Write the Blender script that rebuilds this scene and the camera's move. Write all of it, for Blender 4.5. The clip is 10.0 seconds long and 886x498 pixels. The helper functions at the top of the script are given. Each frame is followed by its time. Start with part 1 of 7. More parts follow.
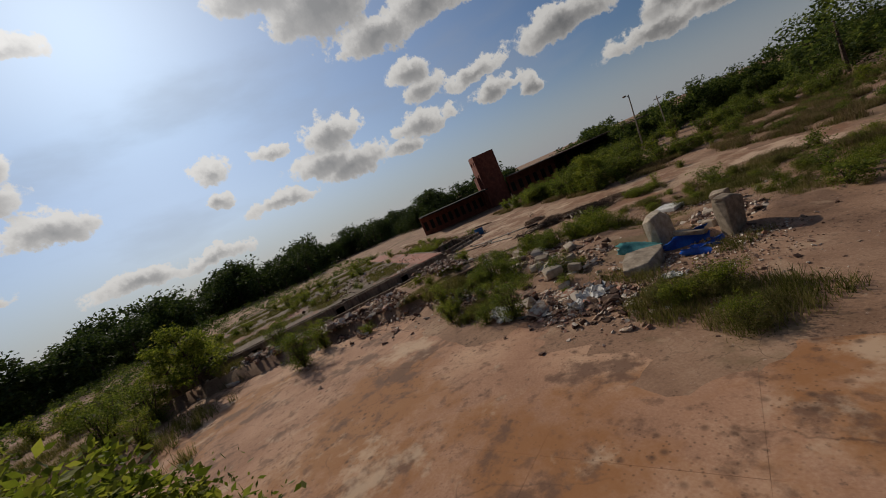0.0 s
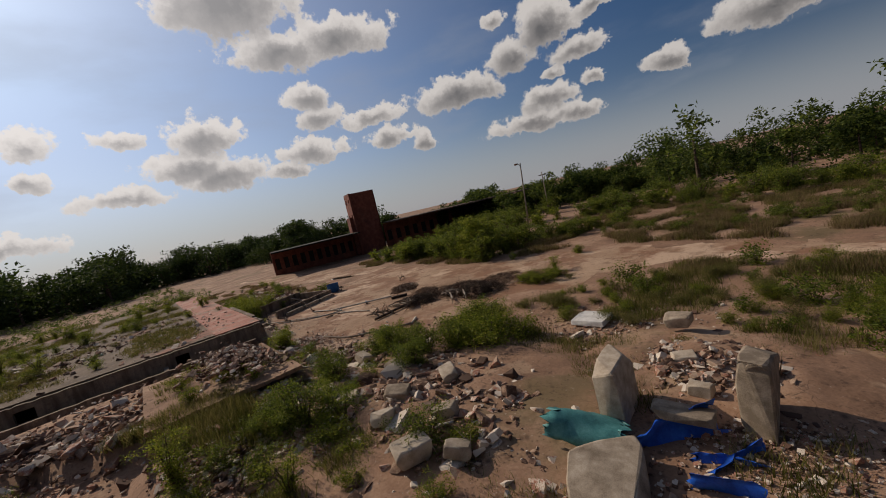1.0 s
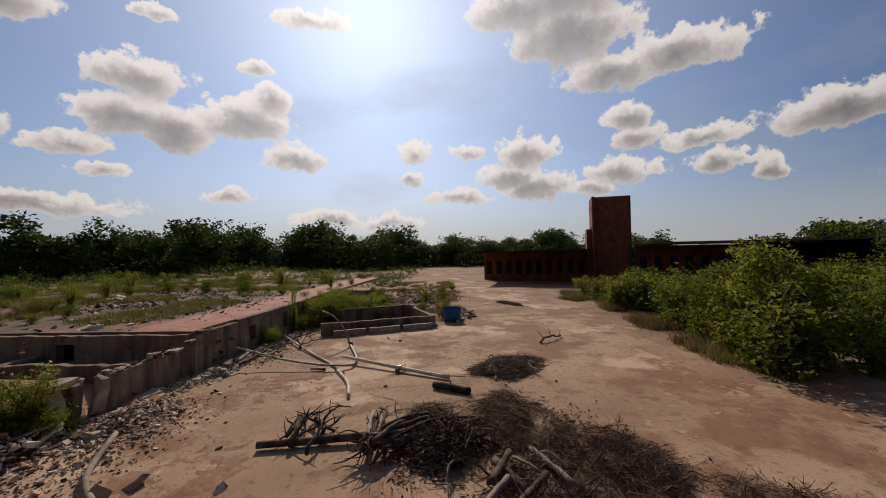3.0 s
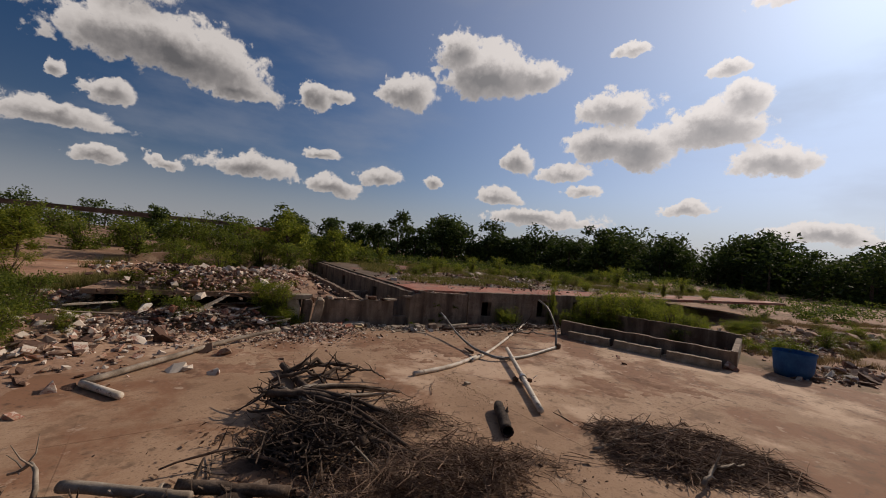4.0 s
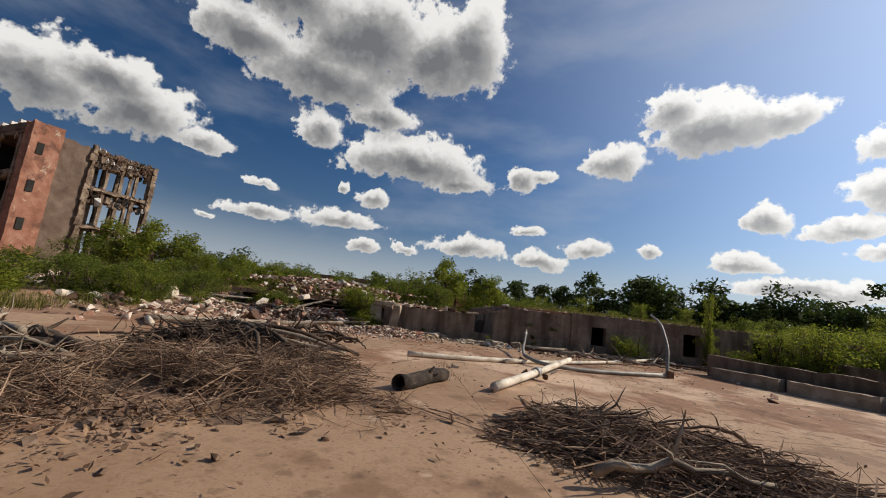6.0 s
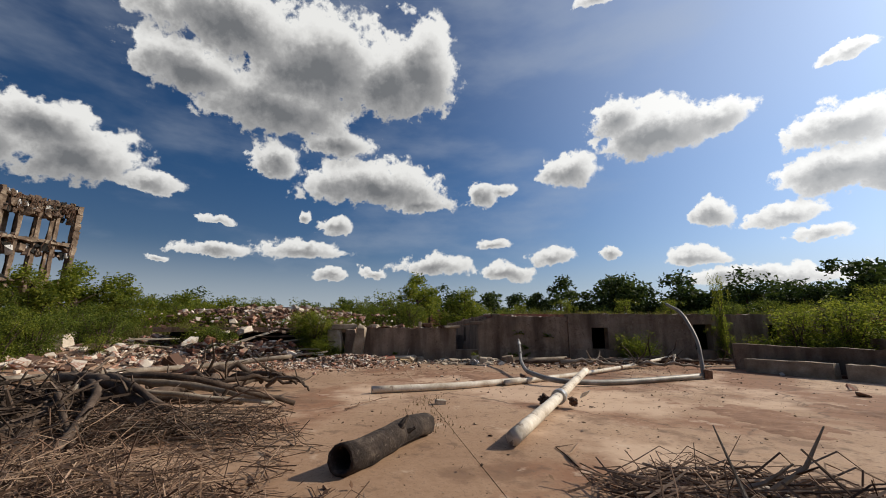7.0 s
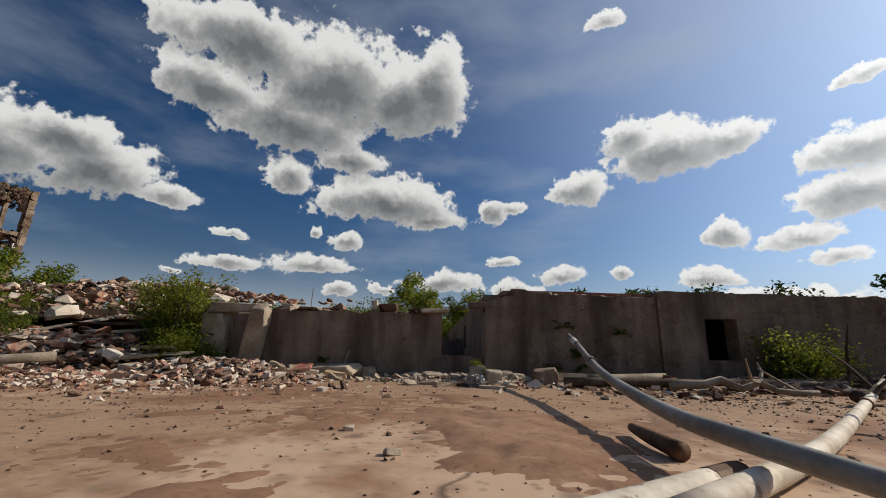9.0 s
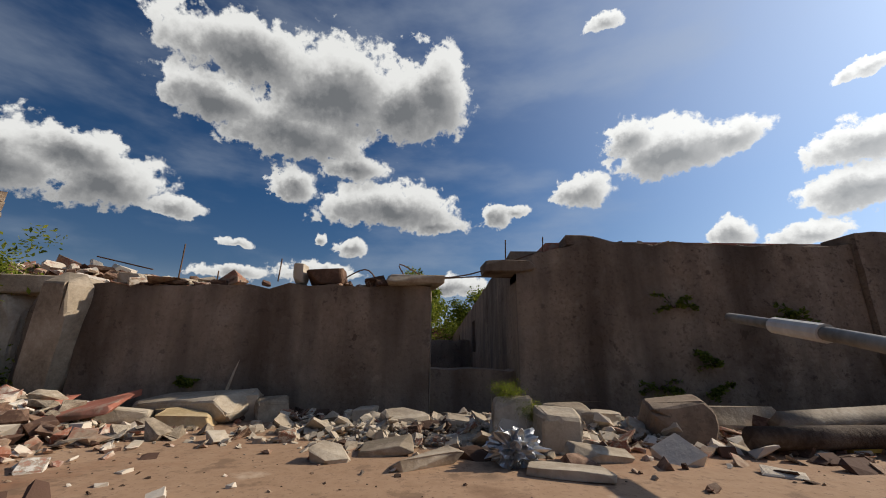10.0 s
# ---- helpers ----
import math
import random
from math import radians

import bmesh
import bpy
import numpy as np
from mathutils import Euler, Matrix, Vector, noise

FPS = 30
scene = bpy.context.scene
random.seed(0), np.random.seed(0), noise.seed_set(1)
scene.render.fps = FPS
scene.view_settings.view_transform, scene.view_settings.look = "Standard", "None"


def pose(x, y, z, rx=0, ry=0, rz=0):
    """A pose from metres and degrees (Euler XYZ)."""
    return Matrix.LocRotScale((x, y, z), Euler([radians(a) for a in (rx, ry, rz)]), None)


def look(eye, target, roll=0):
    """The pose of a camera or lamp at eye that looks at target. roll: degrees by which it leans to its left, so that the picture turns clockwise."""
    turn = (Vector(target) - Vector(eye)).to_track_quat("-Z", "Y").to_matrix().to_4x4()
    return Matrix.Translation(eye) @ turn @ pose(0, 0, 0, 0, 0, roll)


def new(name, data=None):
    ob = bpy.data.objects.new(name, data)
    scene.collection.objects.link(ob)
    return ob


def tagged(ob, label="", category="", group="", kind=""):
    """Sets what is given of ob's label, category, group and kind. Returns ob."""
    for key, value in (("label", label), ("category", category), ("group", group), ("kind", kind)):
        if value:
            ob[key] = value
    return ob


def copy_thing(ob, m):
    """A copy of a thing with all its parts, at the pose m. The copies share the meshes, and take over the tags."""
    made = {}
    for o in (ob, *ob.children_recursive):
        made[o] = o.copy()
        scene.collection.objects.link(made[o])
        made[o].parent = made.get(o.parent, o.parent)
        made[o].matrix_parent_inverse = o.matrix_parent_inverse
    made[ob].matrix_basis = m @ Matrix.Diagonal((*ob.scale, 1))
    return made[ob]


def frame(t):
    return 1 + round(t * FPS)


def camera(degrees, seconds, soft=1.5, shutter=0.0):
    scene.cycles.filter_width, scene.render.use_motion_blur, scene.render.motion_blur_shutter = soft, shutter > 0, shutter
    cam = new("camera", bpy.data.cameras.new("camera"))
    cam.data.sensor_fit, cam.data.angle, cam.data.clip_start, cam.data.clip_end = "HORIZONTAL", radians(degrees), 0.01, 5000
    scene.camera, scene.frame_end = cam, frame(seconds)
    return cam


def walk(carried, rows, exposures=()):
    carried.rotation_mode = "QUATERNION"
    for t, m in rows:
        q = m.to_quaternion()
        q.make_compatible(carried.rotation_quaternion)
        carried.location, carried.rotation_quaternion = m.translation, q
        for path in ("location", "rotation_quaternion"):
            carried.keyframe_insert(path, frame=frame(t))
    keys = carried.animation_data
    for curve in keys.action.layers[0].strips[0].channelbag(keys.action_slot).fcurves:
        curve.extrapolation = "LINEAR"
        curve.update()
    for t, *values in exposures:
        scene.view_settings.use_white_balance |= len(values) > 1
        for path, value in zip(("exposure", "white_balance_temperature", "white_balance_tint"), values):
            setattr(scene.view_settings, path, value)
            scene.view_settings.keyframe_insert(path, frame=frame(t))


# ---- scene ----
cam = camera(97.2, 10.0, soft=1.0, shutter=0.0)
PATH = [
    (0, (-47.210, 20.142, 8.251), (-45.324, 19.521, 8.017), -23.9),
    (0.5, (-40.817, 15.635, 8.540), (-39.060, 14.710, 8.305), -18.1),
    (1, (-35.434, 11.414, 8.211), (-33.857, 10.205, 7.982), -13.0),
    (1.5, (-30.432, 7.036, 7.729), (-28.877, 5.787, 7.580), -11.1),
    (2, (-25.955, 2.535, 7.194), (-24.358, 1.332, 7.134), -9.8),
    (2.5, (-21.786, -2.380, 6.161), (-19.942, -3.154, 6.192), -3.3),
    (2.7, (-19.891, -4.653, 5.806), (-17.948, -5.127, 5.841), -2.0),
    (3.8, (-9.721, -14.767, 4.273), (-8.424, -13.246, 4.314), 3.0),
    (4, (-7.942, -15.569, 4.084), (-7.003, -13.803, 4.109), 5.0),
    (4.5, (-4.682, -16.589, 3.267), (-4.538, -14.595, 3.247), 10.1),
    (5, (-2.607, -16.916, 2.507), (-2.766, -14.922, 2.540), 12.1),
    (5.2, (-2.004, -16.893, 2.365), (-2.183, -14.903, 2.455), 11.8),
    (6.5, (-1.215, -13.847, 1.172), (-1.190, -11.881, 1.543), 2.2),
    (7, (-1.293, -12.274, 1.284), (-1.220, -10.316, 1.686), 0.2),
    (7.5, (-1.154, -10.468, 1.199), (-1.066, -8.513, 1.609), -0.3),
    (8, (-0.795, -8.565, 1.084), (-0.734, -6.611, 1.506), 1.0),
    (8.5, (-0.453, -6.556, 0.868), (-0.414, -4.608, 1.320), 1.7),
    (9, (-0.259, -4.328, 0.636), (-0.235, -2.388, 1.121), 1.5),
    (9.5, (-0.184, -2.067, 0.599), (-0.156, -0.130, 1.096), 0.5),
    (10, (0.000, 0.000, 0.631), (-0.000, 1.934, 1.139), 0.4),
]
walk(cam, [(t, look(eye, target, roll)) for t, eye, target, roll in PATH],
     [(0.0, -0.65, 6600, 10), (1.0, -0.5, 6800, 14), (2.0, -0.3, 6850, 15), (2.5, -0.33, 6850, 16), (3.8, -0.45, 6850, 16), (4.5, -0.22, 6700, 13), (5.0, 0.08, 6600, 10), (6.5, 0.15, 6450, 9), (8.0, 0.05, 6400, 8), (9.0, -0.03, 6400, 8), (10.0, 0.12, 6400, 8)])

# ---------------------------------------------------------------- sky, sun
SUN_AZ, SUN_EL = radians(78), radians(33)

sun = new("sun", bpy.data.lights.new("sun", "SUN"))
sun.data.energy, sun.data.angle, sun.data.color = 4.2, radians(0.55), (1.0, 0.885, 0.725)
sun.matrix_world = look((0, 0, 60), (-math.sin(SUN_AZ) * math.cos(SUN_EL) * 60, -math.cos(SUN_AZ) * math.cos(SUN_EL) * 60, 60 - math.sin(SUN_EL) * 60))

# Clouds: azimuth (clockwise from +y), elevation, half width, half height, in degrees.
CLOUDS_SUNWARD = [
    (99.6, 31.8, 6.2, 3.0), (107.7, 32.4, 7.4, 3.0), (106.6, 28.3, 7.4, 4.2), (112.0, 22.7, 6.0, 2.6), (119.5, 23.4, 6.6, 2.3), (91.7, 14.5, 2.7, 1.1),
    (100.4, 14.0, 4.2, 2.2), (98.3, 10.9, 5.0, 1.9), (101.3, 9.3, 4.8, 2.1), (90.6, 8.1, 4.8, 1.1), (109.0, 8.6, 2.9, 1.0), (114.1, 17.2, 3.1, 1.9),
    (114.8, 14.5, 3.3, 1.6), (122.2, 13.5, 4.1, 1.1), (112.9, 10.4, 4.9, 1.5), (123.6, 10.6, 3.6, 1.4), (128.6, 9.1, 1.5, 1.6), (84.0, 14.6, 2.2, 1.6), (83.6, 11.0, 1.6, 1.1)]
CLOUDS_SOUTH = [
    (134.5, 13.9, 6.1, 2.1), (142.8, 16.7, 3.7, 2.4), (147.2, 18.8, 3.5, 2.7), (153.6, 19.2, 2.6, 0.9), (150.8, 15.1, 3.4, 1.3), (147.7, 13.5, 1.5, 0.8),
    (152.1, 11.3, 1.6, 0.9), (141.2, 21.3, 1.5, 1.0), (146.1, 10.3, 3.7, 1.5), (144.2, 7.9, 6.8, 1.3), (149.8, 7.2, 2.9, 1.2), (160.4, 10.1, 2.9, 1.2), (157.0, 22.7, 2.5, 1.0),
    (61.5, 17.2, 5.0, 2.5), (67.7, 13.3, 3.8, 1.9), (64.5, 20.0, 2.2, 1.7), (72.3, 5.2, 4.3, 1.4), (80.5, 4.5, 5.4, 1.1), (59.2, 8.1, 3.0, 0.9), (62.6, 23.7, 2.1, 1.0),
    (34.8, 8.8, 2.8, 1.2), (41.6, 5.9, 8.2, 1.2), (53.7, 15.4, 3.9, 3.0), (50.0, 20.5, 4.4, 2.2), (49.5, 16.0, 4.2, 2.4), (70.0, 30.0, 4.5, 1.2), (170.0, 12.0, 5.0, 2.0)]
CLOUDS_NORTH = [
    (-30.1, 36.7, 9.6, 3.5), (-33.9, 30.5, 5.6, 3.3), (-17.4, 34.5, 9.7, 5.7), (-5.9, 33.7, 7.5, 4.9), (-1.4, 35.3, 4.2, 5.6), (-23.2, 28.6, 10.0, 4.1),
    (-22.5, 21.8, 2.7, 2.4), (-14.2, 25.3, 4.5, 2.3), (-46.1, 20.0, 4.6, 2.6), (-43.1, 17.8, 5.7, 3.5), (-36.7, 16.7, 3.9, 1.3), (-51.5, 17.6, 6.0, 3.4), (-60.0, 15.5, 6.0, 3.0), (-8.1, 19.9, 10.2, 3.0),
    (-1.2, 18.1, 4.9, 1.8), (8.2, 19.1, 2.4, 1.6), (11.4, 19.7, 1.8, 1.0), (32.6, 24.7, 6.3, 3.1), (39.1, 24.7, 3.3, 1.9), (21.0, 21.4, 3.7, 2.3), (27.8, 27.4, 3.0, 2.4)]
CLOUDS_LOW = [
    (37.9, 13.9, 2.3, 1.5), (44.5, 12.4, 3.6, 1.3), (46.9, 9.9, 2.4, 0.9), (-28.9, 13.5, 2.0, 0.8), (-17.8, 15.4, 1.0, 0.8), (-13.3, 14.4, 2.1, 1.4),
    (-28.8, 9.5, 4.3, 1.1), (-18.0, 10.5, 5.5, 1.4), (-34.7, 8.1, 1.3, 0.5), (9.7, 12.1, 2.4, 0.7), (17.7, 10.1, 2.9, 1.3), (25.8, 10.1, 1.4, 0.9),
    (0.6, 9.0, 5.4, 1.4), (11.3, 7.8, 4.0, 1.2), (-14.1, 7.0, 2.7, 0.9), (-8.1, 7.7, 1.8, 0.7), (36.1, 8.4, 3.2, 1.1), (41.1, 6.3, 5.1, 0.6), (52.0, 27.1, 2.4, 0.7), (26.3, 41.5, 2.6, 1.0)]

world = bpy.data.worlds.new("world")
scene.world = world
world.use_nodes = True
wt = world.node_tree
wt.nodes.clear()


def wnode(kind, **sets):
    n = wt.nodes.new(kind)
    for key, value in sets.items():
        if key == "operation":
            n.operation = value
        elif key == "vector_type":
            n.vector_type = value
    return n


def wmath(op, a, b=None, c=None):
    n = wnode("ShaderNodeMath", operation=op)
    for i, v in enumerate((a, b, c)):
        if v is None:
            continue
        if isinstance(v, (int, float)):
            n.inputs[i].default_value = v
        else:
            wt.links.new(v, n.inputs[i])
    return n.outputs[0]


def wramp(value, stops):
    n = wt.nodes.new("ShaderNodeValToRGB")
    els = n.color_ramp.elements
    while len(els) < len(stops):
        els.new(0.5)
    for e, (p, c) in zip(els, stops):
        e.position, e.color = p, (*c, 1)
    wt.links.new(value, n.inputs[0])
    return n.outputs[0]


def build_sky():
    coord = wt.nodes.new("ShaderNodeTexCoord").outputs["Generated"]
    sky = wt.nodes.new("ShaderNodeTexSky")
    sky.sky_type, sky.sun_disc = "NISHITA", False
    sky.sun_elevation, sky.sun_rotation = SUN_EL, SUN_AZ
    sky.air_density, sky.dust_density, sky.ozone_density = 1.0, 0.4, 3.0
    # ragged edges: the direction is shaken by two scales of noise
    shaken = coord
    for scale, amount in ((8.0, 0.050), (24.0, 0.034), (70.0, 0.011)):
        nz = wt.nodes.new("ShaderNodeTexNoise")
        nz.inputs["Scale"].default_value, nz.inputs["Detail"].default_value, nz.inputs["Roughness"].default_value = scale, 5.0, 0.6
        wt.links.new(coord, nz.inputs["Vector"])
        off = wnode("ShaderNodeVectorMath", operation="SUBTRACT")
        wt.links.new(nz.outputs["Color"], off.inputs[0])
        off.inputs[1].default_value = (0.5, 0.5, 0.5)
        add = wnode("ShaderNodeVectorMath", operation="MULTIPLY_ADD")
        wt.links.new(off.outputs[0], add.inputs[0])
        add.inputs[1].default_value = (amount, amount, amount)
        wt.links.new(shaken, add.inputs[2])
        shaken = add.outputs[0]
    field = low = None
    where = shaken
    for count, (az, el, w, h) in enumerate(CLOUDS_SUNWARD + CLOUDS_SOUTH + CLOUDS_NORTH + CLOUDS_LOW):
        if count % 5 == 4:
            # keeps the node chain in order
            step = wnode("ShaderNodeVectorMath", operation="MULTIPLY_ADD")
            wt.links.new(wmath("ADD", field, low), step.inputs[0])
            step.inputs[1].default_value = (1e-9, 1e-9, 1e-9)
            wt.links.new(shaken, step.inputs[2])
            where = step.outputs[0]
        a, e = radians(az), radians(el)
        d = Vector((math.sin(a) * math.cos(e), math.cos(a) * math.cos(e), math.sin(e)))
        m = wt.nodes.new("ShaderNodeMapping")
        m.vector_type = "TEXTURE"
        m.inputs["Location"].default_value = d
        m.inputs["Rotation"].default_value = d.to_track_quat("Z", "Y").to_euler()
        m.inputs["Scale"].default_value = (radians(w) * 1.12, radians(h) * 1.38, 0.6)
        wt.links.new(where, m.inputs["Vector"])
        # flat base: the lower half is squeezed
        sep = wt.nodes.new("ShaderNodeSeparateXYZ")
        wt.links.new(m.outputs[0], sep.inputs[0])
        flat = wt.nodes.new("ShaderNodeCombineXYZ")
        wt.links.new(sep.outputs["X"], flat.inputs["X"])
        wt.links.new(wmath("MAXIMUM", sep.outputs["Y"], wmath("MULTIPLY", sep.outputs["Y"], -1.6)), flat.inputs["Y"])
        ln = wnode("ShaderNodeVectorMath", operation="LENGTH")
        wt.links.new(flat.outputs[0], ln.inputs[0])
        one = wmath("SUBTRACT", 1.0, ln.outputs["Value"])
        field = one if field is None else wmath("SMOOTH_MAX", field, one, 0.18)
        # the grey underside lies in the lower half of each cloud
        big = 0.42 + 0.58 * min(1.0, h / 3.2)
        under = wmath("MULTIPLY", wmath("SUBTRACT", one, wmath("MULTIPLY", sep.outputs["Y"], 0.62)), big)
        low = under if low is None else wmath("SMOOTH_MAX", low, under, 0.18)
    fine = wt.nodes.new("ShaderNodeTexNoise")
    fine.inputs["Scale"].default_value, fine.inputs["Detail"].default_value, fine.inputs["Roughness"].default_value = 16.0, 8.0, 0.62
    wt.links.new(coord, fine.inputs["Vector"])
    wisp = wt.nodes.new("ShaderNodeTexNoise")
    wisp.inputs["Scale"].default_value, wisp.inputs["Detail"].default_value, wisp.inputs["Roughness"].default_value = 48.0, 7.0, 0.6
    wt.links.new(coord, wisp.inputs["Vector"])
    body = wmath("MULTIPLY_ADD", wmath("SUBTRACT", fine.outputs["Fac"], 0.5), 1.45, field)
    body = wmath("MULTIPLY_ADD", wmath("SUBTRACT", wisp.outputs["Fac"], 0.5), 0.8, body)
    alpha = wt.nodes.new("ShaderNodeMapRange")
    alpha.interpolation_type = "SMOOTHSTEP"
    alpha.inputs["From Min"].default_value, alpha.inputs["From Max"].default_value = -0.02, 0.20
    wt.links.new(body, alpha.inputs["Value"])
    shade = wmath("MULTIPLY_ADD", wmath("SUBTRACT", fine.outputs["Fac"], 0.5), 0.75, low)
    shade = wmath("MULTIPLY_ADD", wmath("SUBTRACT", wisp.outputs["Fac"], 0.5), 0.35, shade)
    tone = wramp(shade, [(0.0, (0.86, 0.845, 0.82)), (0.20, (0.73, 0.715, 0.695)), (0.50, (0.36, 0.355, 0.355)), (0.85, (0.17, 0.175, 0.185))])
    bright = wnode("ShaderNodeVectorMath", operation="SCALE")
    wt.links.new(tone, bright.inputs[0])
    bright.inputs["Scale"].default_value = 11.5
    tone = bright.outputs[0]
    # glare round the sun
    dot = wnode("ShaderNodeVectorMath", operation="DOT_PRODUCT")
    wt.links.new(coord, dot.inputs[0])
    dot.inputs[1].default_value = (math.sin(SUN_AZ) * math.cos(SUN_EL), math.cos(SUN_AZ) * math.cos(SUN_EL), math.sin(SUN_EL))
    near = wmath("MAXIMUM", dot.outputs["Value"], 0.0)
    glare = wmath("ADD", wmath("MULTIPLY", wmath("POWER", near, 30.0), 5.0), wmath("MULTIPLY", wmath("POWER", near, 3.4), 6.2))
    gcol = wnode("ShaderNodeVectorMath", operation="SCALE")
    gcol.inputs[0].default_value = (0.96, 0.975, 0.985)
    wt.links.new(glare, gcol.inputs["Scale"])
    lit = wnode("ShaderNodeVectorMath", operation="ADD")
    deep = wnode("ShaderNodeVectorMath", operation="MULTIPLY")
    wt.links.new(sky.outputs[0], deep.inputs[0])
    # deep blue overhead and away from the sun, milky towards the horizon
    up = wt.nodes.new("ShaderNodeSeparateXYZ")
    wt.links.new(coord, up.inputs[0])
    tint = wramp(up.outputs["Z"], [(0.0, (0.92, 0.93, 1.04)), (0.10, (0.84, 0.88, 0.98)), (0.35, (0.43, 0.72, 0.98)), (1.0, (0.33, 0.59, 0.88))])
    away = wnode("ShaderNodeVectorMath", operation="SCALE")
    wt.links.new(tint, away.inputs[0])
    wt.links.new(wmath("MULTIPLY_ADD", dot.outputs["Value"], 0.46, 0.68), away.inputs["Scale"])
    wt.links.new(away.outputs[0], deep.inputs[1])
    wt.links.new(deep.outputs[0], lit.inputs[0])
    wt.links.new(gcol.outputs[0], lit.inputs[1])
    # clouds before the sun shine through
    shine = wnode("ShaderNodeVectorMath", operation="MULTIPLY_ADD")
    wt.links.new(gcol.outputs[0], shine.inputs[0])
    shine.inputs[1].default_value = (0.75, 0.75, 0.76)
    wt.links.new(tone, shine.inputs[2])
    tone = shine.outputs[0]
    mix = wt.nodes.new("ShaderNodeMix")
    mix.data_type = "RGBA"
    wt.links.new(alpha.outputs[0], mix.inputs["Factor"])
    haze = wt.nodes.new("ShaderNodeMapRange")
    haze.interpolation_type = "SMOOTHSTEP"
    haze.inputs["From Min"].default_value, haze.inputs["From Max"].default_value, haze.inputs["To Min"].default_value, haze.inputs["To Max"].default_value = 0.0, 0.20, 0.72, 0.0
    wt.links.new(up.outputs["Z"], haze.inputs["Value"])
    milky = wt.nodes.new("ShaderNodeMix")
    milky.data_type = "RGBA"
    # thin high veils, drawn out sideways
    flatten = wnode("ShaderNodeVectorMath", operation="MULTIPLY")
    wt.links.new(coord, flatten.inputs[0])
    flatten.inputs[1].default_value = (2.2, 2.2, 6.5)
    thin = wt.nodes.new("ShaderNodeTexNoise")
    thin.inputs["Scale"].default_value, thin.inputs["Detail"].default_value, thin.inputs["Roughness"].default_value = 1.0, 6.0, 0.55
    wt.links.new(flatten.outputs[0], thin.inputs["Vector"])
    veil = wt.nodes.new("ShaderNodeMapRange")
    veil.interpolation_type = "SMOOTHSTEP"
    veil.inputs["From Min"].default_value, veil.inputs["From Max"].default_value, veil.inputs["To Min"].default_value, veil.inputs["To Max"].default_value = 0.45, 0.72, 0.0, 0.30
    wt.links.new(thin.outputs["Fac"], veil.inputs["Value"])
    wt.links.new(wmath("MAXIMUM", haze.outputs[0], veil.outputs[0]), milky.inputs["Factor"])
    wt.links.new(lit.outputs[0], milky.inputs["A"])
    milky.inputs["B"].default_value = (5.7, 6.2, 7.0, 1)
    wt.links.new(milky.outputs["Result"], mix.inputs["A"])
    wt.links.new(tone, mix.inputs["B"])
    bg = wt.nodes.new("ShaderNodeBackground")
    bg.inputs["Strength"].default_value = 0.075
    wt.links.new(mix.outputs["Result"], bg.inputs["Color"])
    out = wt.nodes.new("ShaderNodeOutputWorld")
    wt.links.new(bg.outputs[0], out.inputs["Surface"])


build_sky()


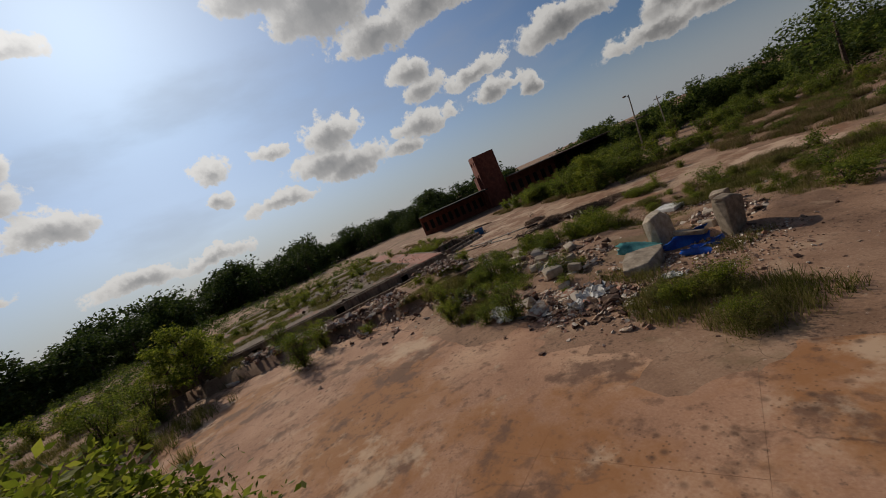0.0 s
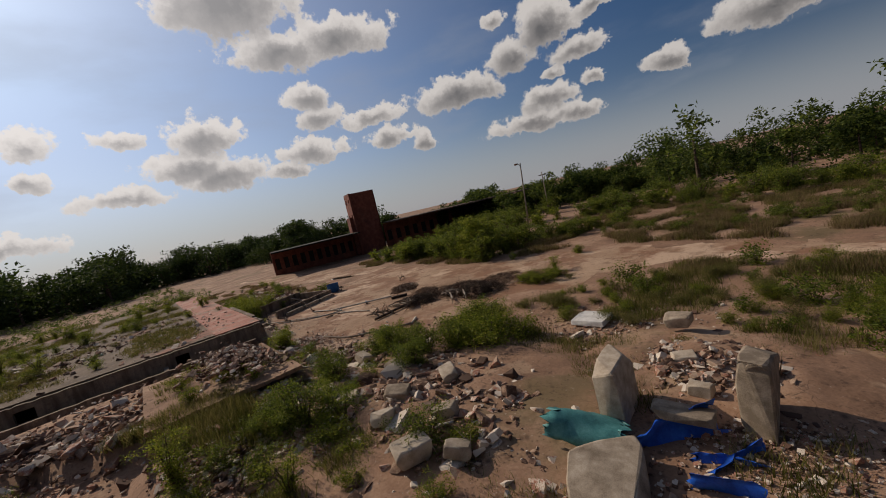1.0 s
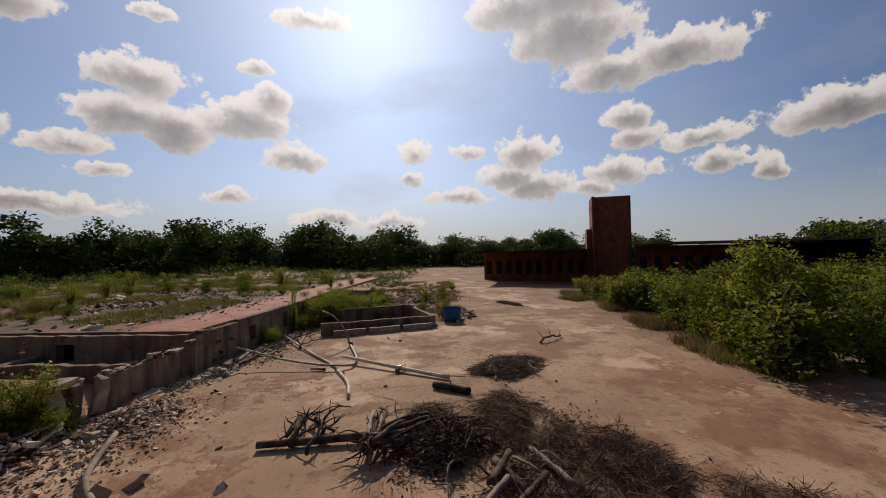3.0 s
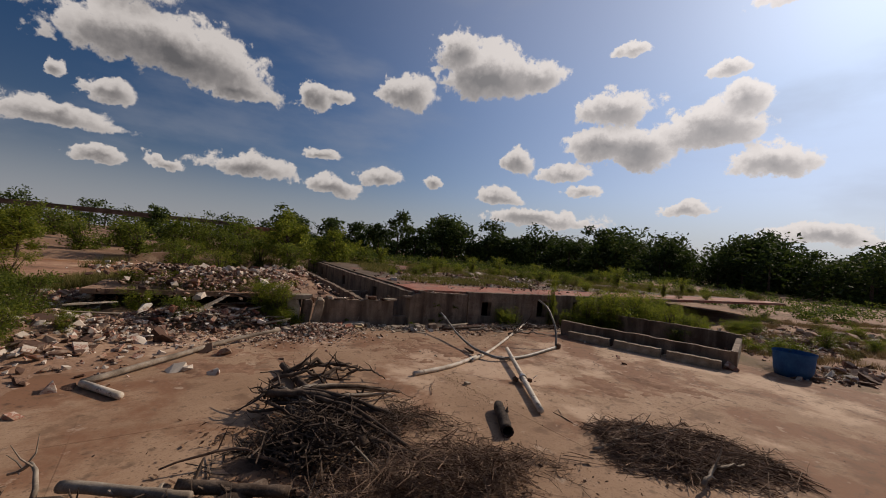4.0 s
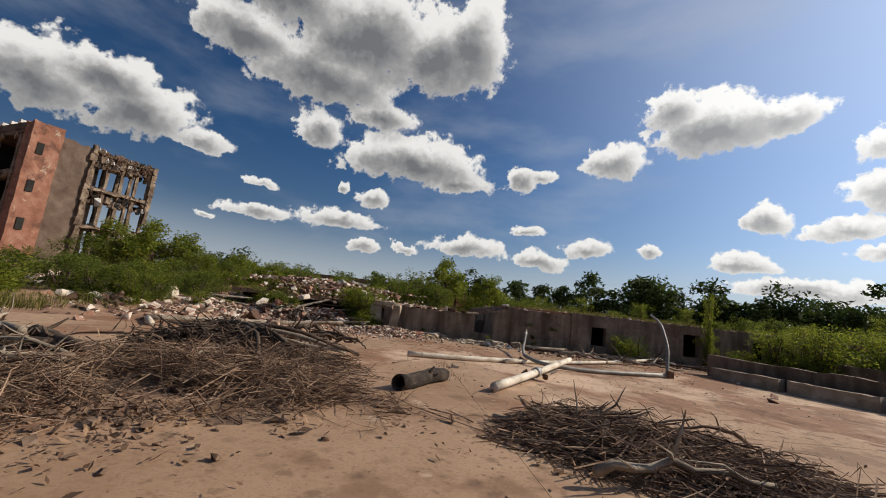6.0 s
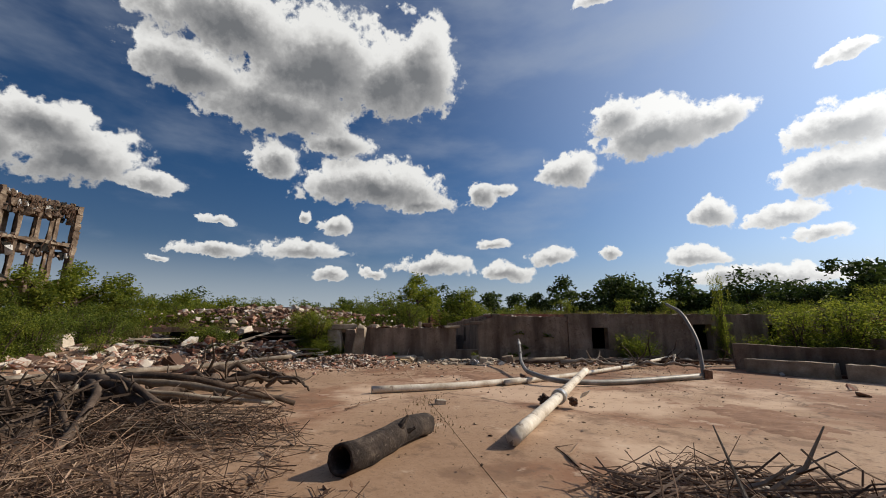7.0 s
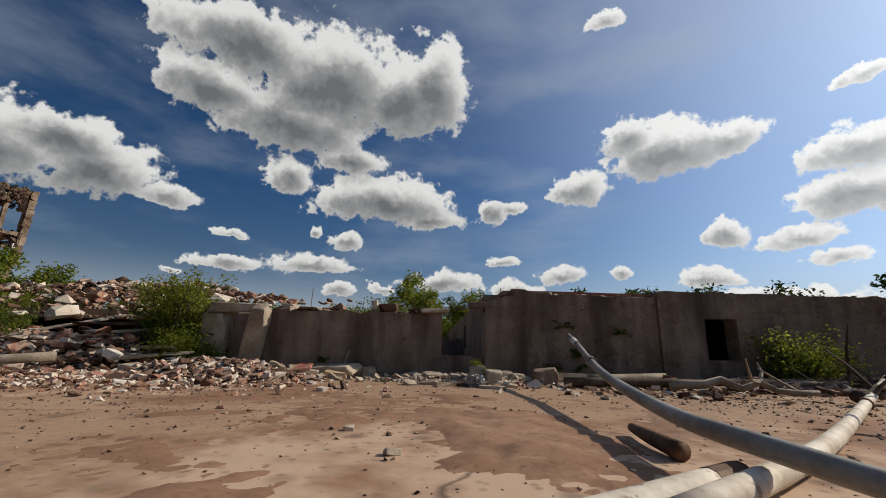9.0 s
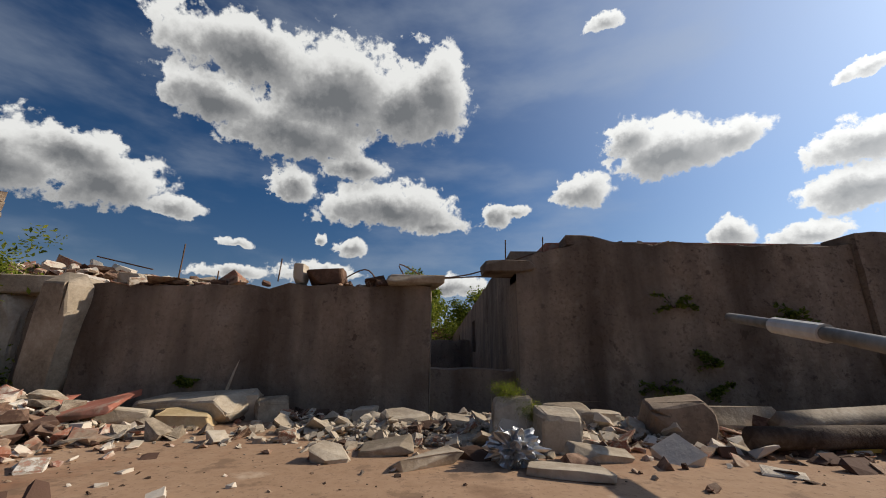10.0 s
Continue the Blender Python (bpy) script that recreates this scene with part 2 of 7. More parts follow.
# ---------------------------------------------------------------- materials
def material(name, colours, scale=3.0, rough=0.9, bump=0.3, fine=40.0, metal=0.0, island=0.0, stains=None, thin=0.0, per_object=0.0, distance=0.03, world=False, streaks=None, cracks=None):
    """Noise between colours at two scales, with relief; island: brightness change piece by piece; thin: light passing through a leaf."""
    m = bpy.data.materials.new(name)
    m.use_nodes = True
    t = m.node_tree
    t.nodes.clear()
    link = t.links.new

    def noise_tex(s, detail=6.0, rough_=0.6):
        n = t.nodes.new("ShaderNodeTexNoise")
        n.inputs["Scale"].default_value, n.inputs["Detail"].default_value, n.inputs["Roughness"].default_value = s, detail, rough_
        link(geo.outputs["Position"] if world else coord.outputs["Object"], n.inputs["Vector"])
        return n.outputs["Fac"]

    coord = t.nodes.new("ShaderNodeTexCoord")
    geo = t.nodes.new("ShaderNodeNewGeometry")
    big = noise_tex(scale)
    small = noise_tex(fine, 4.0)
    mixv = t.nodes.new("ShaderNodeMath")
    mixv.operation = "MULTIPLY_ADD"
    link(small, mixv.inputs[0])
    mixv.inputs[1].default_value = 0.35
    sub = t.nodes.new("ShaderNodeMath")
    sub.operation = "SUBTRACT"
    link(big, sub.inputs[0])
    sub.inputs[1].default_value = 0.175
    link(sub.outputs[0], mixv.inputs[2])
    value = mixv.outputs[0]
    if island:
        add = t.nodes.new("ShaderNodeMath")
        add.operation = "MULTIPLY_ADD"
        link(geo.outputs["Random Per Island"], add.inputs[0])
        add.inputs[1].default_value = island
        shift = t.nodes.new("ShaderNodeMath")
        shift.operation = "SUBTRACT"
        link(value, shift.inputs[0])
        shift.inputs[1].default_value = island / 2
        link(shift.outputs[0], add.inputs[2])
        value = add.outputs[0]
    if per_object:
        info = t.nodes.new("ShaderNodeObjectInfo")
        add = t.nodes.new("ShaderNodeMath")
        add.operation = "MULTIPLY_ADD"
        link(info.outputs["Random"], add.inputs[0])
        add.inputs[1].default_value = per_object
        shift = t.nodes.new("ShaderNodeMath")
        shift.operation = "SUBTRACT"
        link(value, shift.inputs[0])
        shift.inputs[1].default_value = per_object / 2
        link(shift.outputs[0], add.inputs[2])
        value = add.outputs[0]
    ramp = t.nodes.new("ShaderNodeValToRGB")
    els = ramp.color_ramp.elements
    while len(els) < len(colours):
        els.new(0.5)
    for i, (e, c) in enumerate(zip(els, colours)):
        e.position, e.color = 0.28 + 0.44 * i / max(1, len(colours) - 1), (*c, 1)
    link(value, ramp.inputs[0])
    colour = ramp.outputs[0]
    if stains:
        for s_scale, lo, hi, s_col, s_amt in stains:
            n = noise_tex(s_scale, 7.0, 0.65)
            r = t.nodes.new("ShaderNodeMapRange")
            r.interpolation_type = "SMOOTHSTEP"
            r.inputs["From Min"].default_value, r.inputs["From Max"].default_value, r.inputs["To Max"].default_value = lo, hi, s_amt
            link(n, r.inputs["Value"])
            mx = t.nodes.new("ShaderNodeMix")
            mx.data_type = "RGBA"
            link(r.outputs[0], mx.inputs["Factor"])
            link(colour, mx.inputs["A"])
            mx.inputs["B"].default_value = (*s_col, 1)
            colour = mx.outputs["Result"]
    for s_col, s_amt, across, start in streaks or ():
        mp = t.nodes.new("ShaderNodeMapping")
        mp.inputs["Location"].default_value = (start, start, 0.0)
        mp.inputs["Scale"].default_value = (across, across, 0.16 * across)
        link(geo.outputs["Position"], mp.inputs["Vector"])
        n = t.nodes.new("ShaderNodeTexNoise")
        n.inputs["Scale"].default_value, n.inputs["Detail"].default_value = 1.0, 6.0
        link(mp.outputs[0], n.inputs["Vector"])
        r = t.nodes.new("ShaderNodeMapRange")
        r.inputs["From Min"].default_value, r.inputs["From Max"].default_value, r.inputs["To Max"].default_value = 0.45, 0.66, s_amt
        link(n.outputs["Fac"], r.inputs["Value"])
        mx = t.nodes.new("ShaderNodeMix")
        mx.data_type = "RGBA"
        link(r.outputs[0], mx.inputs["Factor"])
        link(colour, mx.inputs["A"])
        mx.inputs["B"].default_value = (*s_col, 1)
        colour = mx.outputs["Result"]
    if cracks:
        c_scale, c_width, c_col, specks = cracks
        warp = t.nodes.new("ShaderNodeTexNoise")
        warp.inputs["Scale"].default_value, warp.inputs["Detail"].default_value = 0.9, 5.0
        link(geo.outputs["Position"], warp.inputs["Vector"])
        bend = t.nodes.new("ShaderNodeVectorMath")
        bend.operation = "MULTIPLY_ADD"
        link(warp.outputs["Color"], bend.inputs[0])
        bend.inputs[1].default_value = (1.6, 1.6, 0.0)
        link(geo.outputs["Position"], bend.inputs[2])
        for v_scale, lo, hi, amount, feature in ((c_scale, c_width, 0.0, 0.85, "DISTANCE_TO_EDGE"), (specks, 0.17, 0.05, 0.7, "F1"), (specks * 3.1, 0.16, 0.06, 0.6, "F1")):
            vor = t.nodes.new("ShaderNodeTexVoronoi")
            vor.voronoi_dimensions, vor.feature = "2D", feature
            vor.inputs["Scale"].default_value = v_scale
            link(bend.outputs[0] if feature == "DISTANCE_TO_EDGE" else geo.outputs["Position"], vor.inputs["Vector"])
            r = t.nodes.new("ShaderNodeMapRange")
            r.inputs["From Min"].default_value, r.inputs["From Max"].default_value, r.inputs["To Max"].default_value = lo, hi, amount
            link(vor.outputs["Distance"], r.inputs["Value"])
            here = t.nodes.new("ShaderNodeMapRange")
            here.inputs["From Min"].default_value, here.inputs["From Max"].default_value = 0.46, 0.60
            link(noise_tex(0.31 if feature == "F1" else 0.11, 4.0), here.inputs["Value"])
            both = t.nodes.new("ShaderNodeMath")
            both.operation = "MULTIPLY"
            link(r.outputs[0], both.inputs[0])
            link(here.outputs[0], both.inputs[1])
            mx = t.nodes.new("ShaderNodeMix")
            mx.data_type = "RGBA"
            link(both.outputs[0], mx.inputs["Factor"])
            link(colour, mx.inputs["A"])
            mx.inputs["B"].default_value = (*c_col, 1)
            colour = mx.outputs["Result"]
    bs = t.nodes.new("ShaderNodeBsdfPrincipled")
    link(colour, bs.inputs["Base Color"])
    bs.inputs["Roughness"].default_value, bs.inputs["Metallic"].default_value = rough, metal
    bs.inputs["Specular IOR Level"].default_value = 0.3
    if bump:
        b = t.nodes.new("ShaderNodeBump")
        b.inputs["Strength"].default_value, b.inputs["Distance"].default_value = bump, distance
        link(value, b.inputs["Height"])
        link(b.outputs[0], bs.inputs["Normal"])
    shader = bs.outputs[0]
    if thin:
        tr = t.nodes.new("ShaderNodeBsdfTranslucent")
        link(colour, tr.inputs["Color"])
        mx = t.nodes.new("ShaderNodeMixShader")
        mx.inputs[0].default_value = thin
        link(shader, mx.inputs[1])
        link(tr.outputs[0], mx.inputs[2])
        shader = mx.outputs[0]
    out = t.nodes.new("ShaderNodeOutputMaterial")
    link(shader, out.inputs["Surface"])
    return m


M = {
    "dirt": material("dirt", [(0.155, 0.087, 0.053), (0.285, 0.167, 0.105), (0.42, 0.275, 0.18)], 0.22, 0.95, 0.6, 9.0, world=True, stains=[(0.09, 0.54, 0.65, (0.11, 0.098, 0.04), 0.55), (0.4, 0.56, 0.66, (0.40, 0.27, 0.175), 0.7), (2.6, 0.58, 0.68, (0.07, 0.042, 0.028), 0.6), (5.0, 0.62, 0.70, (0.45, 0.36, 0.28), 0.6)], cracks=(0.9, 0.02, (0.05, 0.032, 0.022), 1.3), distance=0.08),
    "yard": material("yard_concrete", [(0.25, 0.148, 0.086), (0.375, 0.242, 0.152), (0.50, 0.352, 0.235)], 0.16, 0.9, 0.3, 11.0, world=True, per_object=0.03, stains=[(0.2, 0.47, 0.56, (0.225, 0.105, 0.055), 0.85), (0.7, 0.54, 0.64, (0.17, 0.095, 0.055), 0.65), (3.4, 0.56, 0.66, (0.15, 0.09, 0.056), 0.65), (11.0, 0.56, 0.66, (0.19, 0.115, 0.072), 0.6), (30.0, 0.57, 0.64, (0.15, 0.09, 0.058), 0.55), (0.12, 0.53, 0.60, (0.60, 0.43, 0.30), 0.7), (1.6, 0.60, 0.68, (0.58, 0.45, 0.33), 0.5)], cracks=(0.22, 0.010, (0.09, 0.055, 0.036), 1.7)),
    "west": material("stained_concrete", [(0.25, 0.122, 0.07), (0.41, 0.228, 0.14), (0.56, 0.365, 0.235)], 0.15, 0.9, 0.3, 10.0, world=True, per_object=0.03, stains=[(0.085, 0.50, 0.60, (0.30, 0.13, 0.045), 0.85), (0.35, 0.51, 0.62, (0.14, 0.075, 0.048), 0.85), (0.9, 0.54, 0.66, (0.17, 0.09, 0.055), 0.7), (2.6, 0.60, 0.70, (0.09, 0.055, 0.04), 0.6), (0.2, 0.54, 0.64, (0.56, 0.40, 0.27), 0.75)], cracks=(0.16, 0.012, (0.09, 0.05, 0.032), 1.1)),
    "wall": material("wall_concrete", [(0.15, 0.103, 0.071), (0.245, 0.178, 0.127), (0.35, 0.268, 0.20)], 1.1, 0.92, 0.5, 26.0, world=True, streaks=[((0.34, 0.265, 0.20), 0.4, 1.3, 7.0), ((0.06, 0.04, 0.029), 0.75, 1.7, 0.0), ((0.08, 0.054, 0.039), 0.4, 4.2, 3.0)], stains=[(3.5, 0.6, 0.72, (0.32, 0.255, 0.19), 0.5), (1.2, 0.56, 0.66, (0.075, 0.045, 0.03), 0.6), (9.0, 0.60, 0.66, (0.05, 0.034, 0.025), 0.65), (24.0, 0.55, 0.62, (0.085, 0.057, 0.04), 0.5), (6.0, 0.58, 0.65, (0.38, 0.30, 0.23), 0.45)], distance=0.035),
    "litter": material("leaf_litter", [(0.075, 0.046, 0.031), (0.16, 0.098, 0.064), (0.28, 0.185, 0.12)], 1.6, 0.95, 0.9, 14.0, world=True, stains=[(0.6, 0.56, 0.68, (0.30, 0.21, 0.145), 0.7)], distance=0.06),
    "chunk": material("broken_concrete", [(0.20, 0.155, 0.11), (0.36, 0.29, 0.215), (0.52, 0.44, 0.345)], 2.2, 0.93, 0.6, 30.0, per_object=0.35, distance=0.02),
    "rubble": material("mixed_rubble", [(0.10, 0.055, 0.038), (0.25, 0.155, 0.105), (0.38, 0.28, 0.20), (0.30, 0.115, 0.07), (0.58, 0.50, 0.41)], 2.0, 0.93, 0.4, 24.0, island=0.75),
    "stone": material("broken_stone", [(0.08, 0.045, 0.03), (0.20, 0.12, 0.08), (0.33, 0.24, 0.17), (0.29, 0.10, 0.06), (0.34, 0.255, 0.18), (0.55, 0.47, 0.38)], 2.4, 0.93, 0.5, 26.0, per_object=0.8, distance=0.02),
    "reddirt": material("red_dirt", [(0.15, 0.078, 0.044), (0.25, 0.135, 0.08), (0.36, 0.215, 0.135)], 0.5, 0.95, 0.4, 12.0, world=True, stains=[(1.1, 0.54, 0.66, (0.13, 0.068, 0.04), 0.6), (4.0, 0.58, 0.66, (0.40, 0.27, 0.175), 0.5), (20.0, 0.57, 0.64, (0.11, 0.06, 0.038), 0.5)]),
    "redmix": material("brick_and_plaster_bits", [(0.10, 0.052, 0.036), (0.30, 0.085, 0.05), (0.24, 0.16, 0.11), (0.42, 0.20, 0.14), (0.36, 0.29, 0.22), (0.66, 0.60, 0.53)], 2.4, 0.93, 0.5, 26.0, per_object=0.95, distance=0.02),
    "sandstone": material("yellow_sandstone", [(0.34, 0.24, 0.12), (0.46, 0.34, 0.19), (0.56, 0.44, 0.28)], 3.0, 0.93, 0.5, 30.0),
    "grit": material("dark_grit", [(0.06, 0.036, 0.024), (0.16, 0.10, 0.066), (0.34, 0.25, 0.175)], 2.0, 0.95, 0.0, 24.0, island=0.8),
    "brownleaf": material("dead_leaves", [(0.075, 0.042, 0.026), (0.17, 0.095, 0.056), (0.30, 0.19, 0.115)], 1.2, 0.9, 0.0, 8.0, island=0.6, thin=0.15),
    "redfloor": material("red_floor", [(0.22, 0.075, 0.05), (0.36, 0.13, 0.085), (0.40, 0.24, 0.18)], 0.5, 0.85, 0.25, 12.0, stains=[(0.35, 0.53, 0.63, (0.22, 0.15, 0.105), 0.85), (1.6, 0.54, 0.64, (0.12, 0.075, 0.05), 0.7), (6.0, 0.58, 0.66, (0.42, 0.33, 0.25), 0.6)]),
    "deckgrey": material("deck_concrete", [(0.07, 0.046, 0.030), (0.13, 0.09, 0.06), (0.21, 0.15, 0.105)], 0.4, 0.93, 0.4, 12.0, stains=[(0.12, 0.52, 0.62, (0.30, 0.12, 0.08), 0.75), (1.3, 0.54, 0.64, (0.08, 0.055, 0.038), 0.7), (5.0, 0.60, 0.68, (0.42, 0.35, 0.28), 0.7)]),
    "brick": material("brick_red", [(0.12, 0.036, 0.026), (0.19, 0.06, 0.04), (0.26, 0.095, 0.062)], 0.9, 0.92, 0.4, 16.0, stains=[(0.4, 0.56, 0.7, (0.09, 0.04, 0.03), 0.7)]),
    "brick_light": material("brick_worn", [(0.17, 0.072, 0.046), (0.27, 0.12, 0.078), (0.36, 0.20, 0.14)], 0.8, 0.92, 0.4, 10.0, stains=[(0.5, 0.52, 0.64, (0.10, 0.05, 0.036), 0.75), (0.9, 0.58, 0.66, (0.46, 0.36, 0.27), 0.7)]),
    # darkened so that the mill's inner wall carries its shade as colour
    "plaster": material("shade_darkened_plaster", [(0.075, 0.048, 0.036), (0.125, 0.085, 0.063), (0.18, 0.13, 0.098)], 0.6, 0.92, 0.3, 9.0),
    "frame": material("pale_frame", [(0.06, 0.04, 0.028), (0.155, 0.108, 0.076), (0.37, 0.29, 0.21)], 0.8, 0.92, 0.4, 6.0),
    "bark": material("grey_bark", [(0.030, 0.019, 0.013), (0.075, 0.050, 0.035), (0.16, 0.12, 0.09)], 3.0, 0.95, 0.8, 34.0),
    "charred": material("rotten_log", [(0.014, 0.010, 0.008), (0.036, 0.025, 0.019), (0.10, 0.075, 0.058)], 4.0, 0.95, 1.0, 26.0, stains=[(14.0, 0.58, 0.66, (0.13, 0.10, 0.08), 0.6)]),
    "driftwood": material("bleached_wood", [(0.13, 0.10, 0.072), (0.25, 0.20, 0.15), (0.40, 0.34, 0.27)], 2.6, 0.85, 0.5, 30.0),
    "twig": material("dry_twigs", [(0.065, 0.038, 0.025), (0.16, 0.096, 0.062), (0.32, 0.22, 0.15)], 2.0, 0.95, 0.2, 20.0, island=0.5),
    "pole": material("painted_pole", [(0.36, 0.28, 0.20), (0.60, 0.53, 0.43), (0.80, 0.74, 0.65)], 1.6, 0.7, 0.35, 18.0, stains=[(4.0, 0.57, 0.64, (0.13, 0.07, 0.04), 0.7)]),
    "pipe": material("grey_pipe", [(0.13, 0.12, 0.105), (0.24, 0.225, 0.20), (0.36, 0.34, 0.31)], 2.2, 0.55, 0.2, 22.0, metal=0.25),
    "rust": material("rusty_metal", [(0.055, 0.035, 0.025), (0.13, 0.07, 0.042), (0.22, 0.13, 0.085)], 5.0, 0.7, 0.4, 30.0, metal=0.35),
    "metal": material("bent_metal", [(0.22, 0.22, 0.22), (0.42, 0.42, 0.42), (0.62, 0.62, 0.62)], 8.0, 0.35, 0.4, 30.0, metal=0.8),
    "teal": material("teal_plastic", [(0.035, 0.14, 0.145), (0.065, 0.235, 0.235), (0.12, 0.33, 0.32)], 2.6, 0.5, 0.2, 22.0),
    "blue": material("blue_plastic", [(0.008, 0.05, 0.28), (0.014, 0.095, 0.50), (0.03, 0.16, 0.62)], 2.0, 0.4, 0.2, 18.0),
    "bluebin": material("faded_blue", [(0.012, 0.07, 0.20), (0.022, 0.115, 0.30), (0.05, 0.17, 0.38)], 2.0, 0.6, 0.2, 18.0),
    "white": material("dirty_white", [(0.45, 0.43, 0.40), (0.62, 0.60, 0.56), (0.76, 0.74, 0.70)], 2.0, 0.8, 0.4, 14.0),
    "roof": material("white_roof", [(0.66, 0.66, 0.66), (0.76, 0.76, 0.76), (0.84, 0.84, 0.84)], 0.6, 0.5, 0.05, 6.0),
    # near-black that stands for shade behind openings; also dark roofs and windows
    "dark": material("shade_black_and_roof", [(0.012, 0.011, 0.010), (0.022, 0.02, 0.018), (0.032, 0.03, 0.027)], 1.0, 0.95, 0.1, 9.0),
    "yellow": material("yellow_paper", [(0.35, 0.20, 0.03), (0.55, 0.33, 0.05), (0.65, 0.45, 0.12)], 6.0, 0.8, 0.2, 30.0),
    "leaf": material("bush_leaves", [(0.055, 0.080, 0.010), (0.115, 0.15, 0.019), (0.20, 0.225, 0.034)], 1.2, 0.7, 0.0, 8.0, island=0.6, thin=0.58),
    "leaf_bright": material("sapling_leaves", [(0.08, 0.11, 0.010), (0.165, 0.20, 0.019), (0.28, 0.295, 0.04)], 1.2, 0.7, 0.0, 8.0, island=0.6, thin=0.6),
    "leaf_dark": material("wood_leaves", [(0.022, 0.040, 0.009), (0.045, 0.073, 0.014), (0.085, 0.118, 0.024)], 0.5, 0.75, 0.0, 4.0, island=0.5, thin=0.3),
    "leaf_south": material("thicket_leaves", [(0.028, 0.048, 0.009), (0.062, 0.092, 0.016), (0.15, 0.18, 0.032)], 0.12, 0.75, 0.0, 4.0, island=0.5, thin=0.58),
    "grass": material("dry_grass", [(0.07, 0.076, 0.014), (0.14, 0.135, 0.03), (0.25, 0.205, 0.075)], 0.35, 0.85, 0.0, 4.0, island=0.45, thin=0.4),
    "straw": material("brown_straw", [(0.10, 0.07, 0.03), (0.18, 0.125, 0.06), (0.28, 0.20, 0.10)], 0.35, 0.85, 0.0, 4.0, island=0.45, thin=0.35),
    "water": material("puddle_water", [(0.05, 0.045, 0.035), (0.06, 0.055, 0.045)], 0.5, 0.04, 0.0, 3.0),
}


# ---------------------------------------------------------------- mesh tools
def mesh_data(name, V, F, mat, smooth=False):
    me = bpy.data.meshes.new(name)
    me.from_pydata([tuple(v) for v in np.asarray(V).tolist()], [], [tuple(f) for f in (F.tolist() if isinstance(F, np.ndarray) else F)])
    me.materials.append(mat)
    if smooth:
        me.shade_smooth()
    me.update()
    return me


def put(name, V, F, mat, parent=None, label="", smooth=False, m=None):
    """One mesh object, under a thing or alone."""
    ob = new(name, mesh_data(name, V, F, mat, smooth))
    if parent is not None:
        ob.parent = parent
    if m is not None:
        ob.matrix_basis = m
    if label:
        ob["label"] = label
    return ob


def from_bm(name, bm, mat, parent=None, label="", smooth=False, m=None):
    me = bpy.data.meshes.new(name)
    bm.to_mesh(me)
    bm.free()
    me.materials.append(mat)
    if smooth:
        me.shade_smooth()
    ob = new(name, me)
    if parent is not None:
        ob.parent = parent
    if m is not None:
        ob.matrix_basis = m
    if label:
        ob["label"] = label
    return ob


def base(name, m, label, category, group="", kind=""):
    ob = new(name)
    ob.empty_display_size = 0.2
    ob.matrix_basis = m
    return tagged(ob, label, category, group, kind)


def rot_of(rng, tilt=3.14):
    e = Euler((rng.uniform(-tilt, tilt), rng.uniform(-tilt, tilt), rng.uniform(-3.14, 3.14)))
    return np.array(e.to_matrix())


def tube(pts, radii, sides=6):
    """A tube along points, with a radius for each and closed ends."""
    P = np.asarray(pts, float)
    n = len(P)
    T = np.gradient(P, axis=0)
    T /= np.linalg.norm(T, axis=1)[:, None] + 1e-9
    ref = np.array([0.0, 0.0, 1.0]) if abs(T[:, 2]).mean() < 0.8 else np.array([1.0, 0.0, 0.0])
    A = np.cross(T, ref)
    A /= np.linalg.norm(A, axis=1)[:, None] + 1e-9
    B = np.cross(T, A)
    ang = np.arange(sides) * 2 * np.pi / sides
    R = np.broadcast_to(np.asarray(radii, float), (n,))
    V = P[:, None] + R[:, None, None] * (np.cos(ang)[None, :, None] * A[:, None] + np.sin(ang)[None, :, None] * B[:, None])
    F = []
    for i in range(n - 1):
        for k in range(sides):
            F.append((i * sides + k, i * sides + (k + 1) % sides, (i + 1) * sides + (k + 1) % sides, (i + 1) * sides + k))
    F.append(tuple(range(sides))[::-1])
    F.append(tuple((n - 1) * sides + k for k in range(sides)))
    return V.reshape(-1, 3), F


def join(parts):
    V, F, o = [], [], 0
    for v, f in parts:
        V.append(v)
        F += [tuple(i + o for i in face) for face in f]
        o += len(v)
    return np.concatenate(V), F


def smooth_path(pts, steps=6):
    """A rounded line through the points."""
    P = np.asarray(pts, float)
    Q = np.concatenate([[2 * P[0] - P[1]], P, [2 * P[-1] - P[-2]]])
    out = []
    for i in range(1, len(Q) - 2):
        for s in np.arange(steps) / steps:
            a, b, c, d = Q[i - 1], Q[i], Q[i + 1], Q[i + 2]
            out.append(0.5 * (2 * b + (c - a) * s + (2 * a - 5 * b + 4 * c - d) * s * s + (3 * b - a - 3 * c + d) * s ** 3))
    out.append(P[-1])
    return np.array(out)


def hull(rng, n=14, chip=0.22):
    """A broken block: the hull of points strewn near the faces of a box 1 across."""
    bm = bmesh.new()
    for _ in range(n):
        p = rng.uniform(-0.5, 0.5, 3)
        k = rng.integers(0, 3)
        p[k] = math.copysign(0.5, p[k])
        p[(k + 1) % 3] = math.copysign(0.5, p[(k + 1) % 3]) * (1 - chip * rng.random())
        bm.verts.new(p)
    res = bmesh.ops.convex_hull(bm, input=bm.verts)
    bmesh.ops.delete(bm, geom=[v for v in bm.verts if not v.link_faces], context="VERTS")
    bm.verts.index_update()
    V = np.array([v.co[:] for v in bm.verts])
    F = [tuple(v.index for v in f.verts) for f in bm.faces]
    bm.free()
    return V, F


RNG = np.random.default_rng(7)
HULLS = [hull(RNG, int(RNG.integers(9, 17))) for _ in range(26)]


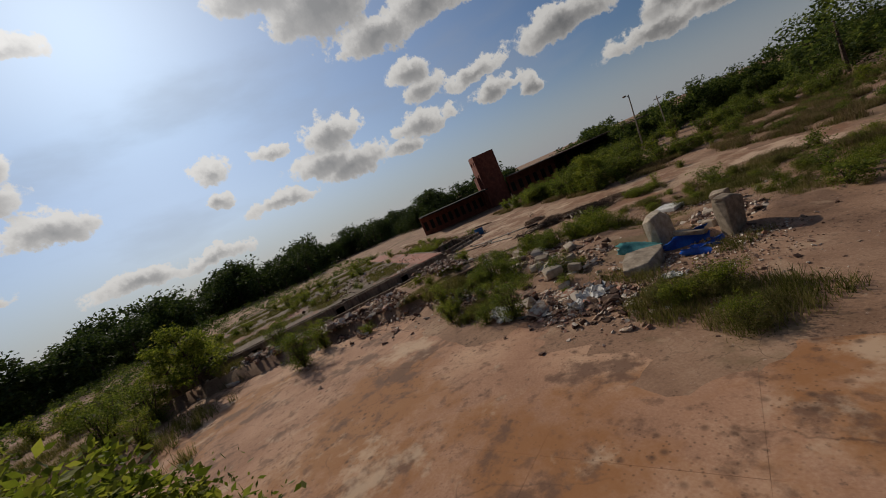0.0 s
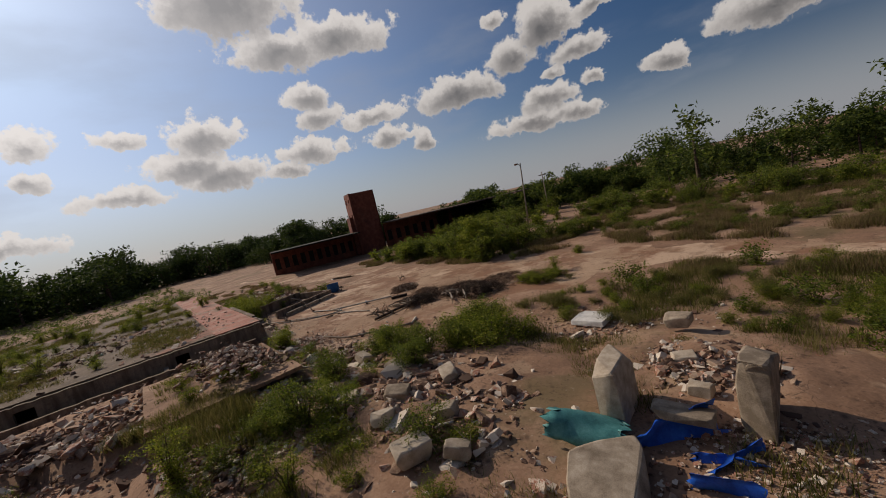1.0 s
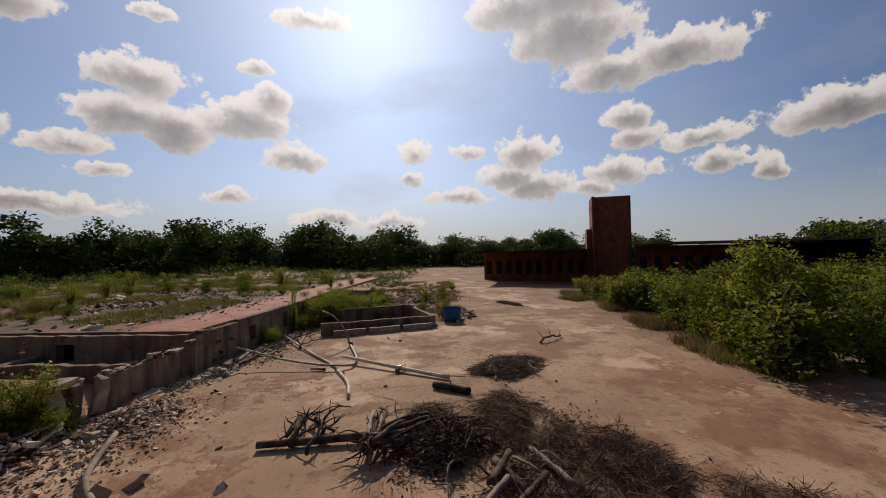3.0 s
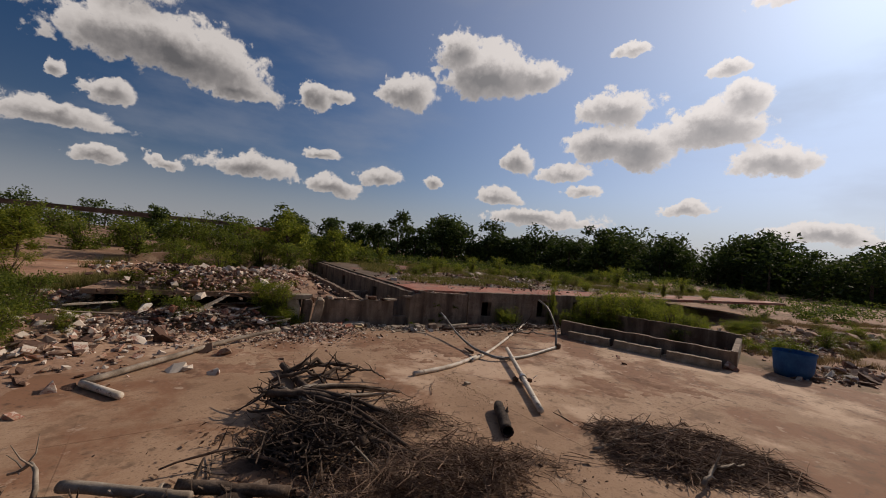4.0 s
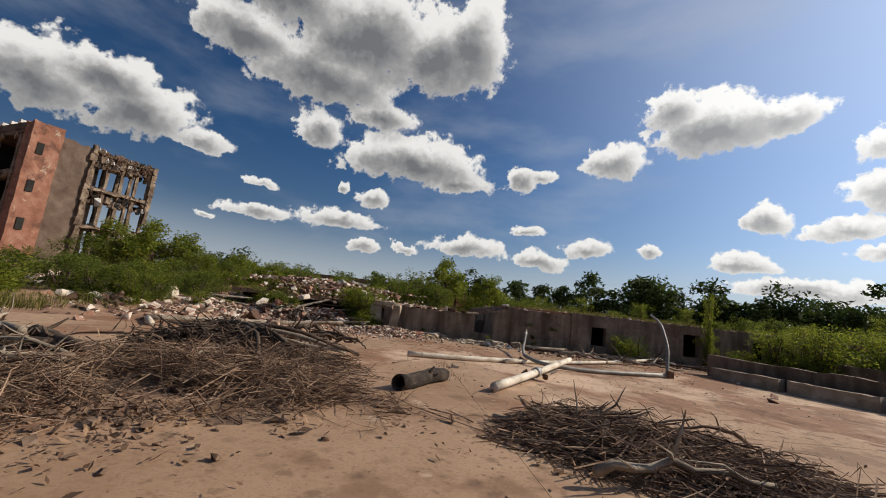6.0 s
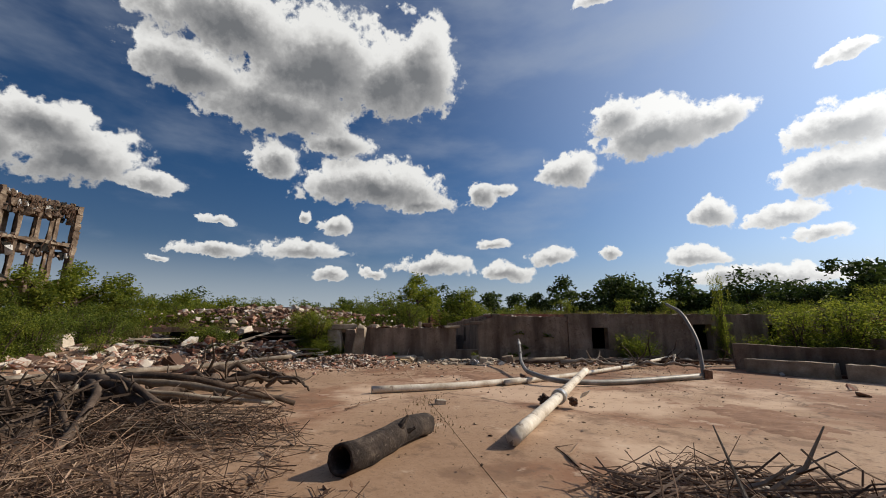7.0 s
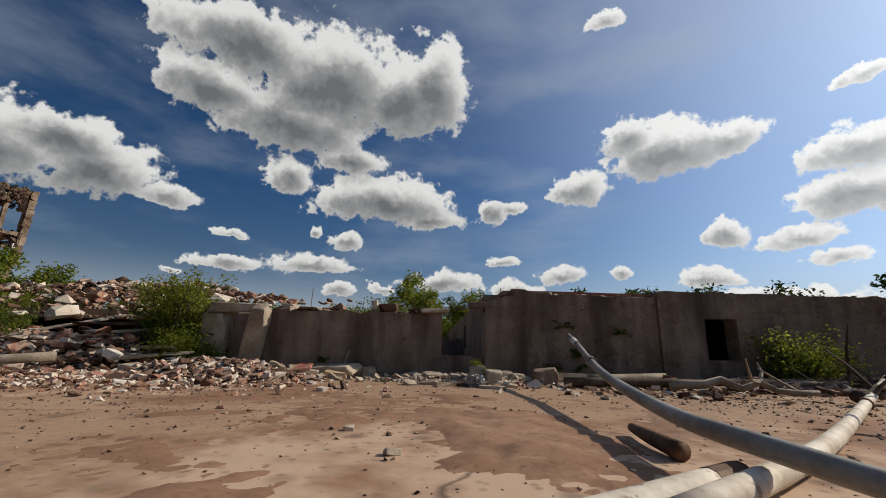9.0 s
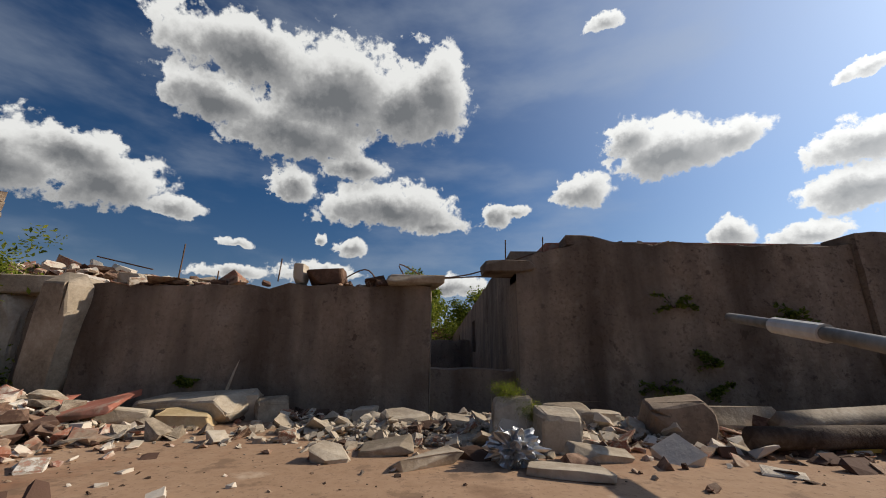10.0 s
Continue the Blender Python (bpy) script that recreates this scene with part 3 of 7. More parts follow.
def smoothstep(a, b, x):
    s = min(1.0, max(0.0, (x - a) / (b - a)))
    return s * s * (3 - 2 * s)


def inside(x, y, poly):
    hit = False
    for (x0, y0), (x1, y1) in zip(poly, poly[1:] + poly[:1]):
        if (y0 > y) != (y1 > y) and x < x0 + (y - y0) * (x1 - x0) / (y1 - y0):
            hit = not hit
    return hit


YARD = [(-12, 4.4), (12, 4.4), (15, -4), (16, -9), (26, -10), (78, -4), (78, -9), (21.2, -21.8), (2.0, -20.2), (-5.1, -23.2), (-9.8, -27.8), (-39.1, -24.7), (-38.6, -19.7), (-24.1, -18.7), (-18.3, -11.7), (-14.0, -3.7)]
WEST = [(-54.0, 42.0), (-9.0, 43.0), (-2.5, 35.5), (-6.8, 22.5), (-13.5, 12.4), (-19.0, 14.0), (-25.5, 12.5), (-29.0, 9.4), (-33.5, 9.0), (-35.2, 10.6), (-38.0, 9.0), (-40.0, 5.6), (-41.2, 3.4), (-46.9, -2.7), (-58.6, -1.5)]


def west(x, y):
    """From the grid of the western ground, which lies askew, to the grid of the yard."""
    return 0.836 * x + 0.0891 * y + 0.62, -0.0891 * x + 0.836 * y - 1.03


def edge_gap(x, y, poly):
    """Distance to an outline."""
    best = 1e9
    for (x0, y0), (x1, y1) in zip(poly, poly[1:] + poly[:1]):
        dx, dy = x1 - x0, y1 - y0
        s = min(1.0, max(0.0, ((x - x0) * dx + (y - y0) * dy) / (dx * dx + dy * dy)))
        best = min(best, math.hypot(x - x0 - s * dx, y - y0 - s * dy))
    return best


def hgt(x, y):
    """Height of the bare ground."""
    n = noise.noise((x * 0.05, y * 0.05, 0.3)) * 0.5 + noise.noise((x * 0.21, y * 0.21, 4.0)) * 0.16 + noise.noise((x * 0.9, y * 0.9, 9.0)) * 0.035
    yard = smoothstep(4.4, 3.0, y) * smoothstep(-40, -18, x) * smoothstep(-34, -24, y) * smoothstep(70, 40, x)
    west = smoothstep(8, 12, y) * smoothstep(-12, -19, x) * smoothstep(48, 40, y)
    z = n * (1 - 0.9 * max(yard, west)) - 0.10
    on = inside(x, y, YARD) or inside(x, y, WEST)
    near = -80 < x < 90 and -45 < y < 55 and not (-12.5 < x < 17 and y > -3)
    gap = min(edge_gap(x, y, YARD), edge_gap(x, y, WEST)) if near else 99
    if on:
        # sand and dirt blown over the rim of the pavement
        return -0.006 + min(0.045, 0.06 * max(0.0, noise.noise((x * 0.33, y * 0.33, 2.0)) * 1.3 + 0.6 - gap / 2.4))
    if gap < 3.4:
        z = max(z, 0.022 + 0.02 * noise.noise((x * 0.6, y * 0.6, 1.0)))
    z += 0.85 * smoothstep(5.6, 8.0, y) * smoothstep(-21, -13, x) * smoothstep(-0.7, -1.6, x)
    far = math.hypot(x + 10, y - 5)
    z += 2.6 * smoothstep(30, 65, math.hypot(x, y - 5)) * smoothstep(-10, -50, x) * smoothstep(10, 32, y)
    z += 1.2 * smoothstep(25, 60, y) * smoothstep(-40, -5, x)
    return z * smoothstep(900, 120, far)


# ---------------------------------------------------------------- ground
def build_ground():
    def axis(lo, hi, fine_lo, fine_hi, step):
        mid = np.arange(fine_lo, fine_hi + 1e-6, step)
        left = fine_lo - np.geomspace(step * 1.5, fine_lo - lo, 26)[::-1]
        right = fine_hi + np.geomspace(step * 1.5, hi - fine_hi, 26)
        return np.concatenate([left, mid, right])
    X, Y = axis(-1600, 1900, -75, 60, 0.9), axis(-1700, 1700, -50, 60, 0.9)
    V = [(x, y, hgt(x, y)) for y in Y for x in X]
    nx = len(X)
    F = [(j * nx + i, j * nx + i + 1, (j + 1) * nx + i + 1, (j + 1) * nx + i) for j in range(len(Y) - 1) for i in range(nx - 1)]
    tagged(put("ground", V, F, M["dirt"], smooth=True), "reddish brown bare dirt with patches of weeds and sand", "ground", kind="structure")


build_ground()


def panel_mesh(name, w, d, mat, rng):
    """A slab panel with chipped, rounded rim and a slightly dished top."""
    n = 7
    V, F = [], []
    for j in range(n + 1):
        for i in range(n + 1):
            u, v = i / n, j / n
            edge = min(u, v, 1 - u, 1 - v)
            x, y = (u - 0.5) * w, (v - 0.5) * d
            if edge < 1e-6:
                x, y = x * (1 - 0.0012 * rng.random()), y * (1 - 0.0012 * rng.random())
            V.append((x, y, 0.002 * noise.noise((x * 0.7 + w * 9, y * 0.7, 3.0 * rng.random() * 0.05))))
    for j in range(n):
        for i in range(n):
            a = j * (n + 1) + i
            F.append((a, a + 1, a + n + 2, a + n + 1))
    rim = [i for i in range(n)] + [n + j * (n + 1) for j in range(n)] + [n * (n + 1) + n - i for i in range(n)] + [(n - j) * (n + 1) for j in range(n)]
    k = len(V)
    V += [(V[i][0], V[i][1], -0.28) for i in rim]
    for a in range(len(rim)):
        b = (a + 1) % len(rim)
        F.append((rim[b], rim[a], k + a, k + b))
    return mesh_data(name, V, F, mat)


def paved(name, poly, step, turn, mat, label, rng, z=0.0, shift=0.0):
    """A paved yard of cast panels with open joints, following a rough outline."""
    root = base(name, Matrix(), label, "pavement", kind="structure")
    meshes = [panel_mesh("slab_panel", step - 0.002, step - 0.002, mat, rng) for _ in range(6)]
    c, s = math.cos(turn), math.sin(turn)
    reach = 130
    for j in range(-int(reach / step), int(reach / step)):
        for i in range(-int(reach / step), int(reach / step)):
            x, y = (i + 0.5) * step + shift, (j + 0.5) * step
            wx, wy = x * c - y * s, x * s + y * c
            if inside(wx, wy, poly) and rng.random() < 0.985:
                ob = new("slab_panel", meshes[int(rng.integers(0, 6))])
                ob.parent = root
                ob.matrix_basis = pose(wx, wy, z + rng.uniform(-0.002, 0.002), rng.normal(0, 0.015), rng.normal(0, 0.015), math.degrees(turn) + 90 * int(rng.integers(0, 4)))
    return root


paved("yard_pavement", YARD, 4.6, radians(8), M["yard"], "sandy tan cast concrete yard with open joints and stains", np.random.default_rng(3), shift=-1.9)
paved("west_pavement", WEST, 5.6, radians(32), M["west"], "orange-stained pinkish concrete pavement with sand drifts", np.random.default_rng(4))


# ---------------------------------------------------------------- concrete walls
def wall_mesh(length, height, thick, rng, top=0.05, holes=(), cell=0.22, top_line=None):
    """A cast wall along +x from 0, with rough faces, an uneven top and openings (x0, x1, z0, z1) that go through."""
    xs = sorted(set(np.round(np.concatenate([np.arange(0, length, cell), [length]] + [[h[0], h[1]] for h in holes]), 3).tolist()))
    zs = sorted(set(np.round(np.concatenate([[-0.16], np.arange(0, height, cell), [height]] + [[h[2], h[3]] for h in holes]), 3).tolist()))
    nx, nz = len(xs), len(zs)
    lift = [(top_line(x) if top_line else 0.0) + rng.normal(0, top) for x in xs]
    V, index = [], {}
    for side in (0, 1):
        for i, x in enumerate(xs):
            for k, z in enumerate(zs):
                zz = z + (lift[i] if k == nz - 1 else lift[i] * 0.5 if k == nz - 2 else 0.0)
                y = (0.0 if side == 0 else thick) + rng.normal(0, 0.006)
                index[side, i, k] = len(V)
                V.append((x, y, zz))
    def solid(i, k):
        if not (0 <= i < nx - 1 and 0 <= k < nz - 1):
            return False
        cx, cz = (xs[i] + xs[i + 1]) / 2, (zs[k] + zs[k + 1]) / 2
        return not any(h[0] < cx < h[1] and h[2] < cz < h[3] for h in holes)
    F = []
    for i in range(nx - 1):
        for k in range(nz - 1):
            if not solid(i, k):
                continue
            a = [index[0, i, k], index[0, i + 1, k], index[0, i + 1, k + 1], index[0, i, k + 1]]
            b = [index[1, i, k], index[1, i + 1, k], index[1, i + 1, k + 1], index[1, i, k + 1]]
            F += [tuple(a), tuple(b[::-1])]
            for (di, dk), (p, q) in (((0, -1), (0, 1)), ((1, 0), (1, 2)), ((0, 1), (2, 3)), ((-1, 0), (3, 0))):
                if not solid(i + di, k + dk):
                    F.append((a[q], a[p], b[p], b[q]))
    return V, F


rw = np.random.default_rng(11)
# free-standing wall
V, F = wall_mesh(3.75, 1.30, 0.36, rw, 0.02)
wall_a = tagged(put("wall_free", V, F, M["wall"], m=pose(-3.88, 4.25, 0.02)), "dark weathered cast concrete wall with broken top", "wall", kind="structure")
# front wall of the raised floor, in two heights
V, F = wall_mesh(3.75, 1.78, 0.40, rw, 0.02, top_line=lambda x: -0.42 * max(0.0, 1 - x / 0.75) ** 1.5 + 0.10 * math.exp(-((x - 0.85) / 0.3) ** 2))
tagged(put("wall_front", V, F, M["wall"], m=pose(0.80, 4.20, 0.02)), "tall streaked cast concrete wall with chipped corner", "wall", kind="structure")
V, F = wall_mesh(11.5, 1.92, 0.40, rw, 0.012, holes=[(0.98, 1.68, 0.48, 1.35), (5.35, 6.15, 0.45, 1.5), (8.6, 9.3, 0.45, 1.5)])
tagged(put("wall_dock", V, F, M["wall"], m=pose(4.56, 4.14, 0.02)), "long grey concrete dock wall with square openings", "wall", kind="structure")
# side wall towards the corridor, facing west, running back
V, F = wall_mesh(34.0, 1.80, 0.40, rw, 0.015, holes=[(5.4, 6.3, 0.6, 1.4), (14.0, 15.0, 0.6, 1.4), (24, 25, 0.6, 1.4)], cell=0.4)
tagged(put("wall_side", V, F, M["wall"], m=pose(1.22, 4.62, 0.02, 0, 0, 90)), "long concrete side wall with small dark openings", "wall", kind="structure")
# added wall, coloured near-black as the shade behind the dock openings
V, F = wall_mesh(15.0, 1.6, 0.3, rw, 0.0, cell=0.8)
tagged(put("wall_inner", V, F, M["dark"], m=pose(1.7, 7.2, 0.02)), "added near-black wall standing for the shade under the raised floor", "wall", kind="structure")
# low curb along the corridor, and its far end
V, F = wall_mesh(26.0, 0.95, 0.3, rw, 0.03, cell=0.4)
tagged(put("wall_curb", V, F, M["wall"], m=pose(-0.75, 5.6, 0.02, 0, 0, 90)), "low broken concrete curb wall", "wall", kind="structure")
V, F = wall_mesh(1.5, 0.95, 0.3, rw, 0.02)
tagged(put("wall_cross", V, F, M["wall"], m=pose(-0.72, 11.5, 0.0)), "short grey concrete cross wall", "wall", kind="structure")
V, F = wall_mesh(0.93, 0.42, 0.5, rw, 0.01)
tagged(put("threshold", V, F, M["wall"], m=pose(-0.13, 4.45, 0.02)), "worn concrete threshold between two walls", "threshold", kind="structure")


def deck(name, x0, x1, y0, y1, z, thick, mat, label, rng, cell=1.0):
    nx, ny = int((x1 - x0) / cell) + 1, int((y1 - y0) / cell) + 1
    X, Y = np.linspace(x0, x1, nx), np.linspace(y0, y1, ny)
    V = [(x, y, z + (0.10 if mat is M["dirt"] else 0.02) * noise.noise((x * 0.8, y * 0.8, 2.0)) + 0.006 * rng.random()) for y in Y for x in X] + [(x, y, z - thick) for y in Y for x in X]
    o, F = nx * ny, []
    for j in range(ny - 1):
        for i in range(nx - 1):
            a = j * nx + i
            F += [(a, a + 1, a + nx + 1, a + nx), (o + a, o + a + nx, o + a + nx + 1, o + a + 1)]
    for i in range(nx - 1):
        F += [(i + 1, i, o + i, o + i + 1), ((ny - 1) * nx + i, (ny - 1) * nx + i + 1, o + (ny - 1) * nx + i + 1, o + (ny - 1) * nx + i)]
    for j in range(ny - 1):
        F += [(j * nx, (j + 1) * nx, o + (j + 1) * nx, o + j * nx), ((j + 1) * nx + nx - 1, j * nx + nx - 1, o + j * nx + nx - 1, o + (j + 1) * nx + nx - 1)]
    return tagged(put(name, V, F, mat), label, "floor", kind="structure")


deck("floor_red", 1.24, 46.0, 4.56, 8.0, 1.92, 0.22, M["redfloor"], "raised mill floor strip of faded red concrete", np.random.default_rng(5))
deck("floor_upper", 1.24, 46.0, 8.0, 38.0, 1.92, 0.22, M["deckgrey"], "raised mill floor of brown concrete with debris", np.random.default_rng(55))
# ledge slab with a dark hollow beneath, behind the weeds
deck("floor_ledge", -13.5, -4.6, 5.9, 13.0, 1.32, 0.20, M["dirt"], "broken concrete floor edge over a dark hollow", np.random.default_rng(6), 0.7)
# the hollow's shade is put into this back wall's near-black colour
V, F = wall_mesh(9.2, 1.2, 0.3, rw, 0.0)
tagged(put("wall_hollow", V, F, M["dark"], m=pose(-13.6, 7.3, -0.05)), "near-black back wall, painted shade of the hollow under the floor edge", "wall", kind="structure")


def box_wall(name, x0, y0, x1, y1, h, thick, label):
    L = math.hypot(x1 - x0, y1 - y0)
    V, F = wall_mesh(L, h, thick, rw, 0.015, cell=0.35)
    return tagged(put(name, V, F, M["wall"], m=pose(x0, y0, -0.05, 0, 0, math.degrees(math.atan2(y1 - y0, x1 - x0)))), label, "wall", kind="structure")


# open concrete pit box by the yard
box_wall("wall_pit_front", 9.2, 1.2, 12.4, -6.4, 0.85, 0.25, "low dark concrete pit wall")
box_wall("wall_pit_end", 12.4, -6.4, 17.6, -4.2, 0.85, 0.25, "low dark concrete pit wall")
box_wall("wall_pit_back", 14.4, 3.4, 17.6, -4.2, 1.05, 0.25, "low dark concrete pit wall")
for i in range(3):
    V, F = wall_mesh(2.15, 0.46, 0.35, rw, 0.01)
    tagged(put("curb_block", V, F, M["chunk"], m=pose(8.75 + i * 0.93, 0.2 - i * 2.22, -0.05, 0, 0, -67)), "grey concrete curb block beside the pit wall", "block", group="curb blocks by the pit")


# ---------------------------------------------------------------- fallen light poles
def pole_thing(name, pts, r0, r1, mat, label, category="pole", sides=12, steps=5):
    P = smooth_path(pts, steps)
    root = base(name, pose(*pts[0]), label, category)
    V, F = tube(P - P[0], np.linspace(r0, r1, len(P)), sides)
    put("shaft", V, F, mat, root, smooth=True)
    return root


def collar(parent, at, direction, r, length, mat, name="collar", label=""):
    d = Vector(direction).normalized()
    V, F = tube([np.array(at) - np.array(d) * length / 2, np.array(at) + np.array(d) * length / 2], [r, r], 12)
    return put(name, V, F, mat, parent, label)


def crumple(seed):
    """A dented lump of thin metal about 1 across."""
    bm = bmesh.new()
    bmesh.ops.create_icosphere(bm, subdivisions=3, radius=0.5)
    for v in bm.verts:
        p = v.co + Vector((seed * 3.0, 0, 0))
        v.co = v.co * (0.8 + 0.5 * noise.noise(p * 4.0) + 0.25 * noise.noise(p * 11.0))
    V, F = np.array([v.co[:] for v in bm.verts]), [tuple(v.index for v in f.verts) for f in bm.faces]
    bm.free()
    return V, F


pole_1 = pole_thing("fallen_light_pole", [(-2.42, -3.9, 0.075), (-0.7, -3.36, 0.078), (1.2, -2.3, 0.075)], 0.072, 0.068, M["pole"], "fallen cream-painted light pole with rusty broken end")
collar(pole_1, (3.5, 1.53, 0.0), (1.9, 1.06, 0.0), 0.0715, 0.26, M["rust"], "rusty_end", "rust-brown broken end")
pole_2 = pole_thing("fallen_light_pole", [(0.52, -2.85, 0.075), (2.2, -1.68, 0.075), (4.9, 0.55, 0.10), (8.6, 3.55, 0.26)], 0.062, 0.052, M["pole"], "slim fallen light pole lying over debris")
for k, (x, y, z) in enumerate([(4.38, 3.4, 0.025), (6.1, 4.75, 0.085)]):
    collar(pole_2, (x, y, z), (3, 2.5, 0.05), 0.072, 0.09, M["rust"], "strap", "dark iron strap")
pole_3 = pole_thing("fallen_light_pole", [(-0.33, -7.65, 0.11), (0.95, -5.35, 0.17), (2.68, -2.2, 0.28)], 0.088, 0.078, M["pole"], "fallen light pole propped on another, with lamp bracket")
collar(pole_3, (1.28, 2.3, 0.06), (1.3, 2.3, 0.1), 0.125, 0.14, M["metal"], "bracket_band", "bright bent metal band")
for dx, dy, dz, r in ((1.05, 2.38, 0.0, 0.11), (1.47, 2.16, 0.0, 0.09)):
    V, F = crumple(dx)
    put("lamp_socket", V * np.array([r * 2.0, r * 2.2, r * 1.9]), F, M["rust"], pole_3, "crumpled lamp socket", m=pose(dx, dy, dz, 20, 10, 30))
V = np.array([(0, 0, 0), (0.14, 0.04, 0.05), (0.17, -0.02, 0.13), (0.03, -0.04, 0.09)])
put("tin_shade", np.concatenate([V, V + (0.0, 0.012, 0.0)]), [(0, 1, 2, 3), (7, 6, 5, 4), (0, 4, 5, 1), (1, 5, 6, 2), (2, 6, 7, 3), (3, 7, 4, 0)], M["metal"], pole_3, "bent shiny tin shade", m=pose(1.56, 2.1, 0.06))

arm = pole_thing("fallen_lamp_arm", [(2.19, 3.01, 0.90), (1.99, 2.0, 0.72), (1.76, 0.9, 0.50), (1.52, -0.2, 0.36), (1.32, -1.5, 0.25), (1.30, -2.3, 0.22), (1.75, -2.95, 0.13), (3.2, -2.75, 0.07), (6.1, -1.65, 0.09)], 0.034, 0.070, M["pipe"], "long bent grey steel lamp arm lying across poles", "lamp arm")
collar(arm, (-0.14, -0.72, -0.13), (0.2, 1.0, 0.17), 0.052, 0.42, M["white"], "pale_sleeve", "pale scraped sleeve near the tip")
collar(arm, (-0.43, -2.11, -0.40), (0.2, 1.0, 0.2), 0.066, 0.10, M["pipe"], "joint_ring")
wallpole = pole_thing("fallen_pipe", [(2.0, 2.75, 0.10), (5.2, 2.9, 0.14), (8.6, 3.45, 0.22)], 0.075, 0.06, M["bark"], "dark fallen pole along the dock wall", "pole")
board = pole_thing("fallen_timber", [(2.6, 3.25, 0.10), (4.2, 3.5, 0.16)], 0.10, 0.09, M["driftwood"], "weathered square timber along the dock wall", "timber", sides=4)
arc = pole_thing("curved_lamp_arm", [(6.12, -1.6, 0.06), (6.2, -1.45, 0.56), (6.3, -1.25, 0.95), (6.35, -0.95, 1.36), (6.4, -0.5, 1.8), (6.35, 0.1, 2.1)], 0.055, 0.042, M["pipe"], "curved grey steel lamp arm standing out of debris", "lamp arm")
V, F = hull(np.random.default_rng(77), 20, 0.3)
put("base_flange", V * 0.24, F, M["rust"], arc, "broken base flange", m=pose(0.02, -0.05, 0.08))
stub = pole_thing("pipe_stub", [(1.24, -1.78, 0.06), (1.24, -1.4, 0.07), (1.3, -1.05, 0.06)], 0.06, 0.035, M["rust"], "short rusty split pipe piece", "pipe")

bent = pole_thing("bent_light_pole", [(-10.02, -3.98, 0.09), (-11.0, -2.9, 0.10)], 0.088, 0.088, M["pole"], "snapped pale light pole lying in an angle", "pole", steps=2)
P = np.array([(-11.0, -2.9, 0.13), (-9.4, -0.9, 0.14), (-7.95, 0.9, 0.16), (-6.0, 1.9, 0.36)])
V, F = tube(smooth_path(P, 4) - np.array((-10.02, -3.98, 0.10)), np.linspace(0.088, 0.07, 13), 12)
put("upper_shaft", V, F, M["driftwood"], bent, "bleached grey upper length", smooth=True)


# ---------------------------------------------------------------- logs and brush
def log_thing(name, a, b, r0, r1, label, rng, hollow=False, mat="bark", stubs=3, group=""):
    a, b = np.array(a, float), np.array(b, float)
    n = 9
    P = np.linspace(a, b, n) - a
    P[1:-1] += rng.normal(0, r0 * 0.09, (n - 2, 3))
    rad = np.linspace(r0, r1, n) * (1 + rng.normal(0, 0.03, n))
    V, F = tube(P, rad, 11)
    V = V + rng.normal(0, r0 * 0.04, V.shape)
    if hollow:
        F = F[:-2]
        ring = V[:11]
        inner = ring * 1.0
        inner = inner + (inner.mean(0) - inner) * 0.22
        deep = inner + (P[3] - P[0])
        k = len(V)
        V = np.concatenate([V, inner, deep])
        for i in range(11):
            j = (i + 1) % 11
            F += [(j, i, k + i, k + j), (k + j, k + i, k + 11 + i, k + 11 + j)]
        F.append(tuple(k + 11 + i for i in range(11)))
        F.append(tuple(8 * 11 + i for i in range(11)))
    root = base(name, pose(*a), label, "log", group)
    put("trunk", V, F, M[mat], root, smooth=True)
    for _ in range(stubs):
        s = P[int(rng.integers(1, n - 1))]
        d = rng.normal(0, 1, 3)
        d[2] = abs(d[2])
        d /= np.linalg.norm(d)
        L = min(r0 * 3.2, 0.42) * rng.uniform(0.5, 1.2)
        v, f = tube([s, s + d * L * 0.6, s + d * L + rng.normal(0, L * 0.15, 3)], [min(r0 * 0.35, 0.05), min(r0 * 0.28, 0.04), min(r0 * 0.12, 0.015)], 6)
        put("branch_stub", v, f, M[mat], root)
    return root


rl = np.random.default_rng(21)
log_thing("hollow_log", (-2.06, -8.45, 0.14), (-1.3, -7.05, 0.13), 0.145, 0.13, "short hollow rotten log lying on the yard", rl, hollow=True, mat="charred", stubs=2)
for a, b, r in [((-11.2, -9.4, 0.25), (-9.0, -9.2, 0.2), 0.14), ((-9.4, -9.9, 0.18), (-7.2, -8.9, 0.2), 0.16), ((-9.9, -8.0, 0.2), (-8.2, -9.1, 0.35), 0.11), ((-8.4, -8.7, 0.3), (-6.9, -9.3, 0.25), 0.13),
                ((-9.7, -8.9, 0.38), (-8.0, -10.0, 0.3), 0.12), ((-10.6, -10.2, 0.15), (-8.9, -10.9, 0.15), 0.13), ((-8.2, -10.6, 0.15), (-6.6, -9.9, 0.2), 0.10), ((-10.9, -8.6, 0.4), (-9.5, -9.6, 0.5), 0.10)]:
    log_thing("grey_log", a, b, r * 0.8, r * 0.62, "weathered grey log in a heap of cut wood", rl, mat="bark" if r > 0.115 else "driftwood", group="heap of cut logs")
log_thing("stump", (-11.3, -9.5, 0.0), (-11.1, -9.3, 0.8), 0.32, 0.20, "dark tree stump with torn roots in a brush heap", rl, stubs=16)
log_thing("uprooted_trunk", (-6.6, -6.3, 0.30), (-4.4, -9.0, 0.14), 0.12, 0.06, "uprooted dark trunk with a fan of roots", rl, stubs=10)
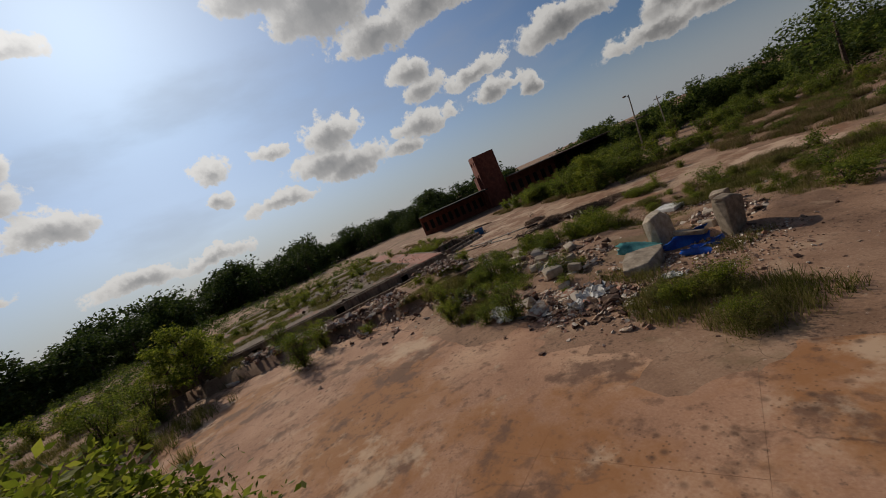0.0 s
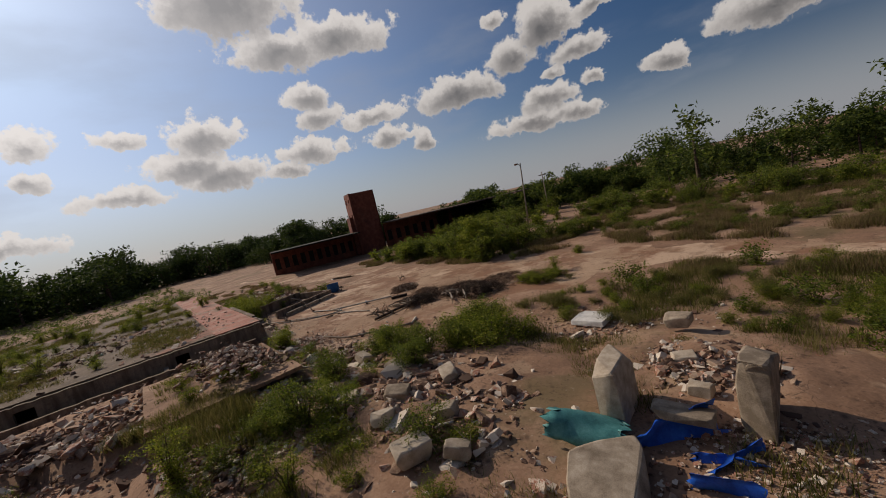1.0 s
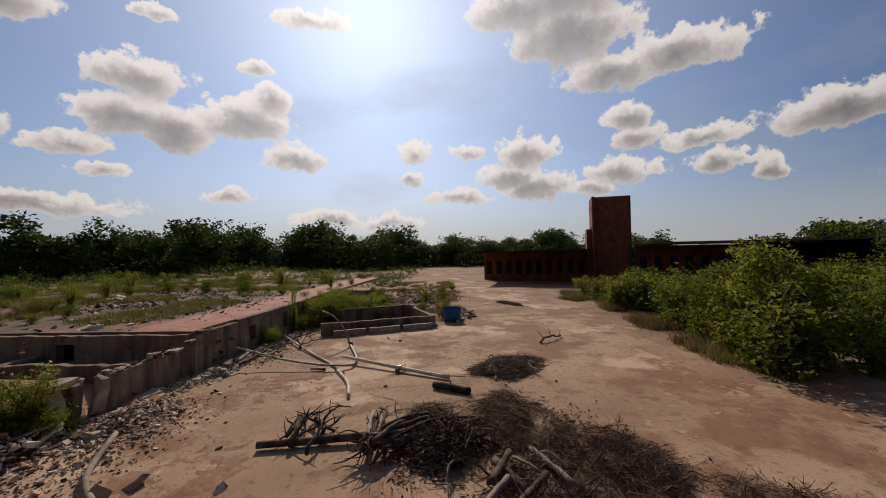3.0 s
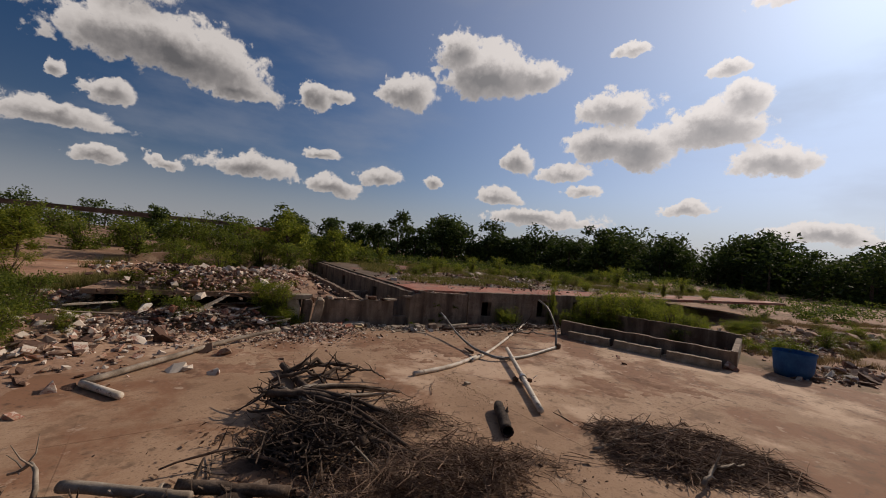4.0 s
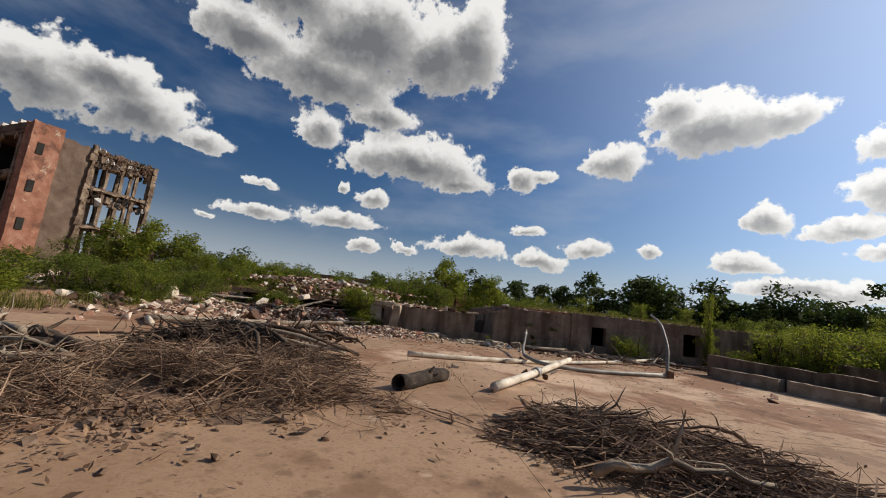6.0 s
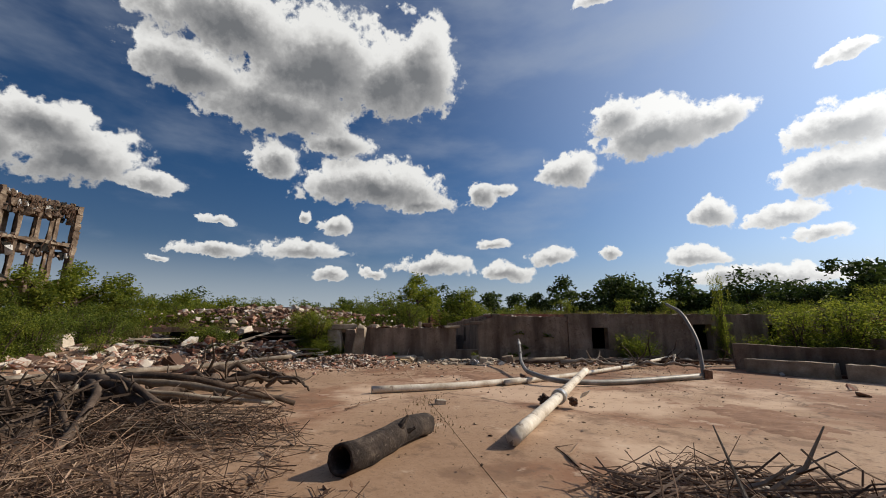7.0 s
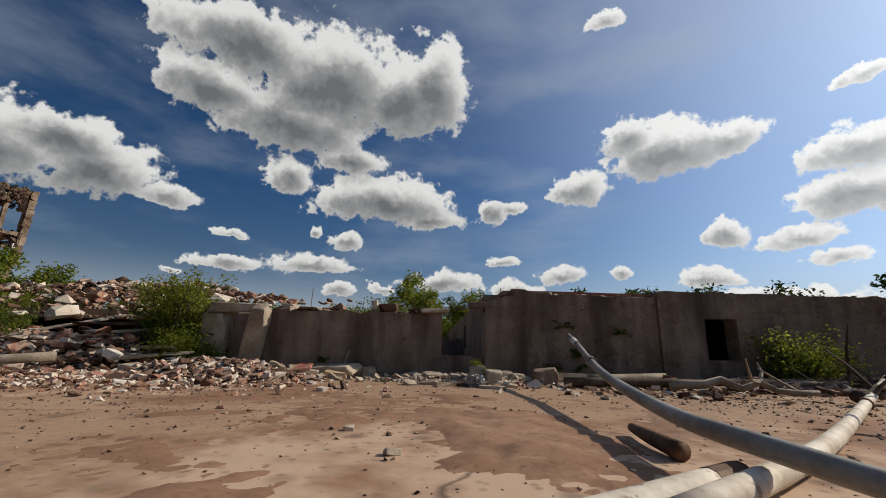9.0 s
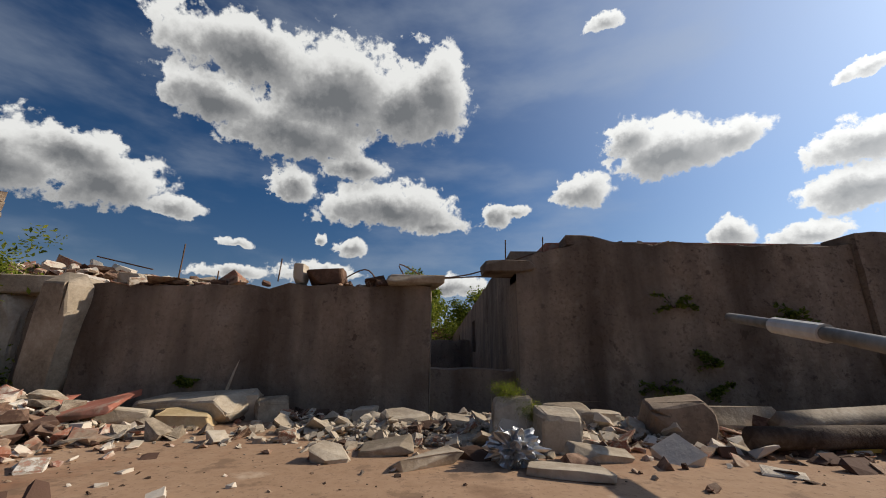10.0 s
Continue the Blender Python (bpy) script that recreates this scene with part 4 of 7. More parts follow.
log_thing("uprooted_trunk", (-6.9, -5.6, 0.25), (-4.3, -5.4, 0.12), 0.10, 0.06, "dark fallen branch beside a root ball", rl, stubs=4)
log_thing("root_log", (-6.3, -2.4, 0.14), (-5.4, -8.2, 0.22), 0.10, 0.13, "long dark log with upright root prongs", rl, stubs=8)


def root_heap():
    """Thick gnarled limbs of an uprooted tree, lying from the root fan towards the brushwood."""
    rng = np.random.default_rng(25)
    fan, ends = np.array((-6.79, -5.64, 0.42)), [(-3.88, -5.17, 0.10, 0.085), (-4.34, -7.09, 0.10, 0.085), (-4.38, -8.77, 0.08, 0.055), (-5.02, -9.33, 0.07, 0.045)]
    for k in range(15):
        x, y, z, r = ends[k] if k < 4 else ends[int(rng.integers(0, 4))]
        a = fan + rng.normal(0, 0.22, 3) * np.array([1.0, 1.0, 0.6])
        b = np.array((x, y, z)) + (rng.normal(0, 0.35, 3) * np.array([1, 1, 0.15]) if k > 3 else 0.0)
        r *= 1.0 if k < 4 else rng.uniform(0.4, 0.8)
        mid = a * 0.55 + b * 0.45 + rng.normal(0, 0.12, 3) + np.array([0, 0, 0.10])
        P = smooth_path([a, mid, b], 7)
        P[1:-1] += rng.normal(0, r * 0.16, (len(P) - 2, 3))
        P[:, 2] = np.maximum(P[:, 2], r * 0.8)
        V, F = tube(P - P[0], np.linspace(r, r * 0.72, len(P)) * (1 + rng.normal(0, 0.06, len(P))), 10)
        root = base("root_limb", pose(*P[0]), "thick dark gnarled limb of an uprooted tree", "branch", "limbs of the uprooted tree")
        put("limb", V, F, M["bark" if k % 3 else "driftwood"], root, smooth=True)
        for _ in range(3):
            d = rng.normal(0, 1, 3)
            d[2] = abs(d[2])
            d /= np.linalg.norm(d)
            q = P[int(rng.integers(2, len(P) - 2))] - P[0]
            put("broken_twig", *tube([q, q + d * 0.16 + rng.normal(0, 0.02, 3), q + d * 0.3], [r * 0.3, r * 0.22, r * 0.08], 5), M["bark"], root)
    for k in range(22):
        a = rng.uniform(1.6, 4.9)
        tip = fan + np.array([math.cos(a), math.sin(a), 0.0]) * rng.uniform(0.35, 0.95) + np.array([0, 0, rng.uniform(-0.38, 0.35)])
        tip[2] = max(tip[2], 0.03)
        P = smooth_path([fan + rng.normal(0, 0.12, 3), (fan + tip) / 2 + rng.normal(0, 0.1, 3), tip], 4)
        r = rng.uniform(0.016, 0.045)
        tagged(put("root_prong", *tube(P - P[0], np.linspace(r, r * 0.3, len(P)), 7), M["bark"], m=pose(*P[0]), smooth=True), "bent dark root prong of an uprooted tree", "root", "root fan")


root_heap()


def twigs(count, centre, spread, height, length, rng, flat=0.35, radius=0.012, out_dir=None, lean=0.6):
    """Many thin bent sticks heaped in a mound."""
    Vs, Fs, o = [], [], 0
    for _ in range(count):
        q = rng.normal(0, 0.5, 2)
        q = np.clip(q, -1.05, 1.05)
        fall = max(0.0, 1 - (q ** 2).sum() * 0.75)
        if noise.noise((centre[0] + q[0] * spread[0] * 0.9, centre[1] + q[1] * spread[1] * 0.9, 3.0)) < -0.12:
            continue
        c = np.array([q[0] * spread[0], q[1] * spread[1], rng.random() ** 1.2 * height * fall + 0.02])
        d = rng.normal(0, 1, 3)
        d[2] *= flat
        if out_dir is not None:
            d += np.array(out_dir) * lean * 2
        d /= np.linalg.norm(d)
        L = length * rng.uniform(0.4, 1.3)
        bend = rng.normal(0, 0.13, 3) * L
        P = np.array([c - d * L / 2, c + bend * 0.6, c + d * L / 4 + bend, c + d * L / 2 + bend * 0.4])
        P[:, 2] = np.maximum(P[:, 2], 0.01)
        r = radius * rng.uniform(0.5, 2.0)
        v, f = tube(P, [r, r * 0.9, r * 0.7, r * 0.3], 3)
        Vs.append(v)
        Fs += [tuple(i + o for i in face) for face in f]
        o += len(v)
    V = np.concatenate(Vs)
    return V, Fs


def brush(name, centre, turn, spread, height, count, length, label, seed, radius=0.012, mat="twig", flat=0.35, out_dir=None):
    V, F = twigs(count, centre, spread, height, length, np.random.default_rng(seed), flat, radius, out_dir)
    ob = put(name, V, F, M[mat], m=pose(centre[0], centre[1], 0.0, 0, 0, turn))
    return tagged(ob, label, "brush pile", kind="stuff")


brush("brush_pile", (1.3, -10.3), -38, (2.1, 1.15), 0.27, 4600, 0.8, "heap of thin dark dead twigs on the yard", 31, 0.0058, flat=0.10, out_dir=(0.5, 0.0, 0.0))
brush("brush_pile", (-5.0, -9.8), 20, (2.5, 1.5), 0.52, 3400, 0.6, "wide tangle of brown dead brushwood", 32, 0.0040)
brush("brush_pile", (-3.6, -9.7), -10, (1.6, 0.9), 0.45, 2200, 0.5, "low tangle of brown dead brushwood", 33, 0.0034)
brush("brush_pile", (-9.0, -11.7), 0, (3.0, 1.6), 0.34, 2200, 0.55, "spread of brown dead brushwood and leaves", 34, 0.0048)
brush("brush_pile", (-6.2, -7.6), 45, (1.4, 1.1), 0.6, 1300, 0.8, "dark heap of dead branches round a root ball", 35, 0.011, "bark")
brush("brush_pile", (-9.4, -10.2), 15, (2.0, 1.3), 0.62, 1700, 0.8, "dark heap of dead branches over cut logs", 39, 0.0075, "bark")
brush("brush_pile", (-4.9, -7.3), 30, (1.7, 1.3), 0.36, 1300, 0.55, "dense tangle of grey brown dead twigs", 65, 0.0036)
brush("brush_pile", (-4.8, -7.4), 30, (1.7, 1.3), 0.32, 1900, 0.5, "dense tangle of dark dead twigs", 69, 0.0042, "bark")
brush("brush_pile", (-7.3, -12.3), 10, (2.2, 1.2), 0.38, 1300, 0.6, "thick tangle of brown dead brushwood", 66, 0.0044)
brush("brush_pile", (-7.4, -12.2), 10, (2.2, 1.2), 0.36, 1900, 0.6, "thick tangle of dark dead brushwood", 70, 0.0052, "bark")
brush("brush_pile", (-10.6, -11.0), 20, (1.5, 1.7), 0.85, 1500, 0.9, "dark dense heap of dead branches and roots", 67, 0.013, "bark")
brush("brush_pile", (-8.9, -14.6), 70, (2.2, 1.0), 0.4, 1700, 0.6, "grey brown tangle of dead twigs", 68, 0.0052)
brush("brush_pile", (-11.2, -9.5), 0, (0.8, 0.7), 0.95, 520, 0.6, "dead vines round a stump", 36, 0.010)
brush("brush_pile", (-6.8, -12.4), 10, (2.0, 0.8), 0.16, 500, 0.5, "thin spread of brown dead brushwood and leaves", 38, 0.0042)
brush("brush_pile", (-11.0, -13.6), 30, (2.4, 1.5), 0.36, 1200, 0.7, "brown tangle of dead brushwood", 37, 0.0065)


def branch_thing(name, pts, r, label, mat="driftwood", twig_count=3, seed=1):
    rng = np.random.default_rng(seed)
    P = smooth_path(pts, 4)
    root = base(name, pose(*pts[0]), label, "branch")
    P = P - P[0]
    P[1:-1] += rng.normal(0, r * 0.5, (len(P) - 2, 3))
    V, F = tube(P, np.linspace(r, r * 0.45, len(P)), 7)
    put("limb", V, F, M[mat], root, smooth=True)
    for _ in range(twig_count):
        i = int(rng.integers(2, len(P) - 1))
        d = rng.normal(0, 1, 3)
        d[2] = abs(d[2]) + 0.3
        d /= np.linalg.norm(d)
        L = r * rng.uniform(6, 14)
        v, f = tube([P[i], P[i] + d * L * 0.5 + rng.normal(0, L * 0.08, 3), P[i] + d * L], [r * 0.4, r * 0.3, r * 0.1], 5)
        put("side_twig", v, f, M[mat], root)
    return root


branch_thing("dead_branch", [(-0.55, -9.6, 0.05), (0.2, -9.75, 0.10), (0.9, -10.3, 0.22)], 0.045, "pale dead branch reaching out of a brush heap", seed=2)
branch_thing("dead_branch", [(0.5, -9.3, 0.1), (0.9, -9.5, 0.24), (1.5, -10.0, 0.2)], 0.05, "pale forked dead branch on a brush heap", seed=3)
branch_thing("dead_branch", [(0.2, -11.5, 0.15), (1.0, -11.3, 0.24), (1.9, -11.4, 0.2)], 0.05, "whitish dead branch on a brush heap", "driftwood", 4, 4)
branch_thing("dead_branch", [(3.0, -9.6, 0.1), (2.6, -9.7, 0.28), (2.2, -9.8, 0.32), (1.6, -9.7, 0.15)], 0.03, "arched dead branch on a brush heap", "twig", 3, 5)
branch_thing("dead_branch", [(6.2, -12.9, 0.1), (6.9, -13.5, 0.28), (7.6, -14.3, 0.15), (8.2, -14.6, 0.1)], 0.07, "dark dead branch lying on the yard", "bark", 5, 6)
branch_thing("dead_branch", [(-2.6, -5.6, 0.03), (-2.3, -5.0, 0.04), (-2.0, -4.6, 0.05)], 0.012, "thin dry weed stalk in a joint", "twig", 4, 8)
branch_thing("dead_branch", [(-4.6, -6.1, 0.05), (-4.0, -5.9, 0.35), (-3.4, -6.0, 0.15)], 0.02, "thin dry branch on the yard", "twig", 5, 9)
for k in range(9):
    rr = np.random.default_rng(60 + k)
    x, y = 3.2 + rr.uniform(0, 6.5), 1.6 + rr.uniform(-0.6, 1.7)
    L, a = rr.uniform(1.2, 3.2), rr.uniform(-0.5, 0.35)
    branch_thing("dead_branch", [(x, y, 0.12), (x + L / 2 * math.cos(a), y + L / 2 * math.sin(a), 0.18), (x + L * math.cos(a), y + L * math.sin(a), 0.12)], rr.uniform(0.03, 0.08), "grey dead limb among debris below the wall", "driftwood" if k % 2 else "bark", 3, 70 + k)


# ---------------------------------------------------------------- rubble
def rubble(name, centre, spread, count, size, height, label, seed, mat="rubble", turn=0.0, flat=0.55, floor=None):
    rng = np.random.default_rng(seed)
    c, s = math.cos(radians(turn)), math.sin(radians(turn))
    Vs, Fs, o = [], [], 0
    for _ in range(count):
        q = rng.normal(0, 0.48, 2)
        dx, dy = q[0] * spread[0], q[1] * spread[1]
        x, y = centre[0] + dx * c - dy * s, centre[1] + dx * s + dy * c
        if floor is not None and not (1.5 < x < 45.5 and 4.9 < y < 37.5):
            continue
        v, f = HULLS[int(rng.integers(0, len(HULLS)))]
        k = size * rng.lognormal(0, 0.55)
        k = min(k, size * 4)
        S = np.array([rng.uniform(0.6, 1.5), rng.uniform(0.6, 1.3), rng.uniform(0.25, 0.9) * flat * 1.4]) * k
        W = (v * S) @ rot_of(rng, 0.6).T
        top = max(0.0, 1 - (q ** 2).sum() * 0.9) * height
        z = (floor if floor is not None else max(hgt(x, y), 0.0 if inside(x, y, YARD) or inside(x, y, WEST) else -9)) + top * rng.random() ** 0.7 + k * 0.12
        Vs.append(W + np.array([x, y, z]) - np.array([centre[0], centre[1], 0]))
        Fs += [tuple(i + o for i in face) for face in f]
        o += len(v)
    ob = put(name, np.concatenate(Vs), Fs, M[mat], m=pose(centre[0], centre[1], 0))
    return tagged(ob, label, "rubble", kind="stuff")


STONES = {}


def heap(name, centre, spread, count, size, height, label, seed, mat="stone", floor=0.0, strip=False):
    """A heap whose larger stones are parts of their own."""
    rng = np.random.default_rng(seed)
    root = base(name, pose(centre[0], centre[1], floor), label, "rubble")
    for i in range(count):
        q = rng.uniform(-0.9, 0.9, 2) if strip else rng.normal(0, 0.48, 2)
        h = int(rng.integers(0, len(HULLS)))
        if (h, mat) not in STONES:
            STONES[h, mat] = mesh_data("stone", *HULLS[h], M[mat])
        k = size * min(2.6, rng.lognormal(0, 0.45))
        slab = rng.random() < 0.62
        S = (k * rng.uniform(0.8, 1.7), k * rng.uniform(0.6, 1.3), k * (rng.uniform(0.12, 0.28) if slab else rng.uniform(0.4, 0.85)))
        z = max(0.0, 1 - (q ** 2).sum() * 0.9) * height * rng.random() ** 0.7 + S[2] * 0.36
        ob = new("stone", STONES[h, mat])
        ob.parent = root
        ob.matrix_basis = pose(q[0] * spread[0], q[1] * spread[1], z, rng.normal(0, 14), rng.normal(0, 14), rng.uniform(0, 360)) @ Matrix.Diagonal((*S, 1))
    return root


def leaf_bed(name, centre, spread, height, count, size, label, seed):
    """Fallen leaves and bark scraps lying at all angles."""
    rng = np.random.default_rng(seed)
    q = rng.normal(0, 0.5, (count, 2))
    keep = np.array([noise.noise((centre[0] + a * spread[0] * 0.9, centre[1] + b * spread[1] * 0.9, 3.0)) > -0.10 for a, b in q])
    q = q[keep]
    count = len(q)
    c = np.stack([q[:, 0] * spread[0], q[:, 1] * spread[1], rng.random(count) * height * np.maximum(0.05, 1 - (q ** 2).sum(1) * 0.8) + 0.03], 1)
    a = rng.normal(0, 1, (count, 3)) * np.array([1, 1, 0.45])
    a /= np.linalg.norm(a, axis=1)[:, None]
    b = np.cross(a, rng.normal(0, 0.35, (count, 3)) + np.array([0, 0, 1]))
    b /= np.linalg.norm(b, axis=1)[:, None] + 1e-9
    s = size * rng.lognormal(0, 0.4, count)
    a, b = a * s[:, None], b * (s * rng.uniform(0.25, 0.6, count))[:, None]
    V = np.stack([c - a, c + b - a * 0.2, c + a, c - b - a * 0.1], 1).reshape(-1, 3)
    V[:, 2] = np.maximum(V[:, 2], 0.012)
    ob = put(name, V, np.arange(count * 4).reshape(-1, 4), M["brownleaf"], m=pose(centre[0], centre[1], 0))
    return tagged(ob, label, "leaf litter", kind="stuff")


def mound(name, centre, spread, height, mat, label, seed, turn=0):
    n = 26 if height > 0.3 else 110
    V, F = [], []
    for j in range(n + 1):
        for i in range(n + 1):
            u, v = 2 * i / n - 1, 2 * j / n - 1
            r = math.hypot(u, v)
            h = max(0.0, 1 - r * r) * height
            x, y = u * spread[0], v * spread[1]
            h *= 1 + 0.5 * noise.noise((x * 0.9 + seed, y * 0.9, 0.0)) + 0.25 * noise.noise((x * 2.7 + seed, y * 2.7, 5.0))
            if height < 0.3:
                h *= 1.0 + 1.4 * noise.noise((x * 0.8 + seed, y * 0.8, 8.0)) + 0.7 * noise.noise((x * 2.9 + seed, y * 2.9, 8.0)) + 0.45 * noise.noise((x * 6.5, y * 6.5, seed)) + 0.35 * noise.noise((x * 15.0, y * 15.0, seed))
                h *= 0.4
            V.append((x, y, h - (0.12 if height > 0.3 else 0.024)))
    for j in range(n):
        for i in range(n):
            a = j * (n + 1) + i
            F.append((a, a + 1, a + n + 2, a + n + 1))
    z = hgt(*centre)
    return tagged(put(name, V, F, M[mat], m=pose(centre[0], centre[1], z, 0, 0, turn), smooth=True), label, "mound", kind="structure")


mound("mound_litter", (-5.4, -10.1), (4.2, 1.9), 0.13, "litter", "thin bed of brown leaf litter on the yard", 5, 12)
mound("mound_litter", (-9.6, -11.6), (4.4, 3.0), 0.14, "litter", "thin bed of brown leaf litter on the yard", 6, -8)
mound("mound_litter", (-6.2, -7.4), (1.9, 1.6), 0.16, "litter", "thin bed of dark bark litter on the yard", 7, 30)
mound("mound_litter", (1.3, -10.4), (2.3, 1.2), 0.13, "litter", "thin bed of dark bark litter on the yard", 8, -38)
mound("mound_rubble", (-9.5, 5.5), (5.6, 2.2), 0.95, "dirt", "low bank of red dirt and rubble below the floor edge", 1)
mound("mound_field", (-20.5, 3.3), (12, 8.5), 0.85, "dirt", "broad bank of dark dirt and rubble", 2)
mound("mound_slabs", (-29.7, -4.1), (5.5, 4.5), 0.55, "dirt", "bank of reddish dirt between upright slabs", 3)
rubble("rubble_foot", (-9.0, 4.9), (4.6, 1.5), 5200, 0.085, 0.85, "strewn brick and concrete rubble with red and white bits", 41)
heap("rubble_heap", (-9.2, 5.5), (4.2, 1.1), 70, 0.26, 0.72, "pale broken slabs on a bank of brick rubble", 64, mat="chunk")
rubble("rubble_wall", (-4.3, 3.15), (1.7, 0.95), 4200, 0.056, 0.30, "strewn brick and concrete rubble with red and white bits", 42)
rubble("rubble_gap", (0.5, 3.35), (1.8, 0.5), 2600, 0.040, 0.12, "grey broken concrete bits along the wall foot", 43, "chunk")
rubble("rubble_dock", (6.0, 3.2), (4.4, 0.8), 2600, 0.055, 0.12, "grey and white debris along the dock wall", 44)
rubble("rubble_yard", (-3.0, 0.8), (4.2, 3.2), 1500, 0.013, 0.0, "small brick crumbs scattered on the yard", 45, "grit")
rubble("rubble_yard", (4.0, -2.2), (5.6, 4.6), 1600, 0.012, 0.0, "small crumbs scattered on the yard", 46, "grit")
rubble("rubble_yard", (0.5, -6.0), (6.0, 5.0), 1200, 0.010, 0.0, "small crumbs scattered on the yard", 60, "grit")
rubble("rubble_field", (-20.1, 3.3), (8.0, 5.5), 5200, 0.16, 0.8, "broad heap of broken concrete and brick", 47)
rubble("rubble_field", (-15.8, 3.3), (6.0, 6.0), 3000, 0.14, 0.45, "heap of broken brick and stone", 48)
rubble("rubble_field", (-23.0, 4.6), (5.0, 4.0), 3600, 0.10, 0.30, "mixed brick, concrete and sheet debris on dark dirt", 61)
rubble("rubble_field", (-17.5, 10.5), (3.2, 2.4), 1500, 0.11, 0.30, "pale stones and brick on red dirt", 62)
rubble("rubble_field", (-12.6, 3.2), (2.6, 1.9), 2000, 0.10, 0.55, "broken brick, board and concrete on a low bank", 65)
rubble("rubble_slabs", (-32.6, -0.2), (2.4, 2.2), 900, 0.06, 0.08, "small brick bits on pink dirt", 63)
rubble("rubble_slabs", (-29.8, -3.7), (3.2, 2.8), 2600, 0.12, 0.55, "heap of broken red brick between upright slabs", 49)
rubble("rubble_trash", (-28.3, 8.0), (5.5, 2.6), 2200, 0.12, 0.15, "scattered pale debris at the pavement edge", 50)
rubble("rubble_trench", (-5.0, 22.5), (2.6, 13.0), 2200, 0.22, 0.4, "dark debris of boards and stones in a trench", 51, turn=-30.0)
rubble("rubble_deck", (16.0, 18.0), (12.0, 9.0), 700, 0.15, 0.05, "pale debris strewn over the raised floor", 52, floor=1.94)
rubble("rubble_bin", (18.0, -8.4), (3.4, 1.0), 400, 0.14, 0.1, "debris along the yard edge by the bin", 53)
rubble("rubble_north", (-9.0, 15.0), (8.0, 6.0), 900, 0.16, 0.5, "heaps of grey debris behind the ledge", 54)
rubble("rubble_left_yard", (-6.4, 2.4), (4.6, 2.0), 2200, 0.04, 0.03, "small brick crumbs scattered on the yard", 55)

def chunk_thing(x, y, z, size, turn, seed, label, name="concrete_chunk", mat="chunk", tilt=(0, 0), group=""):
    rng = np.random.default_rng(seed)
    V, F = hull(rng, 34, 0.32)
    V = V + rng.normal(0, 0.02, V.shape)
    bm = bmesh.new()
    vs = [bm.verts.new(p * np.array(size)) for p in V]
    for f in F:
        bm.faces.new([vs[i] for i in f])
    bmesh.ops.dissolve_limit(bm, angle_limit=0.03, verts=bm.verts, edges=bm.edges)
    bmesh.ops.bevel(bm, geom=bm.edges[:], offset=min(size) * 0.05, segments=1, affect="EDGES")
    ob = from_bm(name, bm, M[mat], m=pose(x, y, z, tilt[0], tilt[1], turn))
    return tagged(ob, label, "concrete chunk", group)


rc = np.random.default_rng(91)
# chunks along the wall foot
for x, y, s in [(-2.35, 3.95, (1.05, 0.45, 0.24)), (-1.95, 4.0, (0.4, 0.3, 0.26)), (-1.6, 3.95, (0.3, 0.25, 0.22)), (-0.3, 3.4, (0.36, 0.28, 0.18)), (-0.35, 2.75, (0.34, 0.2, 0.07)), (-0.1, 2.5, (0.42, 0.2, 0.07)),
                (-0.7, 3.9, (0.2, 0.2, 0.14)), (0.15, 3.25, (0.28, 0.22, 0.16)), (0.5, 3.08, (0.30, 0.26, 0.34)), (0.78, 2.86, (0.28, 0.26, 0.28)), (1.28, 3.4, (0.28, 0.2, 0.2)), (0.68, 2.3, (0.44, 0.18, 0.05)), (0.95, 2.6, (0.38, 0.14, 0.08)),
                (1.05, 3.55, (0.42, 0.3, 0.2)), (2.45, 3.65, (0.95, 0.3, 0.2)), (-4.4, 4.3, (0.9, 0.5, 0.14)), (-2.5, 2.98, (0.26, 0.16, 0.04)), (-2.75, 3.6, (0.46, 0.3, 0.16)), (-4.5, 3.5, (0.5, 0.4, 0.2)), (-3.6, 3.4, (0.4, 0.3, 0.16)), (-5.5, 3.0, (0.5, 0.4, 0.2)),
                (-1.06, -5.05, (0.18, 0.14, 0.09)), (-0.5, -1.75, (0.10, 0.07, 0.04)), (-0.9, -1.1, (0.08, 0.06, 0.04)), (3.3, 3.6, (1.3, 0.22, 0.11)), (-12.0, 4.8, (1.1, 0.7, 0.25)), (-10.2, 5.2, (0.8, 0.5, 0.25))]:
    chunk_thing(x, y, s[2] * 0.42, s, rc.uniform(-30, 30), int(rc.integers(1, 9999)), "broken grey concrete chunk at the wall foot", group="chunks at the wall foot", tilt=(rc.uniform(-10, 10), rc.uniform(-10, 10)))
chunk_thing(1.76, 3.2, 0.13, (0.50, 0.34, 0.30), -8, 515, "dark weathered concrete block at the wall foot", mat="wall", tilt=(4, -6))
chunk_thing(-2.15, 3.58, 0.06, (0.42, 0.24, 0.12), 12, 516, "yellowish sandstone chunk at the wall foot", "sandstone_chunk", "sandstone", (8, 4))
for x, y, s, t in [(-3.55, 3.5, (0.7, 0.35, 0.07), 15), (-2.85, 3.3, (0.62, 0.34, 0.06), 8), (-3.15, 3.95, (0.5, 0.3, 0.07), -25), (-4.3, 3.1, (0.6, 0.4, 0.06), 30), (-5.2, 3.3, (0.5, 0.34, 0.06), -12)]:
    chunk_thing(x, y, 0.16, s, t, int(rc.integers(1, 9999)), "thin slab with red painted face on rubble", "red_slab", "redfloor", (12, -10))
